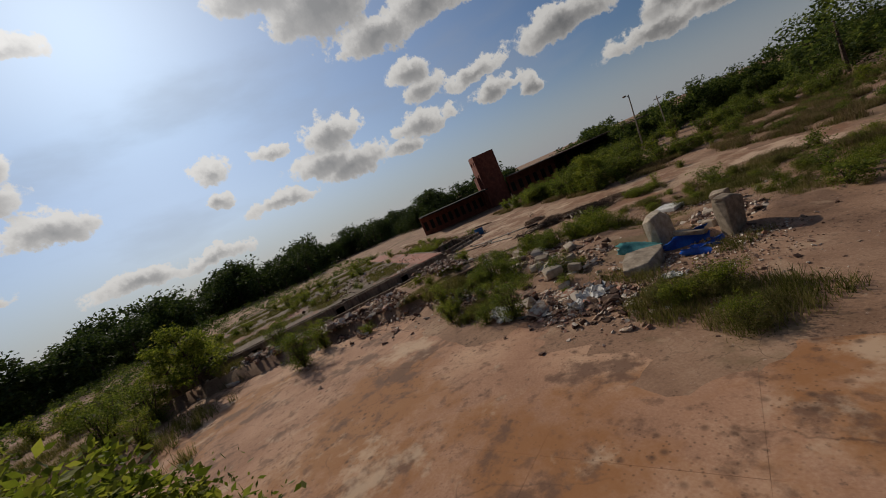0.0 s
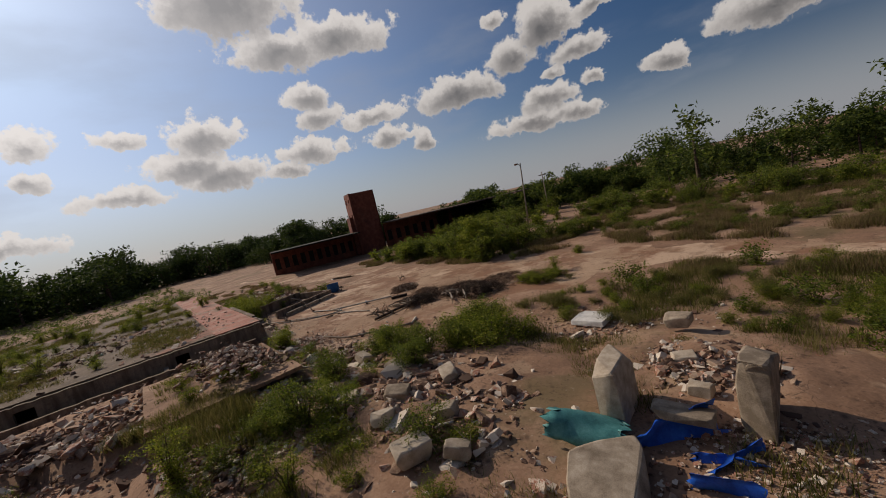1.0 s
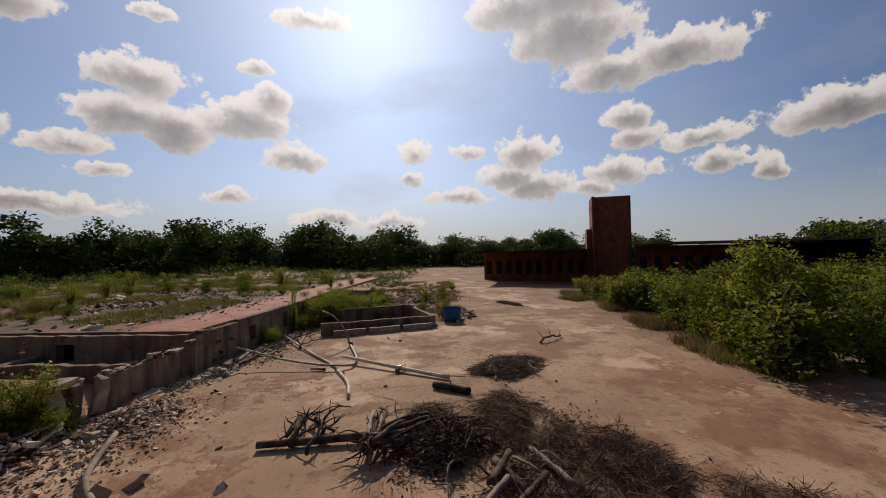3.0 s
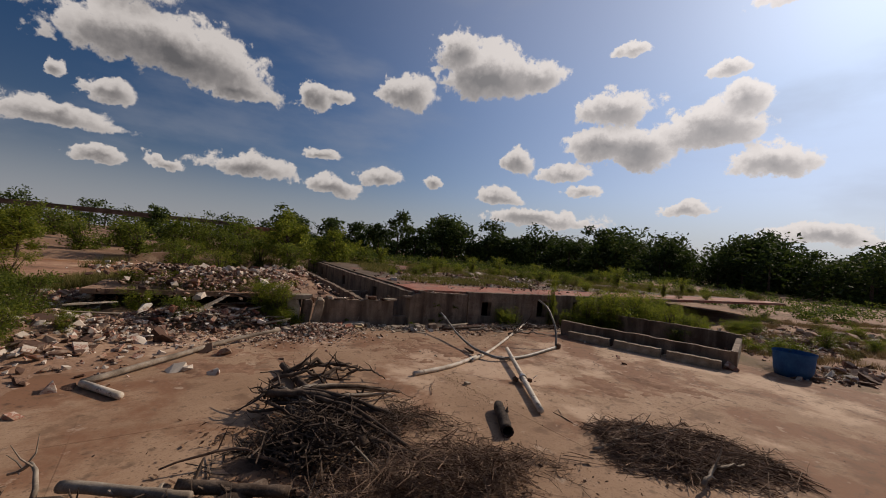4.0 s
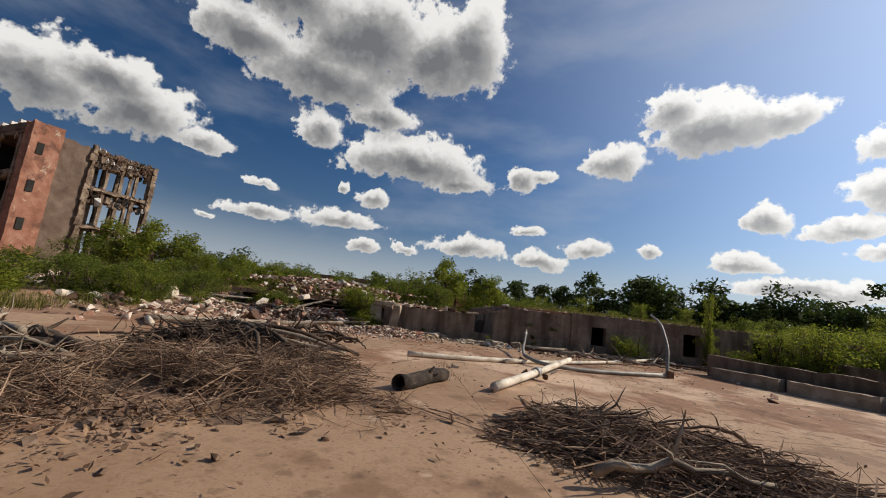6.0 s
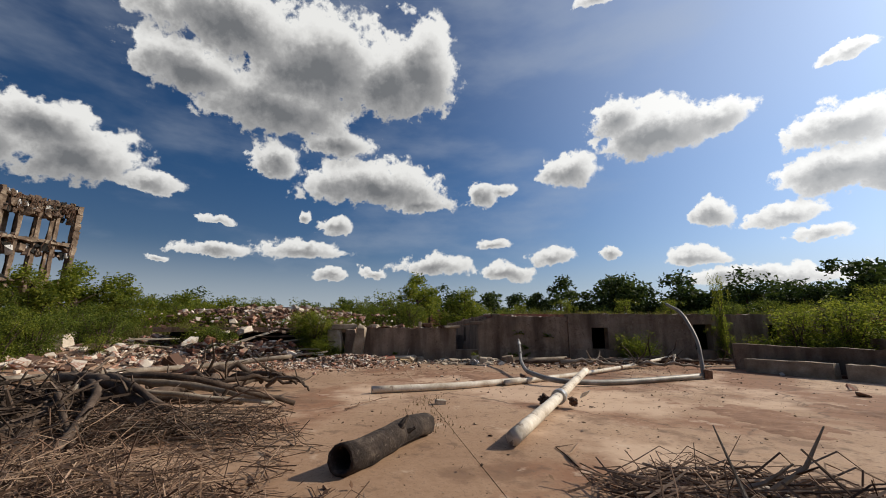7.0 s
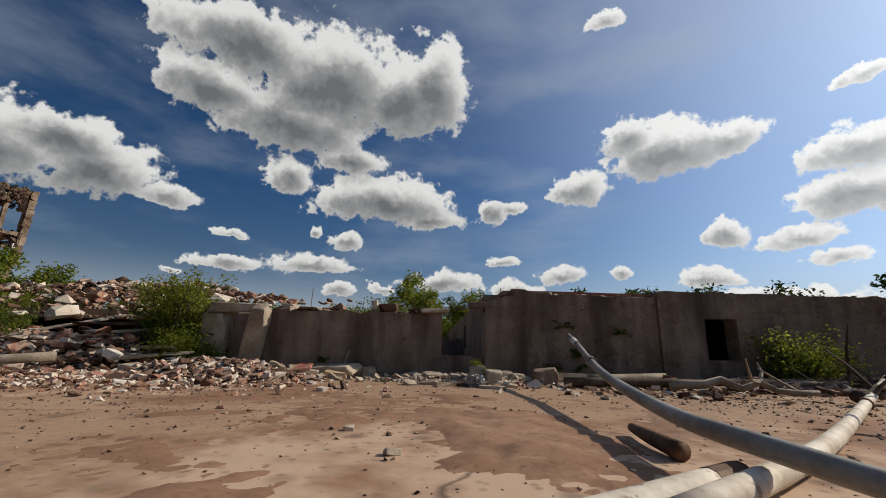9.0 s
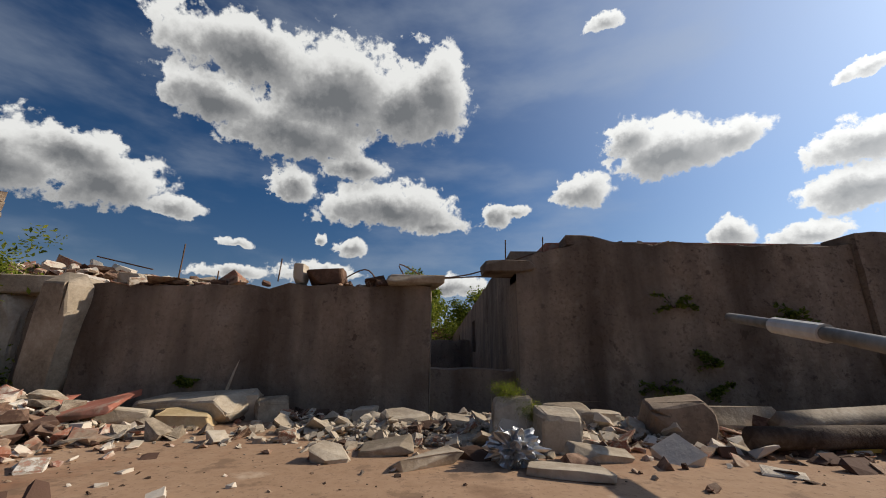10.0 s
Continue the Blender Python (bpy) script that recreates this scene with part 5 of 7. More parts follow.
# remains on the wall tops
chunk_thing(-0.32, 4.36, 1.38, (0.62, 0.5, 0.10), 8, 501, "loose slab lying on the wall's broken end", "loose_slab")
chunk_thing(-3.5, 4.45, 1.37, (0.34, 0.26, 0.2), 4, 502, "broken concrete crust on the wall top", "wall_crust")
chunk_thing(-3.0, 4.45, 1.36, (0.36, 0.26, 0.10), -3, 503, "broken concrete crust on the wall top", "wall_crust")
chunk_thing(-1.62, 4.40, 1.46, (0.12, 0.22, 0.24), 0, 504, "small concrete post stub on the wall top", "post_stub")
chunk_thing(-1.32, 4.42, 1.44, (0.42, 0.28, 0.18), 0, 505, "dark crumpled remnant on the wall top", "wall_crust", "rust")
chunk_thing(-4.08, 4.22, 0.80, (0.44, 0.30, 1.25), -8, 506, "pale upright concrete fragment leaning on the wall", "upright_fragment", "chunk", (6, 8))
chunk_thing(-4.55, 4.75, 0.62, (0.42, 0.5, 1.3), 10, 507, "dark concrete pier remnant", "pier_remnant", "wall")
chunk_thing(-5.15, 4.8, 0.62, (0.6, 0.5, 1.35), -6, 517, "pale broken concrete pier beside the wall", "pier_remnant", "chunk", (3, -4))
chunk_thing(-4.85, 4.85, 1.36, (1.0, 0.6, 0.25), 12, 508, "broken slab resting on a pier", "loose_slab")
chunk_thing(0.72, 4.35, 1.54, (0.55, 0.4, 0.14), 4, 509, "jagged broken slab lip on the wall corner", "slab_lip", "wall")
chunk_thing(1.55, 4.38, 1.86, (0.34, 0.3, 0.12), 0, 510, "chipped crust on the wall top", "wall_crust", "wall")


def rebar(pts, label="thin rusty reinforcing bar", r=0.008):
    pts = [(x, y, z + 0.12) for x, y, z in pts]
    P = smooth_path(pts, 4)
    V, F = tube(P - P[0], np.full(len(P), r), 5)
    return tagged(put("rebar", V, F, M["rust"], m=pose(*pts[0])), label, "rebar", "reinforcing bars on the walls")


for pts in ([(-0.35, 4.4, 1.3), (0.3, 4.42, 1.37), (1.05, 4.4, 1.62)], [(-0.3, 4.45, 1.3), (0.4, 4.5, 1.36), (1.0, 4.45, 1.34)], [(-0.4, 4.38, 1.28), (-0.5, 4.4, 1.48), (-0.2, 4.42, 1.33)],
            [(0.72, 4.4, 1.36), (0.73, 4.4, 1.78)], [(1.16, 4.4, 1.6), (1.17, 4.4, 1.82)], [(-3.05, 4.45, 1.3), (-3.04, 4.45, 1.72)], [(-3.4, 4.5, 1.42), (-4.0, 4.4, 1.55)],
            [(-1.9, 4.45, 1.28), (-1.88, 4.45, 1.55)], [(-1.2, 4.5, 1.3), (-0.9, 4.42, 1.42), (-0.75, 4.42, 1.3)], [(-2.6, 4.45, 1.25), (-2.6, 4.45, 1.40)]):
    rebar(pts)

# crumpled foil, paper
bm = bmesh.new()
bmesh.ops.create_icosphere(bm, subdivisions=4, radius=0.5)
for v in bm.verts:
    p = v.co * 1.0
    v.co = v.co * (0.72 + 0.55 * noise.noise(p * 7.0) + 0.35 * noise.noise(p * 17.0))
V, F = np.array([v.co[:] for v in bm.verts]), [tuple(v.index for v in f.verts) for f in bm.faces]
bm.free()
tagged(put("crumpled_foil", V * np.array([0.36, 0.30, 0.26]), F, M["metal"], m=pose(0.42, 2.5, 0.09)), "crumpled shiny foil scrap on rubble", "foil scrap")
V, F = hull(np.random.default_rng(10), 20, 0.5)
tagged(put("yellow_scrap", V * np.array([0.26, 0.2, 0.1]), F, M["yellow"], m=pose(2.75, 2.85, 0.06)), "torn yellow paper scrap", "paper scrap")

# ---------------------------------------------------------------- upright slabs, drums
chunk_thing(-28.5, 0.3, 1.00, (0.78, 2.17, 2.17), 13, 601, "upright broken concrete slab in rubble", "upright_slab", "chunk", (-4, 3))
chunk_thing(-32.0, -1.1, 1.04, (0.87, 1.74, 2.35), 7, 602, "upright broken concrete slab in rubble", "upright_slab", "chunk", (3, -3))
chunk_thing(-29.9, 3.7, 0.39, (2.87, 1.91, 0.74), -59, 603, "large fallen concrete block with pale top", "fallen_block", "chunk", (6, -4))
chunk_thing(-23.2, -7.0, 0.14, (1.9, 1.6, 0.28), 7, 604, "whitish flat concrete slab among weeds", "white_slab", "white")
chunk_thing(-30.5, 0.4, 0.70, (1.57, 1.13, 0.26), 17, 605, "tan slab resting on a crushed drum", "loose_slab", "chunk", (14, -8))
chunk_thing(-29.2, -3.4, 0.48, (0.87, 0.61, 0.43), 33, 606, "tan concrete chunk in brick rubble", "concrete_chunk")
chunk_thing(-30.3, -1.6, 0.43, (0.70, 0.52, 0.43), 3, 607, "grey concrete chunk in brick rubble", "concrete_chunk")
for k, (x, y, s) in enumerate([(-18.6, 3.0, 1.0), (-20.8, 4.3, 0.9), (-17.1, 1.4, 0.8), (-21.9, 5.6, 0.9), (-19.1, 5.6, 0.7), (-15.0, 3.0, 0.8), (-23.8, 4.1, 0.8), (-24.6, 6.2, 1.0), (-17.2, 5.9, 0.8), (-21.5, 2.0, 0.9), (-27.9, -6.5, 0.9), (-25.9, 5.3, 0.7)]):
    chunk_thing(x, y, 0.75, (s * 1.2, s * 0.8, s * 0.6), k * 37, 620 + k, "grey concrete chunk on a rubble bank", group="chunks on the bank", tilt=(k * 7 % 30 - 15, k * 11 % 30 - 15))


def half_drum(name, m, r, length, mat, label, seed):
    """A cut, crumpled plastic drum shell with thickness."""
    rng = np.random.default_rng(seed)
    n, k = 18, 10
    V, F = [], []
    for layer in (0.0, 0.03):
        for i in range(k + 1):
            for j in range(n + 1):
                a = math.pi * (1.25 * j / n - 0.12)
                rr = (r - layer) * (1 + 0.10 * math.sin(3 * a + i * 0.5) + 0.06 * rng.normal() * (1 if i in (0, k) or j in (0, n) else 0.3))
                V.append((length * (i / k - 0.5) + (0.12 * rng.normal() if i in (0, k) else 0), rr * math.cos(a), rr * math.sin(a) * 0.72))
    o = (k + 1) * (n + 1)
    for i in range(k):
        for j in range(n):
            a = i * (n + 1) + j
            F += [(a, a + 1, a + n + 2, a + n + 1), (o + a, o + a + n + 1, o + a + n + 2, o + a + 1)]
    for i in range(k):
        for j in (0, n):
            a = i * (n + 1) + j
            F.append((a, a + n + 1, o + a + n + 1, o + a))
    for j in range(n):
        for i in (0, k):
            a = i * (n + 1) + j
            F.append((a, a + 1, o + a + 1, o + a))
    return tagged(put(name, V, F, M[mat], m=m, smooth=True), label, "plastic drum")


half_drum("crushed_drum", pose(-28.3, 2.1, 0.35, 12, -14, 28), 0.70, 2.09, "teal", "crushed teal plastic drum shell lying in rubble", 5)
half_drum("crushed_drum", pose(-31.0, 1.0, 0.25, 160, 10, 60), 0.83, 2.44, "blue", "torn bright blue plastic drum shell under a slab", 6)
half_drum("crushed_drum", pose(-31.8, 1.7, 0.2, 190, 0, 20), 0.61, 1.39, "blue", "torn bright blue plastic drum piece", 7)


def bin_thing(x, y, r, h):
    root = base("blue_bin", pose(x, y, 0), "faded blue round plastic bin by the pit wall", "bin")
    V, F = tube([(0, 0, 0), (0, 0, h * 0.3), (0, 0, h * 0.8), (0, 0, h)], [r * 0.85, r * 0.95, r, r], 24)
    put("body", V, F[:-1], M["bluebin"], root, smooth=True)
    V, F = tube([(0, 0, h - 0.06), (0, 0, h + 0.03)], [r * 1.06, r * 1.06], 24)
    put("rim", V, F[:-2], M["bluebin"], root)
    # matte near-black disc closing the inside below the rim
    V, F = tube([(0, 0, h - 0.4), (0, 0, h - 0.38)], [r * 0.97, r * 0.97], 24)
    put("content", V, F, M["dark"], root, "near-black disc set below the rim")


bin_thing(14.6, -7.6, 0.75, 1.05)


def cloth(name, x, y, w, d, h, mat, label, seed, z=0.0):
    rng = np.random.default_rng(seed)
    n = 14
    V, F = [], []
    for layer in (0.0, -0.012):
        for j in range(n + 1):
            for i in range(n + 1):
                u, v = i / n - 0.5, j / n - 0.5
                V.append((u * w + 0.06 * rng.normal(), v * d + 0.06 * rng.normal(), h * abs(noise.noise((u * 5 + seed, v * 5, 0.0))) + 0.3 * h * rng.random() + layer))
    o = (n + 1) ** 2
    for j in range(n):
        for i in range(n):
            a = j * (n + 1) + i
            if (u := math.hypot(i / n - 0.5, j / n - 0.5)) < 0.5 + 0.1 * rng.normal():
                F += [(a, a + 1, a + n + 2, a + n + 1), (o + a, o + a + n + 1, o + a + n + 2, o + a + 1)]
    return tagged(put(name, V, F, M[mat], m=pose(x, y, max(hgt(x, y), z) + 0.03, 0, 0, seed * 31)), label, "plastic sheet")


cloth("torn_sheet", -29.6, 7.9, 2.9, 1.9, 0.6, "white", "torn dirty white plastic sheet on debris", 3)
cloth("torn_sheet", -25.9, 11.0, 1.8, 1.2, 0.4, "white", "torn dirty white plastic sheet on debris", 4)
cloth("torn_sheet", -24.8, 11.0, 2.0, 1.4, 0.5, "white", "torn pale pinkish plastic sheet on debris", 5)
cloth("torn_sheet", -32.6, 4.9, 0.9, 0.7, 0.2, "white", "small white plastic sheet in the weeds", 6)

V, F = tube([(0, 0, 0), (0, 0, 0.02)], [1, 1], 28)
V = V * np.array([2.4, 0.9, 1.0]) * (1 + 0.12 * np.random.default_rng(8).normal(0, 1, len(V)))[:, None] ** 1
V[:, 2] = np.where(V[:, 2] > 0.005, 0.02, 0.0)
tagged(put("puddle", V, F, M["water"], m=pose(25.5, -13.6, 0.02, 0, 0, 20)), "shallow grey rain puddle on the yard", "puddle", kind="structure")

rubble("rubble_verge", (-33.1, 3.4), (4.5, 4.5), 1500, 0.055, 0.04, "scattered stones and scraps on reddish dirt", 56)
rubble("rubble_verge", (-24.4, -6.0), (6.0, 5.0), 2000, 0.06, 0.04, "scattered stones and scraps on reddish dirt", 57)
rubble("rubble_deck_edge", (10.0, 10.0), (8.0, 4.0), 700, 0.08, 0.03, "pale debris strewn over the raised floor", 58, floor=1.94)
rubble("rubble_litter", (-7.2, -10.4), (4.2, 2.4), 1500, 0.05, 0.05, "bark and stone bits in leaf litter", 59, "litter")
for k, (x, y, w, a) in enumerate([(-26.8, 10.9, 2.2, 20), (-21.8, 12.0, 1.6, 70), (-24.3, 9.2, 1.8, -30)]):
    V, F = hull(np.random.default_rng(700 + k), 16, 0.2)
    tagged(put("loose_board", V * np.array([w, 0.22, 0.06]), F, M["driftwood"], m=pose(x, y, max(hgt(x, y), 0) + 0.06, 2, 3, a)), "weathered loose board at the pavement edge", "board")

heap("rubble_heap", (0.55, 3.3), (1.5, 0.55), 220, 0.08, 0.09, "heap of broken concrete bits along the wall foot", 801)
heap("rubble_heap", (-4.1, 3.2), (1.5, 0.9), 300, 0.095, 0.26, "heap of broken brick, tile and white plaster bits", 802, "redmix")
heap("rubble_heap", (-9.0, 4.6), (4.4, 1.3), 300, 0.17, 0.85, "high heap of broken brick, boards and concrete", 803, "redmix")
heap("rubble_heap", (5.8, 3.2), (3.8, 0.7), 160, 0.15, 0.10, "strip of broken debris along the dock wall", 804)
heap("rubble_heap", (-27.1, 8.2), (5.0, 2.6), 220, 0.34, 0.2, "scattered pale debris at the pavement edge", 805)
heap("rubble_heap", (-20.0, 3.7), (7.0, 5.0), 280, 0.34, 0.75, "broad heap of broken concrete and brick", 806)
leaf_bed("fallen_leaves", (-5.0, -10.0), (3.0, 1.9), 0.12, 4500, 0.032, "brown dead leaves and bark in the brushwood", 71)
leaf_bed("fallen_leaves", (-9.3, -11.6), (3.6, 2.4), 0.12, 5500, 0.036, "brown dead leaves and bark in the brushwood", 72)
leaf_bed("fallen_leaves", (1.3, -10.3), (1.9, 1.1), 0.10, 1800, 0.035, "brown dead leaves under a twig heap", 73)
leaf_bed("fallen_leaves", (-6.3, -7.4), (1.8, 1.4), 0.35, 2600, 0.05, "dark bark and leaves round a root ball", 74)

rb = np.random.default_rng(17)
for k in range(14):
    V, F = hull(np.random.default_rng(720 + k), 16, 0.15)
    x, y = rb.uniform(-13.2, -5.2), rb.uniform(3.9, 6.2)
    z = 0.25 + 1.0 * smoothstep(3.6, 5.8, y) * smoothstep(-14.5, -12.0, x)
    tagged(put("loose_board", V * np.array([rb.uniform(0.9, 2.4), rb.uniform(0.12, 0.3), 0.07]), F, M[("driftwood", "bark", "chunk")[k % 3]], m=pose(x, y, z, rb.normal(0, 7), rb.normal(0, 7), rb.normal(5, 25))), "weathered loose board lying on a rubble bank", "board", "boards on the rubble bank")
rubble("rubble_ledge", (-9.0, 8.0), (4.0, 2.4), 1600, 0.11, 0.25, "broken brick and earth on the floor ledge", 61)
bpy.data.objects["rubble_ledge"].location.z = 1.30
rubble("rubble_east", (30.0, -3.0), (14.0, 4.0), 1500, 0.20, 0.1, "scattered pale slabs and debris beyond the pit", 62)

rubble("rubble_yard", (4.8, 1.0), (3.4, 1.7), 1300, 0.014, 0.0, "small stone and wood bits below the dock wall", 63, "grit")
for k in range(22):
    rr = np.random.default_rng(400 + k)
    x, y, L, a = rr.uniform(-12.5, -5.2), rr.uniform(-13.2, -8.0), rr.uniform(0.7, 2.0), rr.uniform(0, 6.28)
    branch_thing("dead_branch", [(x, y, 0.10), (x + L / 2 * math.cos(a), y + L / 2 * math.sin(a), rr.uniform(0.15, 0.38)), (x + L * math.cos(a + 0.3), y + L * math.sin(a + 0.3), 0.12)], rr.uniform(0.014, 0.045), "dry dead branch lying in brushwood", ("driftwood", "bark", "twig")[k % 3], 4, 420 + k)

leaf_bed("fallen_leaves", (-7.2, -12.4), (2.6, 1.0), 0.08, 2200, 0.034, "brown dead leaves and bark in the brushwood", 75)

heap("wall_crumbs", (-3.1, 4.43), (0.75, 0.14), 60, 0.10, 0.07, "crumbled concrete bits on the wall top", 811, floor=1.30, strip=True)
heap("wall_crumbs", (-0.85, 4.43), (0.6, 0.14), 36, 0.08, 0.05, "crumbled concrete bits on the wall top", 812, floor=1.30, strip=True)
heap("wall_crumbs", (3.0, 4.40), (1.5, 0.14), 70, 0.07, 0.04, "crumbled concrete bits on the wall top", 813, floor=1.78, strip=True)

mound("mound_dirt", (-0.3, -0.7), (3.4, 2.8), 0.095, "reddirt", "thin film of red-brown dirt washed over the yard", 12, 10)
mound("mound_dirt", (5.5, -6.5), (4.5, 2.6), 0.09, "reddirt", "thin film of red-brown dirt washed over the yard", 14, -20)
mound("mound_dirt", (-8.0, -1.5), (3.6, 2.4), 0.09, "reddirt", "thin film of red-brown dirt washed over the yard", 15, 25)
mound("mound_dirt", (-2.0, -18.0), (6.0, 3.0), 0.09, "reddirt", "thin film of red-brown dirt washed over the yard", 16, 5)
heap("rubble_heap", (-4.2, 1.5), (1.5, 0.9), 70, 0.06, 0.02, "scattered brick and plaster bits on the yard", 821, "redmix")
heap("rubble_heap", (-1.4, 3.98), (0.9, 0.22), 110, 0.055, 0.05, "strip of small concrete crumbs along the wall foot", 824)
heap("rubble_heap", (3.4, 2.0), (2.2, 1.0), 120, 0.06, 0.02, "scattered wood and stone bits below the wall", 822)

heap("rubble_heap", (-3.7, 3.3), (1.6, 0.8), 170, 0.09, 0.24, "heap of pale broken concrete and plaster bits", 823, "chunk")
for k, (x, y, L, a, r) in enumerate([(-6.4, -3.4, 2.4, 10, 0.085), (-6.0, -4.2, 2.0, 25, 0.07), (-5.8, -3.0, 1.8, -15, 0.06), (-5.2, -3.9, 1.6, 50, 0.055), (-6.8, -4.0, 2.2, -5, 0.06), (-4.9, -3.2, 1.3, 160, 0.045), (-5.4, -4.3, 1.5, 120, 0.04), (-4.6, -3.7, 1.2, -30, 0.04)]):
    rr = np.random.default_rng(440 + k)
    c, d = math.cos(radians(a)), math.sin(radians(a))
    branch_thing("root_branch", [(x, y, 0.08 + r), (x + L * 0.35 * c, y + L * 0.35 * d, 0.16 + r + rr.uniform(0, 0.2)), (x + L * 0.7 * c - 0.1 * d, y + L * 0.7 * d + 0.1 * c, 0.12 + r + rr.uniform(0, 0.15)), (x + L * c, y + L * d, 0.08 + r)], r, "gnarled dark root limb in a tangle", "bark", 3, 460 + k)
# ---------------------------------------------------------------- buildings
def block(x0, y0, z0, x1, y1, z1):
    V = [(x, y, z) for z in (z0, z1) for y in (y0, y1) for x in (x0, x1)]
    F = [(0, 2, 3, 1), (4, 5, 7, 6), (0, 1, 5, 4), (2, 6, 7, 3), (0, 4, 6, 2), (1, 3, 7, 5)]
    return np.array(V, float), F


def rough_block(x0, y0, z0, x1, y1, z1, rng, cell=0.7, jag=0.12, top=0.3):
    """A box with rough faces and a crumbled top edge."""
    nx, ny, nz = (max(1, round(abs(b - a) / cell)) for a, b in ((x0, x1), (y0, y1), (z0, z1)))
    bm = bmesh.new()
    grid = {}
    for k in range(nz + 1):
        for j in range(ny + 1):
            for i in range(nx + 1):
                if i in (0, nx) or j in (0, ny) or k in (0, nz):
                    p = [x0 + (x1 - x0) * i / nx, y0 + (y1 - y0) * j / ny, z0 + (z1 - z0) * k / nz]
                    p = [c + rng.normal(0, jag * 0.3) for c in p]
                    if k == nz:
                        p[2] += rng.uniform(-top, top * 0.4)
                    grid[i, j, k] = bm.verts.new(p)
    def q(a, b, c, d):
        bm.faces.new((grid[a], grid[b], grid[c], grid[d]))
    for j in range(ny):
        for i in range(nx):
            q((i, j, 0), (i, j + 1, 0), (i + 1, j + 1, 0), (i + 1, j, 0))
            q((i, j, nz), (i + 1, j, nz), (i + 1, j + 1, nz), (i, j + 1, nz))
    for k in range(nz):
        for i in range(nx):
            q((i, 0, k), (i + 1, 0, k), (i + 1, 0, k + 1), (i, 0, k + 1))
            q((i, ny, k), (i, ny, k + 1), (i + 1, ny, k + 1), (i + 1, ny, k))
        for j in range(ny):
            q((0, j, k), (0, j, k + 1), (0, j + 1, k + 1), (0, j + 1, k))
            q((nx, j, k), (nx, j + 1, k), (nx, j + 1, k + 1), (nx, j, k + 1))
    return bm


def ruin():
    rng = np.random.default_rng(15)
    u = math.degrees(math.atan2(0.36, -0.93))
    root = base("ruined_mill", pose(-52.9, 27.1, 1.9, 0, 0, u) @ Matrix.Diagonal((0.895, 0.895, 0.985, 1)), "ruined three-storey brick and concrete mill with open bays", "building")
    # local x runs back along the wing, local -y runs along the skeleton
    from_bm("brick_pier", rough_block(-1.0, -2.6, 0, 1.2, 0.6, 16.2, rng, 0.8, 0.10, 0.5), M["brick_light"], root, "sunlit worn brick end wall")
    for z in (3.0, 7.6, 12.2):
        put("pier_window", *block(-1.12, -0.9, z, -0.95, -0.2, z + 1.4), M["dark"], root, "small dark window slot")
    # beside the lit brick; its shade comes from the dark brown colour
    from_bm("inner_wall", rough_block(-0.2, -6.6, 0, 0.5, -2.5, 15.4, rng, 0.8, 0.10, 0.5), M["plaster"], root, "bare plaster wall coloured dark brown to stand for shade")
    storeys = (0.0, 5.1, 10.2, 15.2)
    for z in storeys[1:]:
        from_bm("floor_slab", rough_block(-0.6, -15.0, z - 0.45, 6.0, -6.5, z, rng, 0.8, 0.22, 0.2), M["frame"], root, "broken pale concrete floor slab")
    for y in (-6.9, -8.8, -10.8, -12.8, -14.7):
        for x in (0.0, 5.4):
            for a, b in zip(storeys, storeys[1:]):
                if rng.random() < 0.93:
                    from_bm("column", rough_block(x - 0.22, y - 0.22, a, x + 0.22, y + 0.22, b - 0.4, rng, 1.2, 0.12, 0.05), M["frame"], root)
    for z, count in ((5.1, 18), (10.2, 60), (15.2, 150)):
        for _ in range(count):
            V, F = hull(rng, 12, 0.4)
            s = rng.uniform(0.2, 1.05)
            put("hanging_debris", V * np.array([s, s * 1.1, s * rng.uniform(0.4, 1.1)]), F, M[("frame", "plaster", "plaster", "frame", "white", "dark")[int(rng.integers(0, 6))]], root, m=pose(rng.uniform(-0.6, 1.2), rng.uniform(-15.0, -6.6), z - rng.uniform(-0.3, 2.0) * (1.0 if z > 6 else 0.3), rng.uniform(0, 90), 0, rng.uniform(0, 90)))
    for _ in range(44):
        y, z = rng.uniform(-15.2, -6.6), (10.2, 15.2, 15.2)[int(rng.integers(0, 3))]
        P = np.array([(-0.7, y, z), (-0.9, y + rng.normal(0, 0.3), z - rng.uniform(0.4, 1.2)), (-0.8, y + rng.normal(0, 0.7), z - rng.uniform(0.8, 2.6))])
        put("hanging_bar", *tube(P, [0.04, 0.04, 0.03], 4), M["rust"], root)
    # jagged brick left standing at both ends of the skeleton
    for y, zs in ((-6.5, np.arange(0.4, 15.4, 1.1)), (-14.9, np.arange(6.5, 15.2, 1.1))):
        for z in zs:
            w = rng.uniform(0.3, 0.75)
            from_bm("brick_remnant", rough_block(-0.7, y - w * 0.6, z, 0.1, y + w * 0.6, z + 1.15, rng, 0.6, 0.2, 0.1), M["brick_light" if rng.random() < 0.12 else "frame"], root)
    # wing with dark bays
    for x in np.arange(1.6, 31, 7.0):
        for y in (0.4, -8.0):
            from_bm("wing_column", rough_block(x - 0.3, y - 0.3, 0, x + 0.3, y + 0.3, 14.6, rng, 1.5, 0.12, 0.1), M["frame"], root)
    for z in storeys[1:]:
        from_bm("wing_floor", rough_block(1.0, -8.6, z - 0.6, 31, 0.7, z - 0.1, rng, 1.6, 0.15, 0.1), M["frame" if z < 15 else "plaster"], root, "grey concrete floor edge")
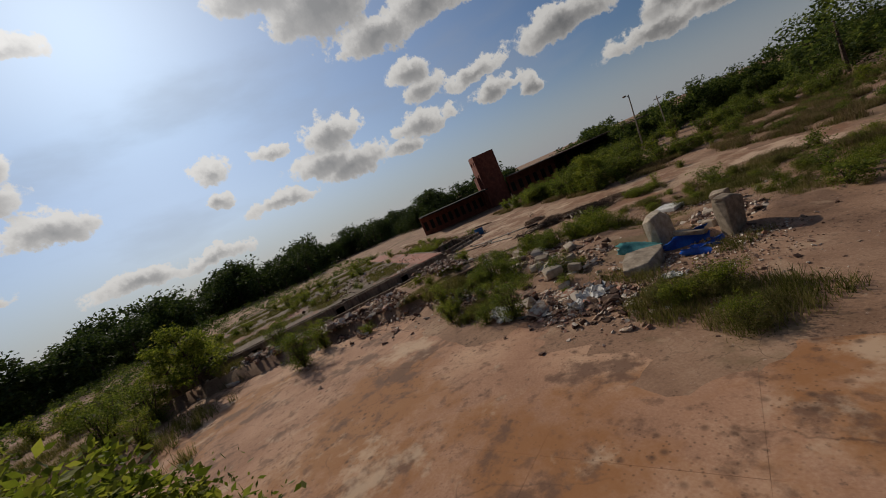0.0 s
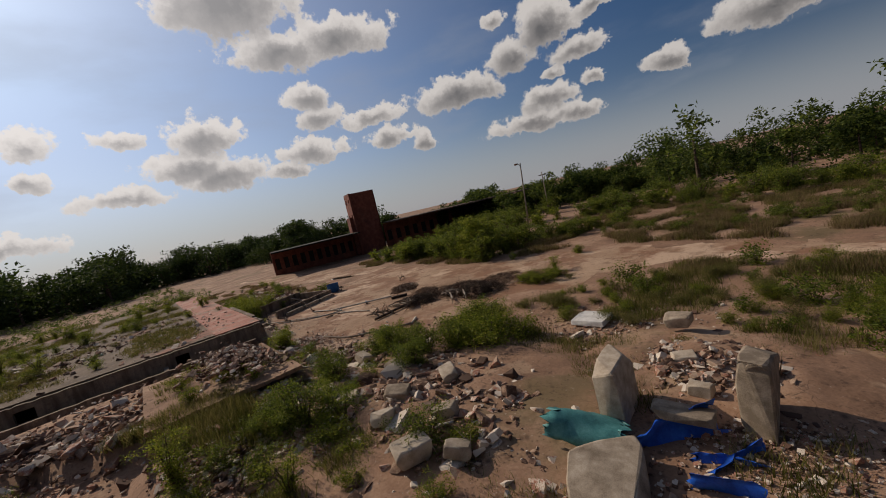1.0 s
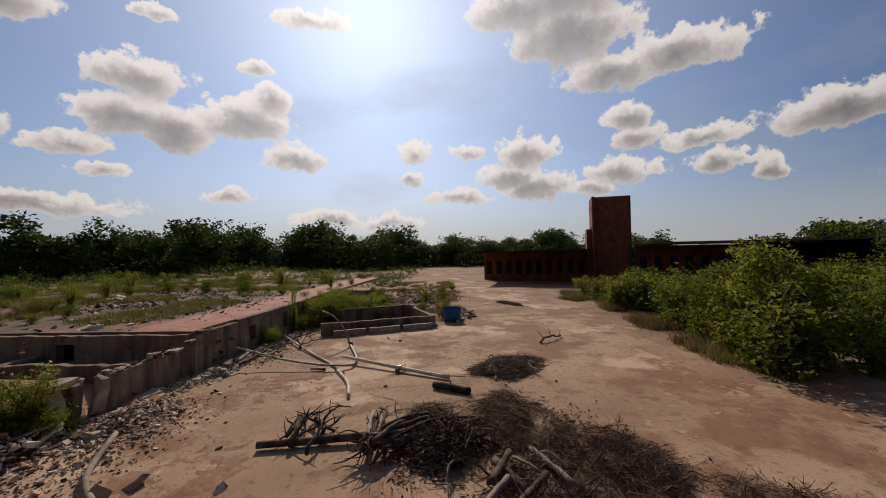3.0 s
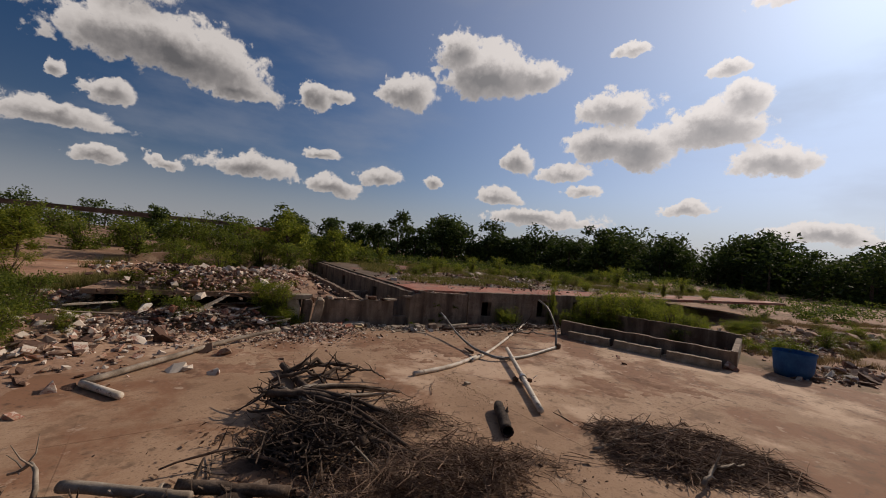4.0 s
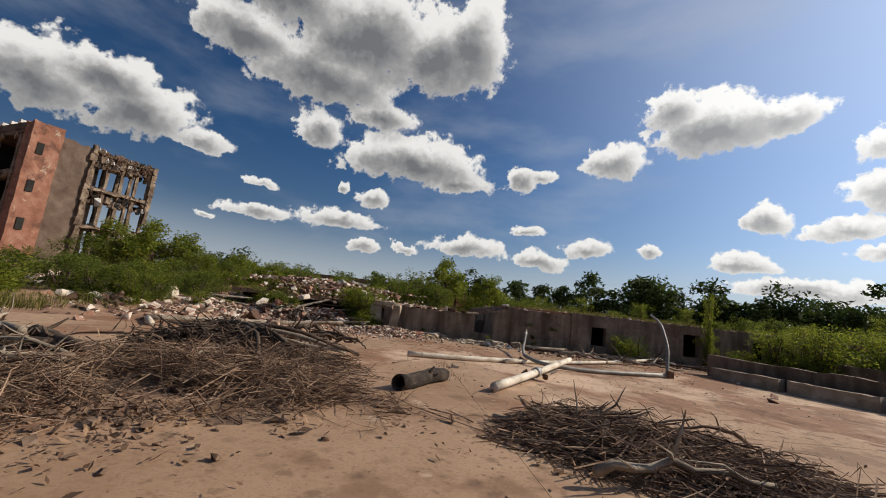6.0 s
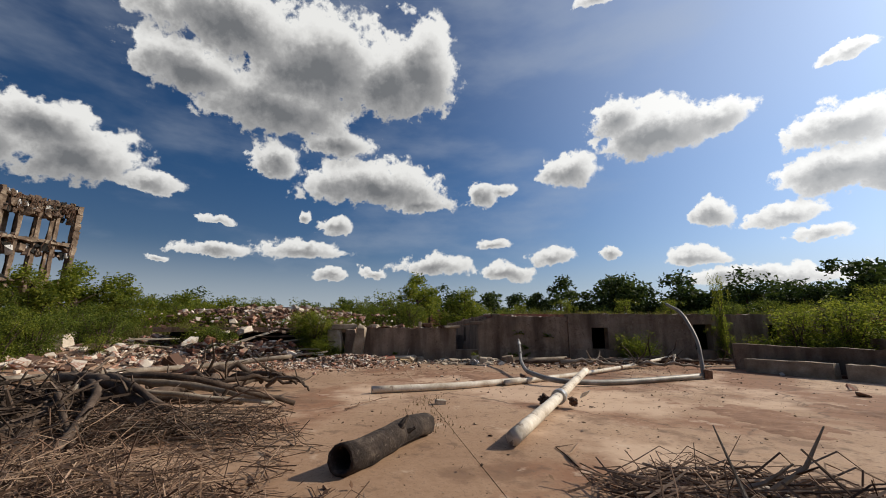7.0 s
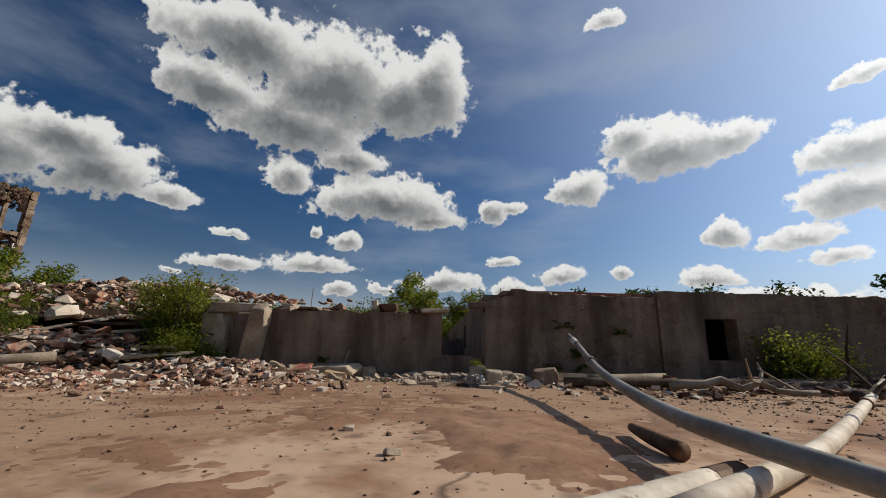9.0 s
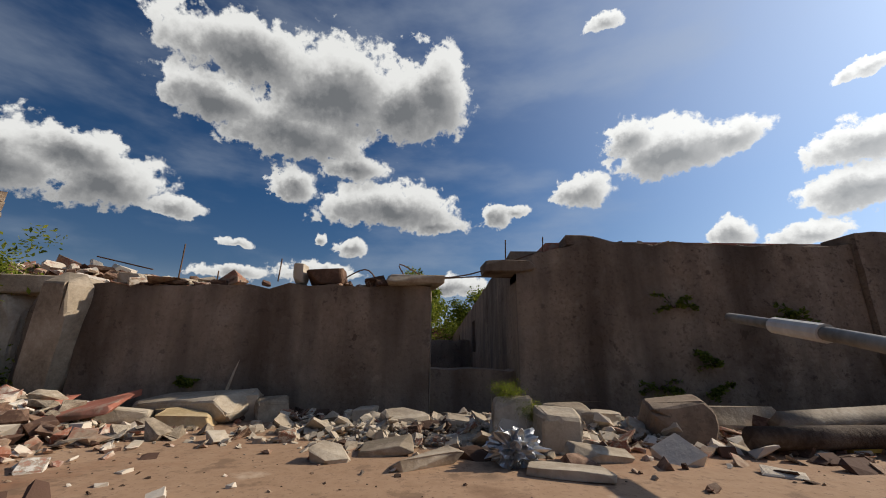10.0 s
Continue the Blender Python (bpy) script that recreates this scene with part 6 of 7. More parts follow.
    # walls added behind the bays; their near-black colour stands for the shade
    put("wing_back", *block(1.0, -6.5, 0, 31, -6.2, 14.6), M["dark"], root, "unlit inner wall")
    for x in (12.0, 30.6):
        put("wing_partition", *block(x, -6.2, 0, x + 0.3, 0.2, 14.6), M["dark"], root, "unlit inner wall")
    put("wing_parapet", *block(1.0, 0.4, 15.1, 31, 0.8, 15.9), M["plaster"], root)
    for x in np.arange(2.0, 30, 2.6):
        put("roof_cap", *block(x, 0.3, 15.9, x + 0.7, 0.9, 16.3), M["white"], root)
    for z in storeys[:-1]:
        for x in (6.0, 10.2, 14.4, 18.6):
            V, F = hull(rng, 12, 0.4)
            put("hanging_debris", V * np.array([1.6, 0.5, 0.8]), F, M["frame"], root, m=pose(x - 2.6, 0.5, z + 4.4, 10, 20, 0))
    from_bm("footing", rough_block(-1.6, -15.2, -2.5, 31, 1.0, 0.0, rng, 1.6, 0.3, 0.3), M["frame"], root, "pale crumbling footing wall")


ruin()


def brick_face(name, w, h, mat, parent, m, rows, cols, window=(0.5, 0.5), label=""):
    """A brick wall with window recesses, local x along, z up, y into the building."""
    holes = []
    for r in range(rows):
        for c in range(cols):
            cx, cz = w * (c + 0.5) / cols, h * (r + 0.5) / rows
            ww, wh = w / cols * window[0], h / rows * window[1]
            holes.append((cx - ww / 2, cx + ww / 2, cz - wh / 2, cz + wh / 2))
    V, F = wall_mesh(w, h, 0.5, np.random.default_rng(len(name)), 0.03, holes, cell=3.0)
    ob = put(name, V, F, mat, parent, label, m=m)
    for a, b, c, d in holes:
        put("window", *block(a, 0.30, c, b, 0.36, d), M["dark"], ob, "dark boarded window")
    return ob


def tower_building():
    a = 82.0
    root = base("brick_mill", pose(61.4, -41.8, 0.0, 0, 0, a - 6.1) @ Matrix.Diagonal((0.841, 0.841, 0.94, 1)), "dark red brick mill with a tall square tower", "building")
    # local x runs north along the front, local y runs east (away)
    rng = np.random.default_rng(8)
    V, F = wall_mesh(7.6, 17.2, 0.5, rng, 0.02, cell=2.0)
    put("tower_front", V, F, M["brick"], root, m=pose(0.0, 0.0, -0.4, 0, 0, 180) @ pose(-7.6, -0.5, 0))
    tw = brick_face("tower_side", 7.6, 17.2, M["brick"], root, pose(7.6, 0.0, -0.4, 0, 0, 90) @ pose(0, -0.5, 0) @ pose(0, 0, 0), 4, 2, (0.35, 0.3))
    put("tower_side_south", *block(0.0, 0.5, -0.4, 0.5, 6.4, 16.8), M["brick"], root)
    put("tower_back", *block(0.0, 5.9, -0.4, 7.6, 6.4, 16.8), M["brick"], root)
    put("tower_roof", *block(0.3, 0.3, 16.0, 7.3, 6.1, 16.3), M["dark"], root)
    put("tower_coping", *block(-0.15, -0.15, 16.8, 7.75, 0.5, 17.05), M["brick_light"], root)
    put("stair_block", *block(7.6, 1.5, -0.4, 9.2, 6.0, 10.4), M["brick"], root, "lower brick stair block")
    # long low wing to the north with pilasters
    brick_face("wing_front", 24.0, 6.4, M["brick"], root, pose(9.2, 3.0, -0.4), 1, 10, (0.55, 0.45), "low brick wing")
    for k in range(11):
        put("pilaster", *block(9.0 + k * 2.4, 2.8, -0.4, 9.4 + k * 2.4, 3.0, 6.2), M["brick_light"], root)
    put("wing_roof", *block(9.2, 3.0, 6.0, 33.2, 16.0, 6.3), M["dark"], root)
    put("loading_canopy", *block(7.7, 0.6, 3.0, 33.2, 2.6, 3.25), M["white"], root, "pale thin canopy edge")
    put("loading_wall", *block(7.7, 2.6, -0.4, 33.2, 2.9, 3.0), M["dark"], root)
    # long wing to the south
    brick_face("south_wing", 48.0, 7.2, M["brick"], root, pose(-49.0, 4.5, -0.4), 1, 16, (0.5, 0.4), "long brick wing")
    put("south_roof", *block(-49.0, 4.3, 6.9, -1.0, 20.0, 7.2), M["plaster"], root)


tower_building()


def house(x, y, z, turn, w, d, h, label):
    root = base("white_house", pose(x, y, z, 0, 0, turn), label, "house")
    V, F = block(-w / 2, -d / 2, 0, w / 2, d / 2, h)
    put("wall", V, F, M["plaster"], root)
    V = [(-w / 2 - 0.4, -d / 2 - 0.4, h), (w / 2 + 0.4, -d / 2 - 0.4, h), (w / 2 + 0.4, d / 2 + 0.4, h), (-w / 2 - 0.4, d / 2 + 0.4, h), (-w / 2 - 0.4, 0, h + d * 0.32), (w / 2 + 0.4, 0, h + d * 0.32)]
    put("roof", V, [(0, 1, 5, 4), (2, 3, 4, 5), (0, 4, 3), (1, 2, 5), (0, 3, 2, 1)], M["roof"], root, "bright white metal roof")
    for k in (-0.25, 0.25):
        put("window", *block(k * w - 0.6, -d / 2 - 0.05, 0.9, k * w + 0.6, -d / 2 + 0.03, 2.1), M["dark"], root)


house(216, 3, -0.6, 84, 13, 9, 2.6, "far white-roofed low house under trees")
house(118, 146, 0.6, 40, 10, 7, 2.4, "white-roofed low shed under trees")
house(150, 118, 0.3, 52, 7, 6, 2.4, "white-roofed low shed under trees")

# red brick remains and a long dark roof far behind the rubble
root = base("far_brick_shed", pose(-4, 120, 1.0, 0, 0, 3), "far low red brick shed with dark long roof", "building")
put("wall", *block(-4, 0, 0, 9, 8, 6.5), M["brick_light"], root)
put("roof", *block(-60, 6, 6.2, -2, 12, 7.4), M["plaster"], root, "long dark flat roof")


# ---------------------------------------------------------------- utility poles
def utility_pole(x, y, h, lamp, label, lean=(0, 0)):
    root = base("utility_pole", pose(x, y, hgt(x, y) - 0.2, lean[0], lean[1], 0), label, "utility pole")
    V, F = tube([(0, 0, 0), (0, 0, h * 0.5), (0, 0, h)], [0.17, 0.14, 0.11], 10)
    put("shaft", V, F, M["driftwood"], root, smooth=True)
    if lamp:
        V, F = tube([(0, 0, h - 0.5), (0.4, 0.1, h - 0.1), (0.7, 0.2, h - 0.12)], [0.05, 0.05, 0.05], 6)
        put("lamp_arm", V, F, M["rust"], root)
        V, F = hull(np.random.default_rng(3), 20, 0.2)
        put("lamp_head", V * np.array([0.7, 0.45, 0.32]), F, M["rust"], root, m=pose(0.8, 0.2, h - 0.1))
    else:
        put("crossarm", *block(-1.0, -0.07, h - 0.8, 1.0, 0.07, h - 0.6), M["bark"], root)


utility_pole(13.4, -47.5, 12.6, True, "leaning wooden utility pole with a lamp head", (1.5, -3.0))
utility_pole(22.4, -66.8, 10.4, False, "distant wooden utility pole")
utility_pole(46.0, 120.0, 12.0, False, "distant wooden utility pole")
utility_pole(92.0, 112.0, 13.0, False, "distant wooden utility pole")
utility_pole(175.0, 20.0, 12.0, False, "distant wooden utility pole")


# ---------------------------------------------------------------- plants
def leaf_cloud(rng, centres, radii, count, size, squash=0.85):
    """Leaf quads strewn in clumps; returns vertices and faces."""
    k = rng.integers(0, len(centres), count)
    d = rng.normal(0, 1, (count, 3))
    d /= np.linalg.norm(d, axis=1)[:, None]
    r = rng.random(count) ** 0.45
    c = np.asarray(centres)[k] + d * (r * np.asarray(radii)[k])[:, None] * np.array([1, 1, squash])
    a = rng.normal(0, 1, (count, 3))
    a[:, 2] *= 0.6
    a /= np.linalg.norm(a, axis=1)[:, None]
    b = np.cross(a, rng.normal(0, 1, (count, 3)))
    b /= np.linalg.norm(b, axis=1)[:, None] + 1e-9
    s = size * rng.uniform(0.6, 1.4, count)
    a, b = a * s[:, None], b * (s * 0.5)[:, None]
    V = np.stack([c - a, c + b * 0.9 - a * 0.1, c + a, c - b * 0.9 - a * 0.1], 1).reshape(-1, 3)
    F = np.arange(count * 4).reshape(-1, 4)
    return V, F


def bush_proto(name, height, width, leaves, leaf, mat, label, category, seed, stems=7, droop=0.0):
    rng = np.random.default_rng(seed)
    root = base(name, Matrix(), label, category)
    parts, centres, radii = [], [], []
    for _ in range(stems):
        a, lean = rng.uniform(0, 6.28), rng.uniform(0.1, 0.5) * width
        top = np.array([math.cos(a) * lean, math.sin(a) * lean, height * rng.uniform(0.55, 0.92)])
        mid = top * np.array([0.4, 0.4, 0.55]) + rng.normal(0, 0.04 * width, 3)
        parts.append(tube([(0, 0, -0.1), mid, top], [0.016 * height, 0.011 * height, 0.004 * height], 5))
        for s in np.linspace(0.12, 1.0, 6):
            p = mid * (1 - s) + top * s if s > 0.5 else mid * (s * 2)
            centres.append(p + rng.normal(0, 0.17 * width, 3) * np.array([1, 1, 0.4]))
            radii.append(width * rng.uniform(0.13, 0.26))
    V, F = join(parts)
    tagged(put("stem", V, F, M["bark"], root), kind="stuff")
    centres = np.array(centres)
    centres[:, 2] = np.maximum(centres[:, 2], 0.12 * height)
    V, F = leaf_cloud(rng, centres, radii, leaves, leaf)
    V[:, 2] = np.maximum(V[:, 2], 0.02)
    tagged(put("foliage", V, F, M[mat], root), kind="stuff")
    root.location = (0, 0, -60)
    return root


def tree_proto(name, height, width, leaves, leaf, mat, label, seed, trunk=0.45):
    rng = np.random.default_rng(seed)
    root = base(name, Matrix(), label, "tree")
    H = height
    parts = [tube([(0, 0, -0.3), (rng.normal(0, 0.02 * H), rng.normal(0, 0.02 * H), H * 0.35), (rng.normal(0, 0.03 * H), rng.normal(0, 0.03 * H), H * 0.8)], [0.028 * H, 0.021 * H, 0.006 * H], 8)]
    centres, radii = [], []
    for k in range(11):
        a, z = k * 2.4 + rng.uniform(-0.4, 0.4), H * (trunk * 0.75 + 0.5 * rng.random())
        reach = width * 0.5 * rng.uniform(0.55, 1.0) * (1.15 - 0.6 * (z / H))
        end = np.array([math.cos(a) * reach, math.sin(a) * reach, z + H * rng.uniform(0.08, 0.2)])
        start = np.array([0, 0, z * 0.85])
        mid = (start + end) / 2 + rng.normal(0, 0.02 * H, 3)
        parts.append(tube([start, mid, end], [0.010 * H, 0.007 * H, 0.002 * H], 5))
        for s in (0.55, 0.8, 1.0):
            centres.append(start * (1 - s) + end * s + rng.normal(0, 0.035 * H, 3))
            radii.append(width * rng.uniform(0.10, 0.20))
    for _ in range(6):
        centres.append(np.array([rng.normal(0, 0.12 * width), rng.normal(0, 0.12 * width), H * rng.uniform(0.75, 0.95)]))
        radii.append(width * rng.uniform(0.12, 0.2))
    V, F = join(parts)
    put("trunk", V, F, M["bark"], root)
    V, F = leaf_cloud(rng, centres, radii, leaves, leaf)
    tagged(put("crown", V, F, M[mat], root), kind="stuff")
    root.location = (0, 0, -60)
    return root


PROTO = {
    "b1": bush_proto("weed_bush", 1.4, 1.9, 3600, 0.042, "leaf_bright", "dense yellow-green leafy weed bush on bare ground", "bush", 1, 13),
    "b2": bush_proto("weed_bush", 2.0, 2.2, 4200, 0.05, "leaf", "dense olive green leafy weed bush on bare ground", "bush", 2, 13),
    "b3": bush_proto("weed_clump", 0.9, 1.8, 3000, 0.036, "grass", "low olive clump of dry weeds on dirt", "bush", 3, 14),
    "s1": bush_proto("sapling", 3.2, 2.2, 4200, 0.06, "leaf_bright", "bright green sapling thicket with thin stems", "bush", 4, 11),
    "s2": bush_proto("sapling", 4.2, 3.4, 5200, 0.085, "leaf", "full green sapling thicket with thin stems", "bush", 5, 13),
    "t1": tree_proto("young_tree", 6.0, 4.8, 5200, 0.12, "leaf_bright", "bright green young tree with a loose crown", 6, 0.15),
}
PROTO.update({
    "f1": bush_proto("sapling", 3.2, 2.6, 1300, 0.13, "leaf_bright", "bright green sapling thicket with thin stems", "bush", 14, 9),
    "f2": bush_proto("sapling", 4.2, 3.8, 1700, 0.15, "leaf", "full green sapling thicket with thin stems", "bush", 15, 11),
    "f3": tree_proto("young_tree", 6.0, 4.8, 1900, 0.19, "leaf_bright", "bright green young tree with a loose crown", 16, 0.15),
    "f4": bush_proto("scrub_bush", 1.6, 2.6, 900, 0.10, "leaf", "dense olive green leafy weed bush on bare ground", "bush", 17, 9),
})
rp = np.random.default_rng(5)


def plant(kind, x, y, s=1.0, z=None, sz=None):
    z = (max(hgt(x, y), 0.0) if inside(x, y, YARD) else hgt(x, y)) if z is None else z
    m = pose(x, y, z, 0, 0, rp.uniform(0, 360)) @ Matrix.Diagonal((s, s, sz or s, 1))
    return copy_thing(PROTO[kind], m)


# by the wall
for k, x, y, s in [("b1", 7.05, 3.6, 0.84), ("b1", 7.4, 3.5, 0.6), ("b1", -5.6, 4.7, 0.72), ("b1", -5.2, 4.4, 0.45), ("b1", 11.6, 3.4, 0.4), ("b1", 12.8, 3.0, 0.5), ("b2", 14.0, 2.4, 0.6), ("s1", 14.5, 3.4, 0.7), ("b2", 16.0, 4.0, 0.9), ("s1", -6.0, 5.2, 0.55), ("b1", -5.7, 4.5, 0.8), ("b3", 10.0, 0.8, 0.5), ("b3", 11.2, -2.2, 0.35)]:
    plant(k, x, y, s)
for x, y, k in [(-5.9, 4.6, 0.56), (-6.7, 5.0, 0.52), (-6.3, 4.8, 0.46)]:
    plant("s1", x, y, k, 0.35)
    plant("b1", x + 0.3, y - 0.4, k * 0.75, 0.3)
for x, y, k in [(-7.6, 9.0, 0.5), (-9.4, 8.2, 0.55), (-10.6, 9.4, 0.6), (-12.2, 8.0, 0.55), (-6.4, 10.4, 0.5), (-8.6, 11.2, 0.6), (-11.6, 11.0, 0.6)]:
    plant("b1", x, y, k, 1.32)
plant("s1", 10.9, 3.75, 0.24, sz=1.12)
plant("s1", 10.8, 3.8, 0.3, sz=0.5)
# behind the walls
for k, x, y, s in [("t1", -2.6, 34, 1.15), ("t1", -1.2, 36.5, 1.0), ("t1", 2.9, 34, 1.02), ("s2", 4.2, 35, 1.0), ("s2", -3.0, 26, 0.7), ("b1", 11.6, 5.6, 0.6), ("s1", -8.8, 22, 0.9), ("s2", -12, 24, 0.8), ("s2", 7.5, 37, 0.9)]:
    plant(k, x, y, s)
for _ in range(26):
    plant(("b1", "s1", "b1", "b2")[int(rp.integers(0, 4))], rp.uniform(13, 30), rp.uniform(-0.5, 4.0), rp.uniform(0.35, 0.7))
for _ in range(26):
    x, y = rp.uniform(17, 46), rp.uniform(4, 26)
    plant(("b1", "b2", "s1", "b3")[int(rp.integers(0, 4))], x, y, rp.uniform(0.35, 0.75), 1.94 if y > 4.5 else None)
for _ in range(16):
    plant(("b3", "b1")[int(rp.integers(0, 2))], rp.uniform(3, 30), rp.uniform(14, 37), rp.uniform(0.4, 0.8), 1.94)
for _ in range(60):
    x, y = rp.uniform(-62, 20), rp.uniform(42, 75)
    plant(("f1", "f2", "f4", "f2")[int(rp.integers(0, 4))], x, y, rp.uniform(0.8, 1.3))
# thicket below the ruin
for _ in range(88):
    a = rp.random()
    x, y = west(-13 - 30 * a + rp.normal(0, 2.4), -1 + 26 * a + rp.normal(0, 3.0))
    if inside(x, y, WEST) or inside(x, y, YARD):
        continue
    plant(("s1", "b2", "s2", "b1")[int(rp.integers(0, 4))], x, y, rp.uniform(0.35, 0.72) * (0.7 if a < 0.3 else 1.0))
for k, x, y, s in [("t1", -36.5, 28.3, 1.35), ("t1", -38.5, 26.0, 1.2), ("t1", -35.0, 30.5, 1.2), ("t1", -34.0, 32.5, 1.05), ("s2", -40.0, 24.5, 1.2), ("s2", -37.5, 25.5, 1.2), ("t1", -31.0, 35.5, 0.95), ("s2", -33.0, 30.0, 1.1), ("t1", -27.0, 38.5, 0.9), ("s2", -29.5, 34.0, 1.0)]:
    plant(k, x, y, s, 0.0)
for k, x, y, s in [("s1", 13.2, 2.8, 0.72), ("s1", 14.6, 2.2, 0.8), ("s1", 15.8, 3.0, 0.85), ("s1", 17.2, 2.2, 0.8), ("s1", 18.6, 3.0, 0.85), ("b1", 16.4, 1.4, 1.1), ("b1", 19.8, 2.0, 1.0), ("s1", 21.0, 3.0, 0.75), ("b1", 12.3, 3.2, 0.8)]:
    plant(k, x, y, s)
# south side: thicket belt, yard weeds, rubble-field weeds
for _ in range(95):
    a = rp.random()
    x = -16 + 56 * a + rp.normal(0, 1.0)
    edge = -33 + 10 * smoothstep(-9, 3, x) + 1.5 * smoothstep(10, 40, x)
    y = edge - 1.0 - abs(rp.normal(0, 6.0))
    kind, (x, y), s = ("f2", "f1", "f4", "f2", "f1")[int(rp.integers(0, 5))], west(x, y), rp.uniform(0.55, 0.95)
    if x > -1 or y < -60:
        plant(kind, x, y, s)
    elif x > -9 and y < -33:
        plant("f2" if s > 0.7 else "f1", x, y, s * 0.7)
    elif y < -36:
        plant("f4", x, y, s * 0.6)
for _ in range(60):
    x, y = west(rp.uniform(-60, 60), rp.uniform(-75, -40))
    plant(("f2", "f2", "f1")[int(rp.integers(0, 3))] if x > 2 or y < -58 else "f4", x, y, rp.uniform(0.8, 1.3) * (1.0 if x > 2 or y < -58 else 0.5))
for _ in range(110):
    x, y = west(rp.uniform(-62, -12), -38 - abs(rp.normal(0, 9)))
    plant(("f4", "b3", "f4", "f4")[int(rp.integers(0, 4))], x, y, rp.uniform(0.3, 0.7))
for _ in range(70):
    x, y = west(rp.uniform(-44, -18), rp.uniform(-25, -11))
    if not inside(x, y, YARD):
        plant(("b3", "f4", "b3", "b1")[int(rp.integers(0, 4))], x, y, rp.uniform(0.4, 0.85))
for _ in range(95):
    plant(("f1", "f2", "f4", "f2")[int(rp.integers(0, 4))], rp.uniform(-48, 6), -52 - abs(rp.normal(0, 9)), rp.uniform(0.5, 0.85))
for _ in range(26):
    x = rp.uniform(-9, 2)
    plant(("f1", "f2", "f4", "f4")[int(rp.integers(0, 4))], x, -31.5 + 0.75 * min(0.0, x + 1) - abs(rp.normal(0, 2.6)), rp.uniform(0.4, 0.72))
for k, x, y, s in [("t1", 0.9, -22.6, 0.95), ("t1", 3.7, -23.8, 1.0), ("s2", 6.3, -22.8, 1.1), ("s2", 1.4, -27.2, 0.9), ("s2", 0.2, -30.5, 0.8), ("b2", -4.6, -21.9, 0.42), ("b1", -12.0, -23.7, 0.5), ("b3", -11.6, -24.2, 0.6), ("s1", -12.2, -23.6, 0.3),
                   ("s1", -13.8, -17.0, 0.45), ("b1", -13.7, -13.4, 0.72), ("b1", -12.8, -13.6, 0.6), ("b1", -15.3, -14.2, 0.7), ("b1", -14.6, -13.4, 0.65), ("b1", -14.2, -15.4, 0.65), ("b1", -15.2, -15.6, 0.6), ("b3", -13.4, -14.6, 0.8),
                   ("b1", -19.3, -2.8, 1.4), ("b2", -18.3, -3.8, 1.15), ("b1", -20.3, -1.9, 1.45), ("b1", -17.6, -2.6, 1.35), ("b1", -20.8, -3.7, 1.05), ("b1", -18.8, -1.2, 1.2), ("b1", -16.6, -3.8, 1.1), ("b1", -16.3, -4.8, 0.9), ("b1", -17.4, -5.4, 0.9),
                   ("b2", -19.7, 6.5, 0.9), ("b1", -20.8, 7.7, 0.9), ("b1", -22.2, 7.0, 0.7), ("b2", -24.2, 5.3, 0.8), ("b1", -25.5, 4.8, 0.7), ("b1", -26.4, 6.8, 0.6), ("b2", -17.8, 8.4, 0.8),
                   ("b1", 14.5, 3.0, 1.0), ("b2", 16.5, 1.5, 0.9), ("b1", -5.1, 4.7, 0.6), ("s1", -12.5, 36, 1.0), ("s2", -8.0, 40, 1.1), ("s2", -5.0, 38, 1.0), ("b1", -12.0, 18.0, 0.7)]:
    plant(k, x, y, s)
for _ in range(34):
    x, y = west(rp.uniform(-36, -16), rp.uniform(-24, -8))
    if not inside(x, y, YARD):
        plant(("b3", "b1", "b1", "b3")[int(rp.integers(0, 4))], x, y, rp.uniform(0.4, 0.75))
for _ in range(13):
    plant(("b1", "b3", "b3")[int(rp.integers(0, 3))], -14.3 + rp.normal(0, 1.1), -14.6 + rp.normal(0, 0.8), rp.uniform(0.35, 0.6))
for _ in range(17):
    x, y = -35.4 + rp.normal(0, 1.8), 6.7 + rp.normal(0, 1.0)
    if not inside(x, y, WEST):
        plant(("b3", "b1", "b3")[int(rp.integers(0, 3))], x, y, rp.uniform(0.6, 1.0))
for x, y, z, k in [(0.5, 3.06, 0.26, 0.12), (0.62, 2.98, 0.16, 0.10), (2.05, 3.75, 0.05, 0.16)]:
    plant("b1", x, y, k, z)
for _ in range(16):
    a = rp.random()
    x, y = west(-37 + 20 * a + rp.normal(0, 2.0), 13 - 10 * a + rp.normal(0, 2.0))
    if not inside(x, y, WEST) and not inside(x, y, YARD):
        plant(("b1", "b3", "b1")[int(rp.integers(0, 3))], x, y, rp.uniform(0.3, 0.55))
for x, y, k in [(-16.0, 0.1, 0.4), (-17.6, 0.4, 0.5), (-18.5, -0.9, 0.5), (-16.5, 1.5, 0.42), (-18.9, 2.3, 0.5)]:
    plant("s2", x, y, k)
    plant("b1", x + 0.9, y - 0.7, k * 1.1)
for x, y, k in [(-14.3, 1.2, 0.5), (-14.7, 2.1, 0.5)]:
    plant("b2", x, y, k)
for x, y, k in [(-13.9, 0.0, 0.5), (-15.0, 1.4, 0.6)]:
    plant("s1", x, y, k)
for _ in range(34):
    x, y = rp.uniform(16, 60), rp.uniform(-8, 3.5)
    if not inside(x, y, YARD):
        plant(("b3", "b1", "b2")[int(rp.integers(0, 3))], x, y, rp.uniform(0.4, 0.8))
for _ in range(30):
    plant(("b3", "b1", "b2", "s1")[int(rp.integers(0, 4))], rp.uniform(6, 44), rp.uniform(11, 36), rp.uniform(0.35, 0.8), 1.94)
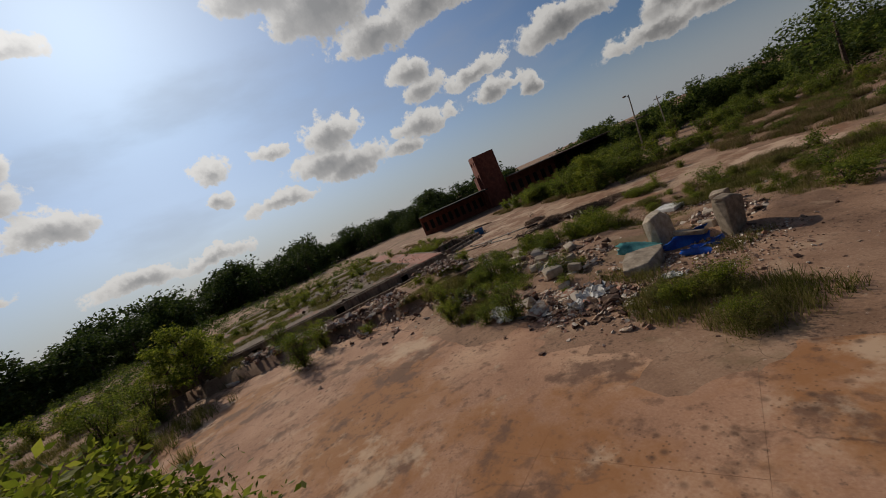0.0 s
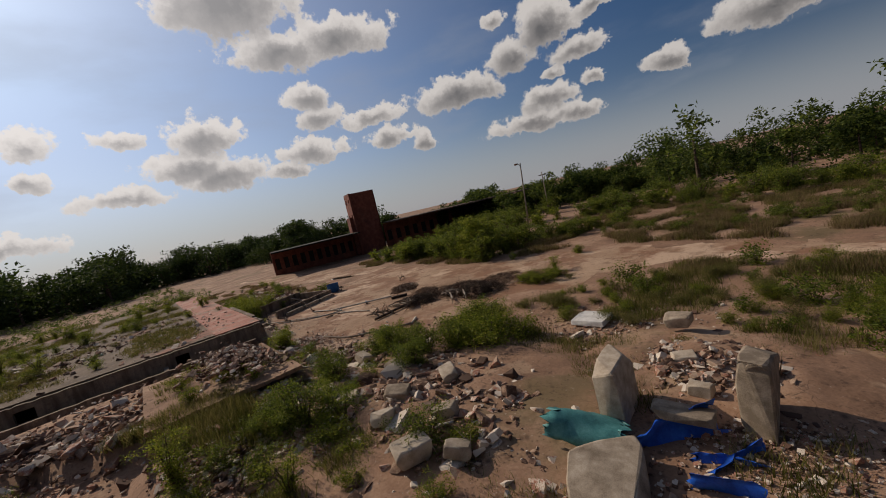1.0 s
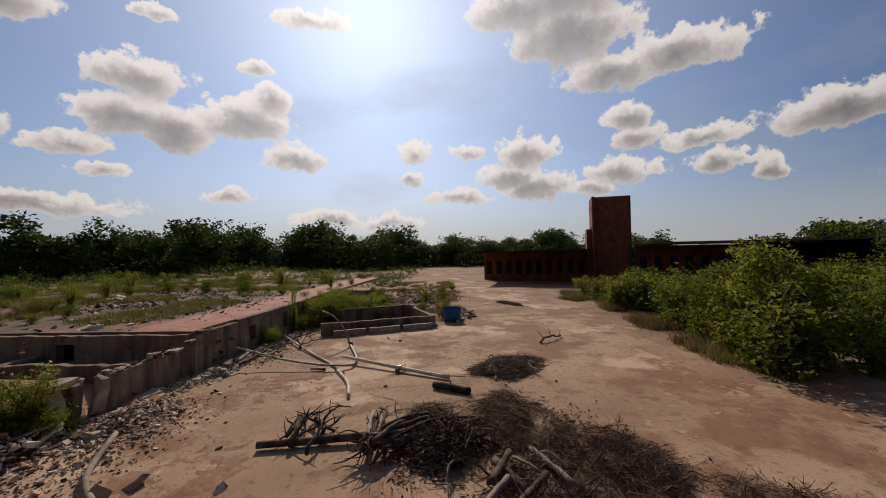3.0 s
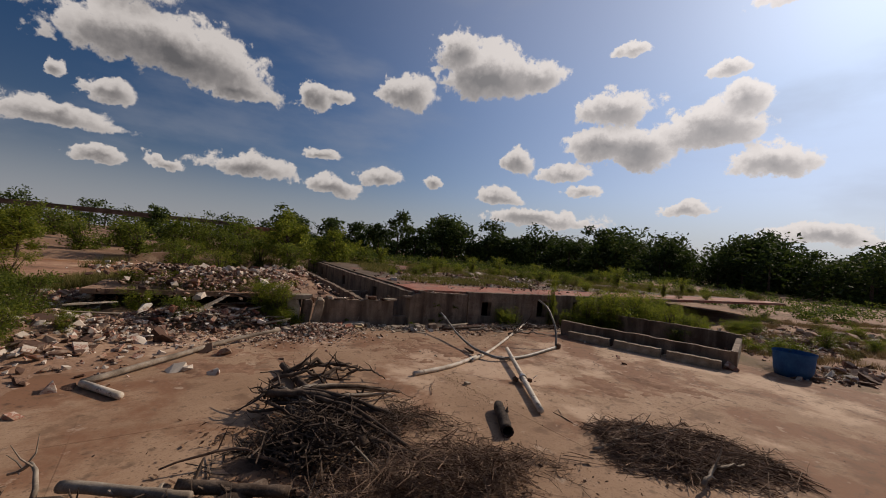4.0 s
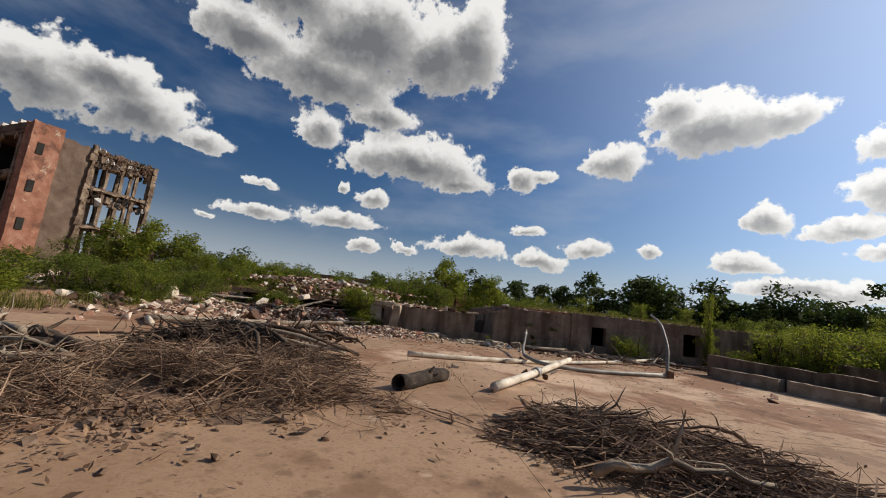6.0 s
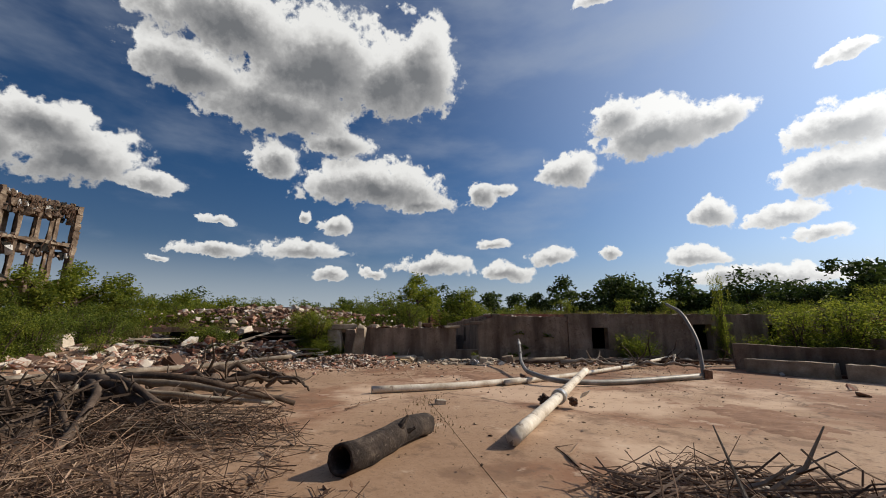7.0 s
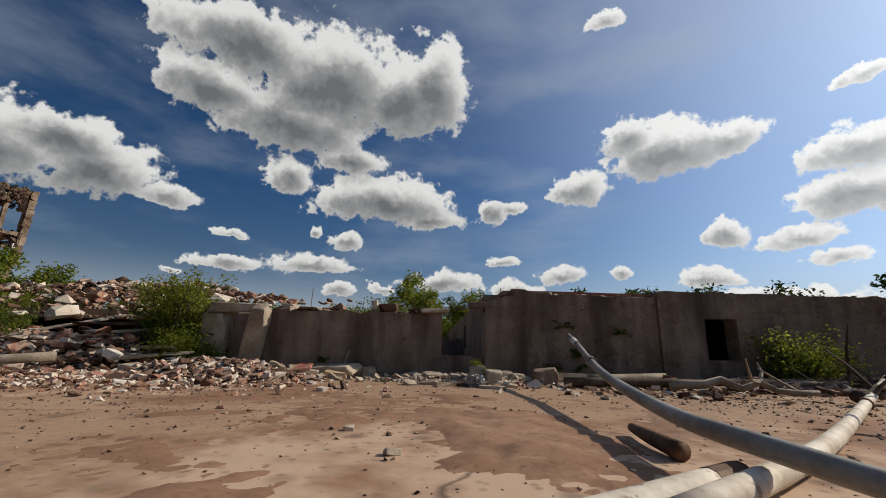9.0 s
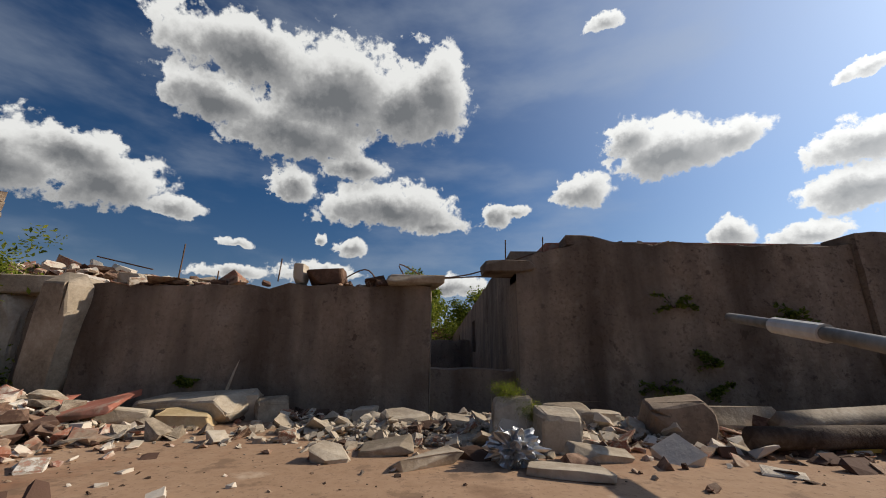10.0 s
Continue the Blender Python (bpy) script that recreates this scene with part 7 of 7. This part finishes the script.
for p in PROTO.values():
    for o in list(p.children) + [p]:
        bpy.data.objects.remove(o)


def sprig(x, y, z, size, seed):
    """A thin weed rooted in a crack, with a few stems and loose leaves."""
    rng = np.random.default_rng(seed)
    root = base("wall_weed", pose(x, y, z), "sparse green weed growing from a wall crack", "weed", "weeds on the wall")
    parts, C = [], []
    for _ in range(6):
        a = rng.uniform(0, 6.28)
        tip = np.array([math.cos(a) * size, -abs(math.sin(a)) * size * 0.3 - 0.03, rng.uniform(-0.35, 0.7) * size])
        mid = tip * 0.5 + np.array([0, -0.03, 0.12 * size])
        P = smooth_path([(0, 0, 0), mid, tip], 4)
        parts.append(tube(P, np.linspace(0.004, 0.0015, len(P)), 4))
        C += [p + rng.normal(0, 0.012, 3) for p in P[2:] for _ in range(3)]
    put("stem", *join(parts), M["bark"], root)
    tagged(put("foliage", *leaf_cloud(rng, C, np.full(len(C), 0.02), len(C) * 2, 0.024), M["leaf"], root), kind="stuff")


for k, (x, y, z, d) in enumerate([(2.46, 4.18, 1.10, 0.24), (2.86, 4.18, 0.50, 0.26), (3.72, 4.18, 0.98, 0.22), (2.2, 4.18, 0.28, 0.2), (2.75, 4.18, 0.25, 0.2), (-2.6, 4.24, 0.30, 0.10)]):
    sprig(x, y, z, d, 840 + k)


def grass(name, region, count, height, label, seed, mat="grass", avoid=(), floor=None):
    """Blades in tufts, strewn over a region (x0, y0, x1, y1)."""
    rng = np.random.default_rng(seed)
    Vs, n = [], 0
    x0, y0, x1, y1 = region
    tuft = 22
    while n < count:
        cx, cy = rng.uniform(x0, x1), rng.uniform(y0, y1)
        if any(inside(cx, cy, poly) for poly in avoid) or noise.noise((cx * 0.22, cy * 0.22, 7.0)) < 0.02:
            n += 1
            continue
        z = hgt(cx, cy) if floor is None else floor
        k = np.arange(tuft)
        bx, by = cx + rng.normal(0, 0.22, tuft), cy + rng.normal(0, 0.22, tuft)
        h = height * rng.uniform(0.4, 1.2, tuft)
        dx, dy = rng.normal(0, 0.3, tuft) * h, rng.normal(0, 0.3, tuft) * h
        w = 0.012 * (1 + h)
        a = rng.uniform(0, 6.28, tuft)
        ca, sa = np.cos(a) * w, np.sin(a) * w
        zz = np.full(tuft, z - 0.02)
        Vs.append(np.stack([np.stack([bx - ca, by - sa, zz], 1), np.stack([bx + ca, by + sa, zz], 1), np.stack([bx + dx, by + dy, zz + h], 1)], 1).reshape(-1, 3))
        n += tuft
    V = np.concatenate(Vs)
    ob = put(name, V, np.arange(len(V)).reshape(-1, 3), M[mat])
    return tagged(ob, label, "grass", kind="stuff")


grass("grass_field", (-34, -21, -12, 6), 36000, 0.45, "tufts of dry olive grass among rubble", 1, "grass", (YARD, WEST))
grass("grass_edge", (-39.5, 4.6, -32.5, 8.8), 5500, 0.5, "tufts of tall olive grass at the pavement edge", 2, "grass", (WEST,))
grass("grass_north", (-23, 6, -12, 30), 22000, 0.7, "tall green-yellow grass below the thicket", 3, "grass", (WEST, YARD))
grass("grass_south", (-40, -40, 36, -16), 90000, 0.7, "tall dry grass along the thicket", 4, "straw", (YARD,))
grass("grass_south_green", (-40, -40, 36, -16), 50000, 0.6, "tall olive grass along the thicket", 6, "grass", (YARD,))
grass("grass_waste", (-50, -72, 6, -30), 75000, 0.75, "tall dry grass on the waste land before the woods", 7, "straw", (YARD,))
grass("grass_waste", (-50, -72, 6, -30), 75000, 0.65, "tall olive grass on the waste land before the woods", 8, "grass", (YARD,))
grass("grass_back", (-20, 30, 60, 60), 50000, 0.9, "tall green grass behind the raised floor", 5, "grass", ())


def far_woods():
    """Belt of far broadleaf woods round the place, as crowns of leaf clumps."""
    rng = np.random.default_rng(12)
    Vs, Ts, to = [], [], 0
    South = []
    Tv = []
    def crown(x, y, z, h, w, leaves):
        n = 20
        c = np.stack([rng.normal(0, 0.27 * w, n), rng.normal(0, 0.27 * w, n), h * rng.uniform(0.02, 0.94, n) ** 0.9], 1)
        c[:, :2] *= (1.35 - 0.8 * (c[:, 2:] / h))
        r = w * rng.uniform(0.17, 0.30, n)
        v, _ = leaf_cloud(rng, c, r, int(leaves * (2.1 if y < 0 and x < 60 else 1.4)), (0.034 if y < 0 and x < 60 else 0.042) * w + 0.09, 0.8)
        (South if y < 0 and x < 60 else Vs).append(v + np.array([x, y, z]))
        v, f = tube([(x, y, z - 0.3), (x + rng.normal(0, 0.2), y, z + h * 0.6)], [0.03 * h, 0.012 * h], 5)
        nonlocal to
        Tv.append(v)
        Ts.extend(tuple(i + to for i in face) for face in f)
        to += len(v)
    def belt(az0, az1, dist, spread, height, count, leaves=300):
        for _ in range(count):
            a = radians(rng.uniform(az0, az1))
            d = dist + rng.normal(0, spread)
            x, y = d * math.sin(a), d * math.cos(a)
            h = height * rng.uniform(0.7, 1.2) * (1.0 + 0.7 * noise.noise((math.degrees(a) * 0.22, dist * 0.1, 0.0)))
            crown(x, y, hgt(x, y), h, h * rng.uniform(0.7, 0.95), leaves)
    belt(48, 84, 165, 12, 13.5, 150, 420)
    belt(84, 104, 190, 10, 12.5, 90, 420)
    belt(100, 122, 165, 12, 12.0, 90, 420)
    belt(118, 172, 108, 14, 6.6, 190, 640)
    belt(140, 200, 96, 12, 6.8, 90, 560)
    belt(168, 250, 120, 15, 12.0, 70)
    belt(6, 54, 124, 9, 9.6, 90, 520)
    belt(-8, 12, 135, 8, 8.5, 36)
    # single crowns that stand out of the skyline: bearing, height, width
    for az, h, w in ((3.0, 13.0, 7), (9.6, 13.2, 8.5), (12.5, 10.5, 7), (16.2, 12.0, 5), (19.2, 15.0, 8), (22.0, 11.5, 7), (26.4, 14.5, 9), (31.0, 11.5, 8), (33.6, 14.5, 9), (35.5, 13.5, 8), (38.0, 11.0, 7), (41.0, 14.0, 9), (46.0, 13.0, 7), (50.0, 15.0, 10), (52.5, 14.5, 10), (-12.0, 9.0, 6)):
        a = radians(az)
        crown(-0.8 + 112 * math.sin(a), -8.5 + 112 * math.cos(a), 0.6, h, w * 1.2, 1300)
    belt(-45, -6, 190, 15, 9.0, 60)
    belt(-110, -60, 150, 20, 12.0, 60)
    V = np.concatenate(Vs)
    tagged(put("far_woods", V, np.arange(len(V)).reshape(-1, 4), M["leaf_dark"]), "belt of dark green broadleaf woods on the skyline", "woods", kind="stuff")
    V = np.concatenate(South)
    Scrub = []
    for _ in range(420):
        a, d = radians(rng.uniform(14, 88)), rng.uniform(52, 140)
        x, y = d * math.sin(a), d * math.cos(a)
        if x < 48 and y < 40:
            continue
        h = rng.uniform(0.7, 2.4)
        n = 7
        c = np.stack([rng.normal(0, h * 0.7, n), rng.normal(0, h * 0.7, n), h * rng.uniform(0.15, 0.8, n)], 1)
        v, _ = leaf_cloud(rng, c, h * rng.uniform(0.3, 0.55, n), 160, 0.16, 0.7)
        Scrub.append(v + np.array([x, y, hgt(x, y)]))
    W = np.concatenate(Scrub)
    tagged(put("far_scrub", W, np.arange(len(W)).reshape(-1, 4), M["leaf_south"]), "low olive scrub on the waste land before the woods", "scrub", kind="stuff")
    tagged(put("south_woods", V, np.arange(len(V)).reshape(-1, 4), M["leaf_south"]), "belt of olive green broadleaf woods beyond the thicket", "woods", kind="stuff")
    tagged(put("far_trunks", np.concatenate(Tv), Ts, M["bark"]), "trunks of the far woods", "woods", kind="stuff")


far_woods()

grass("grass_joint", (-1.42, -6.6, -1.15, -4.4), 240, 0.07, "thin line of weeds in a pavement joint", 21, "straw")

grass("grass_deck", (3, 8.5, 45, 37), 60000, 0.40, "patches of olive weeds on the raised floor", 23, "grass", (), 1.93)
grass("grass_east", (16, -9, 62, 4), 30000, 0.35, "patches of dry weeds beyond the pit", 24, "straw", (YARD,))
grass("grass_ledge", (-13, 6.2, -5, 12.5), 3000, 0.3, "thin weeds on the floor ledge", 25, "grass", (), 1.32)
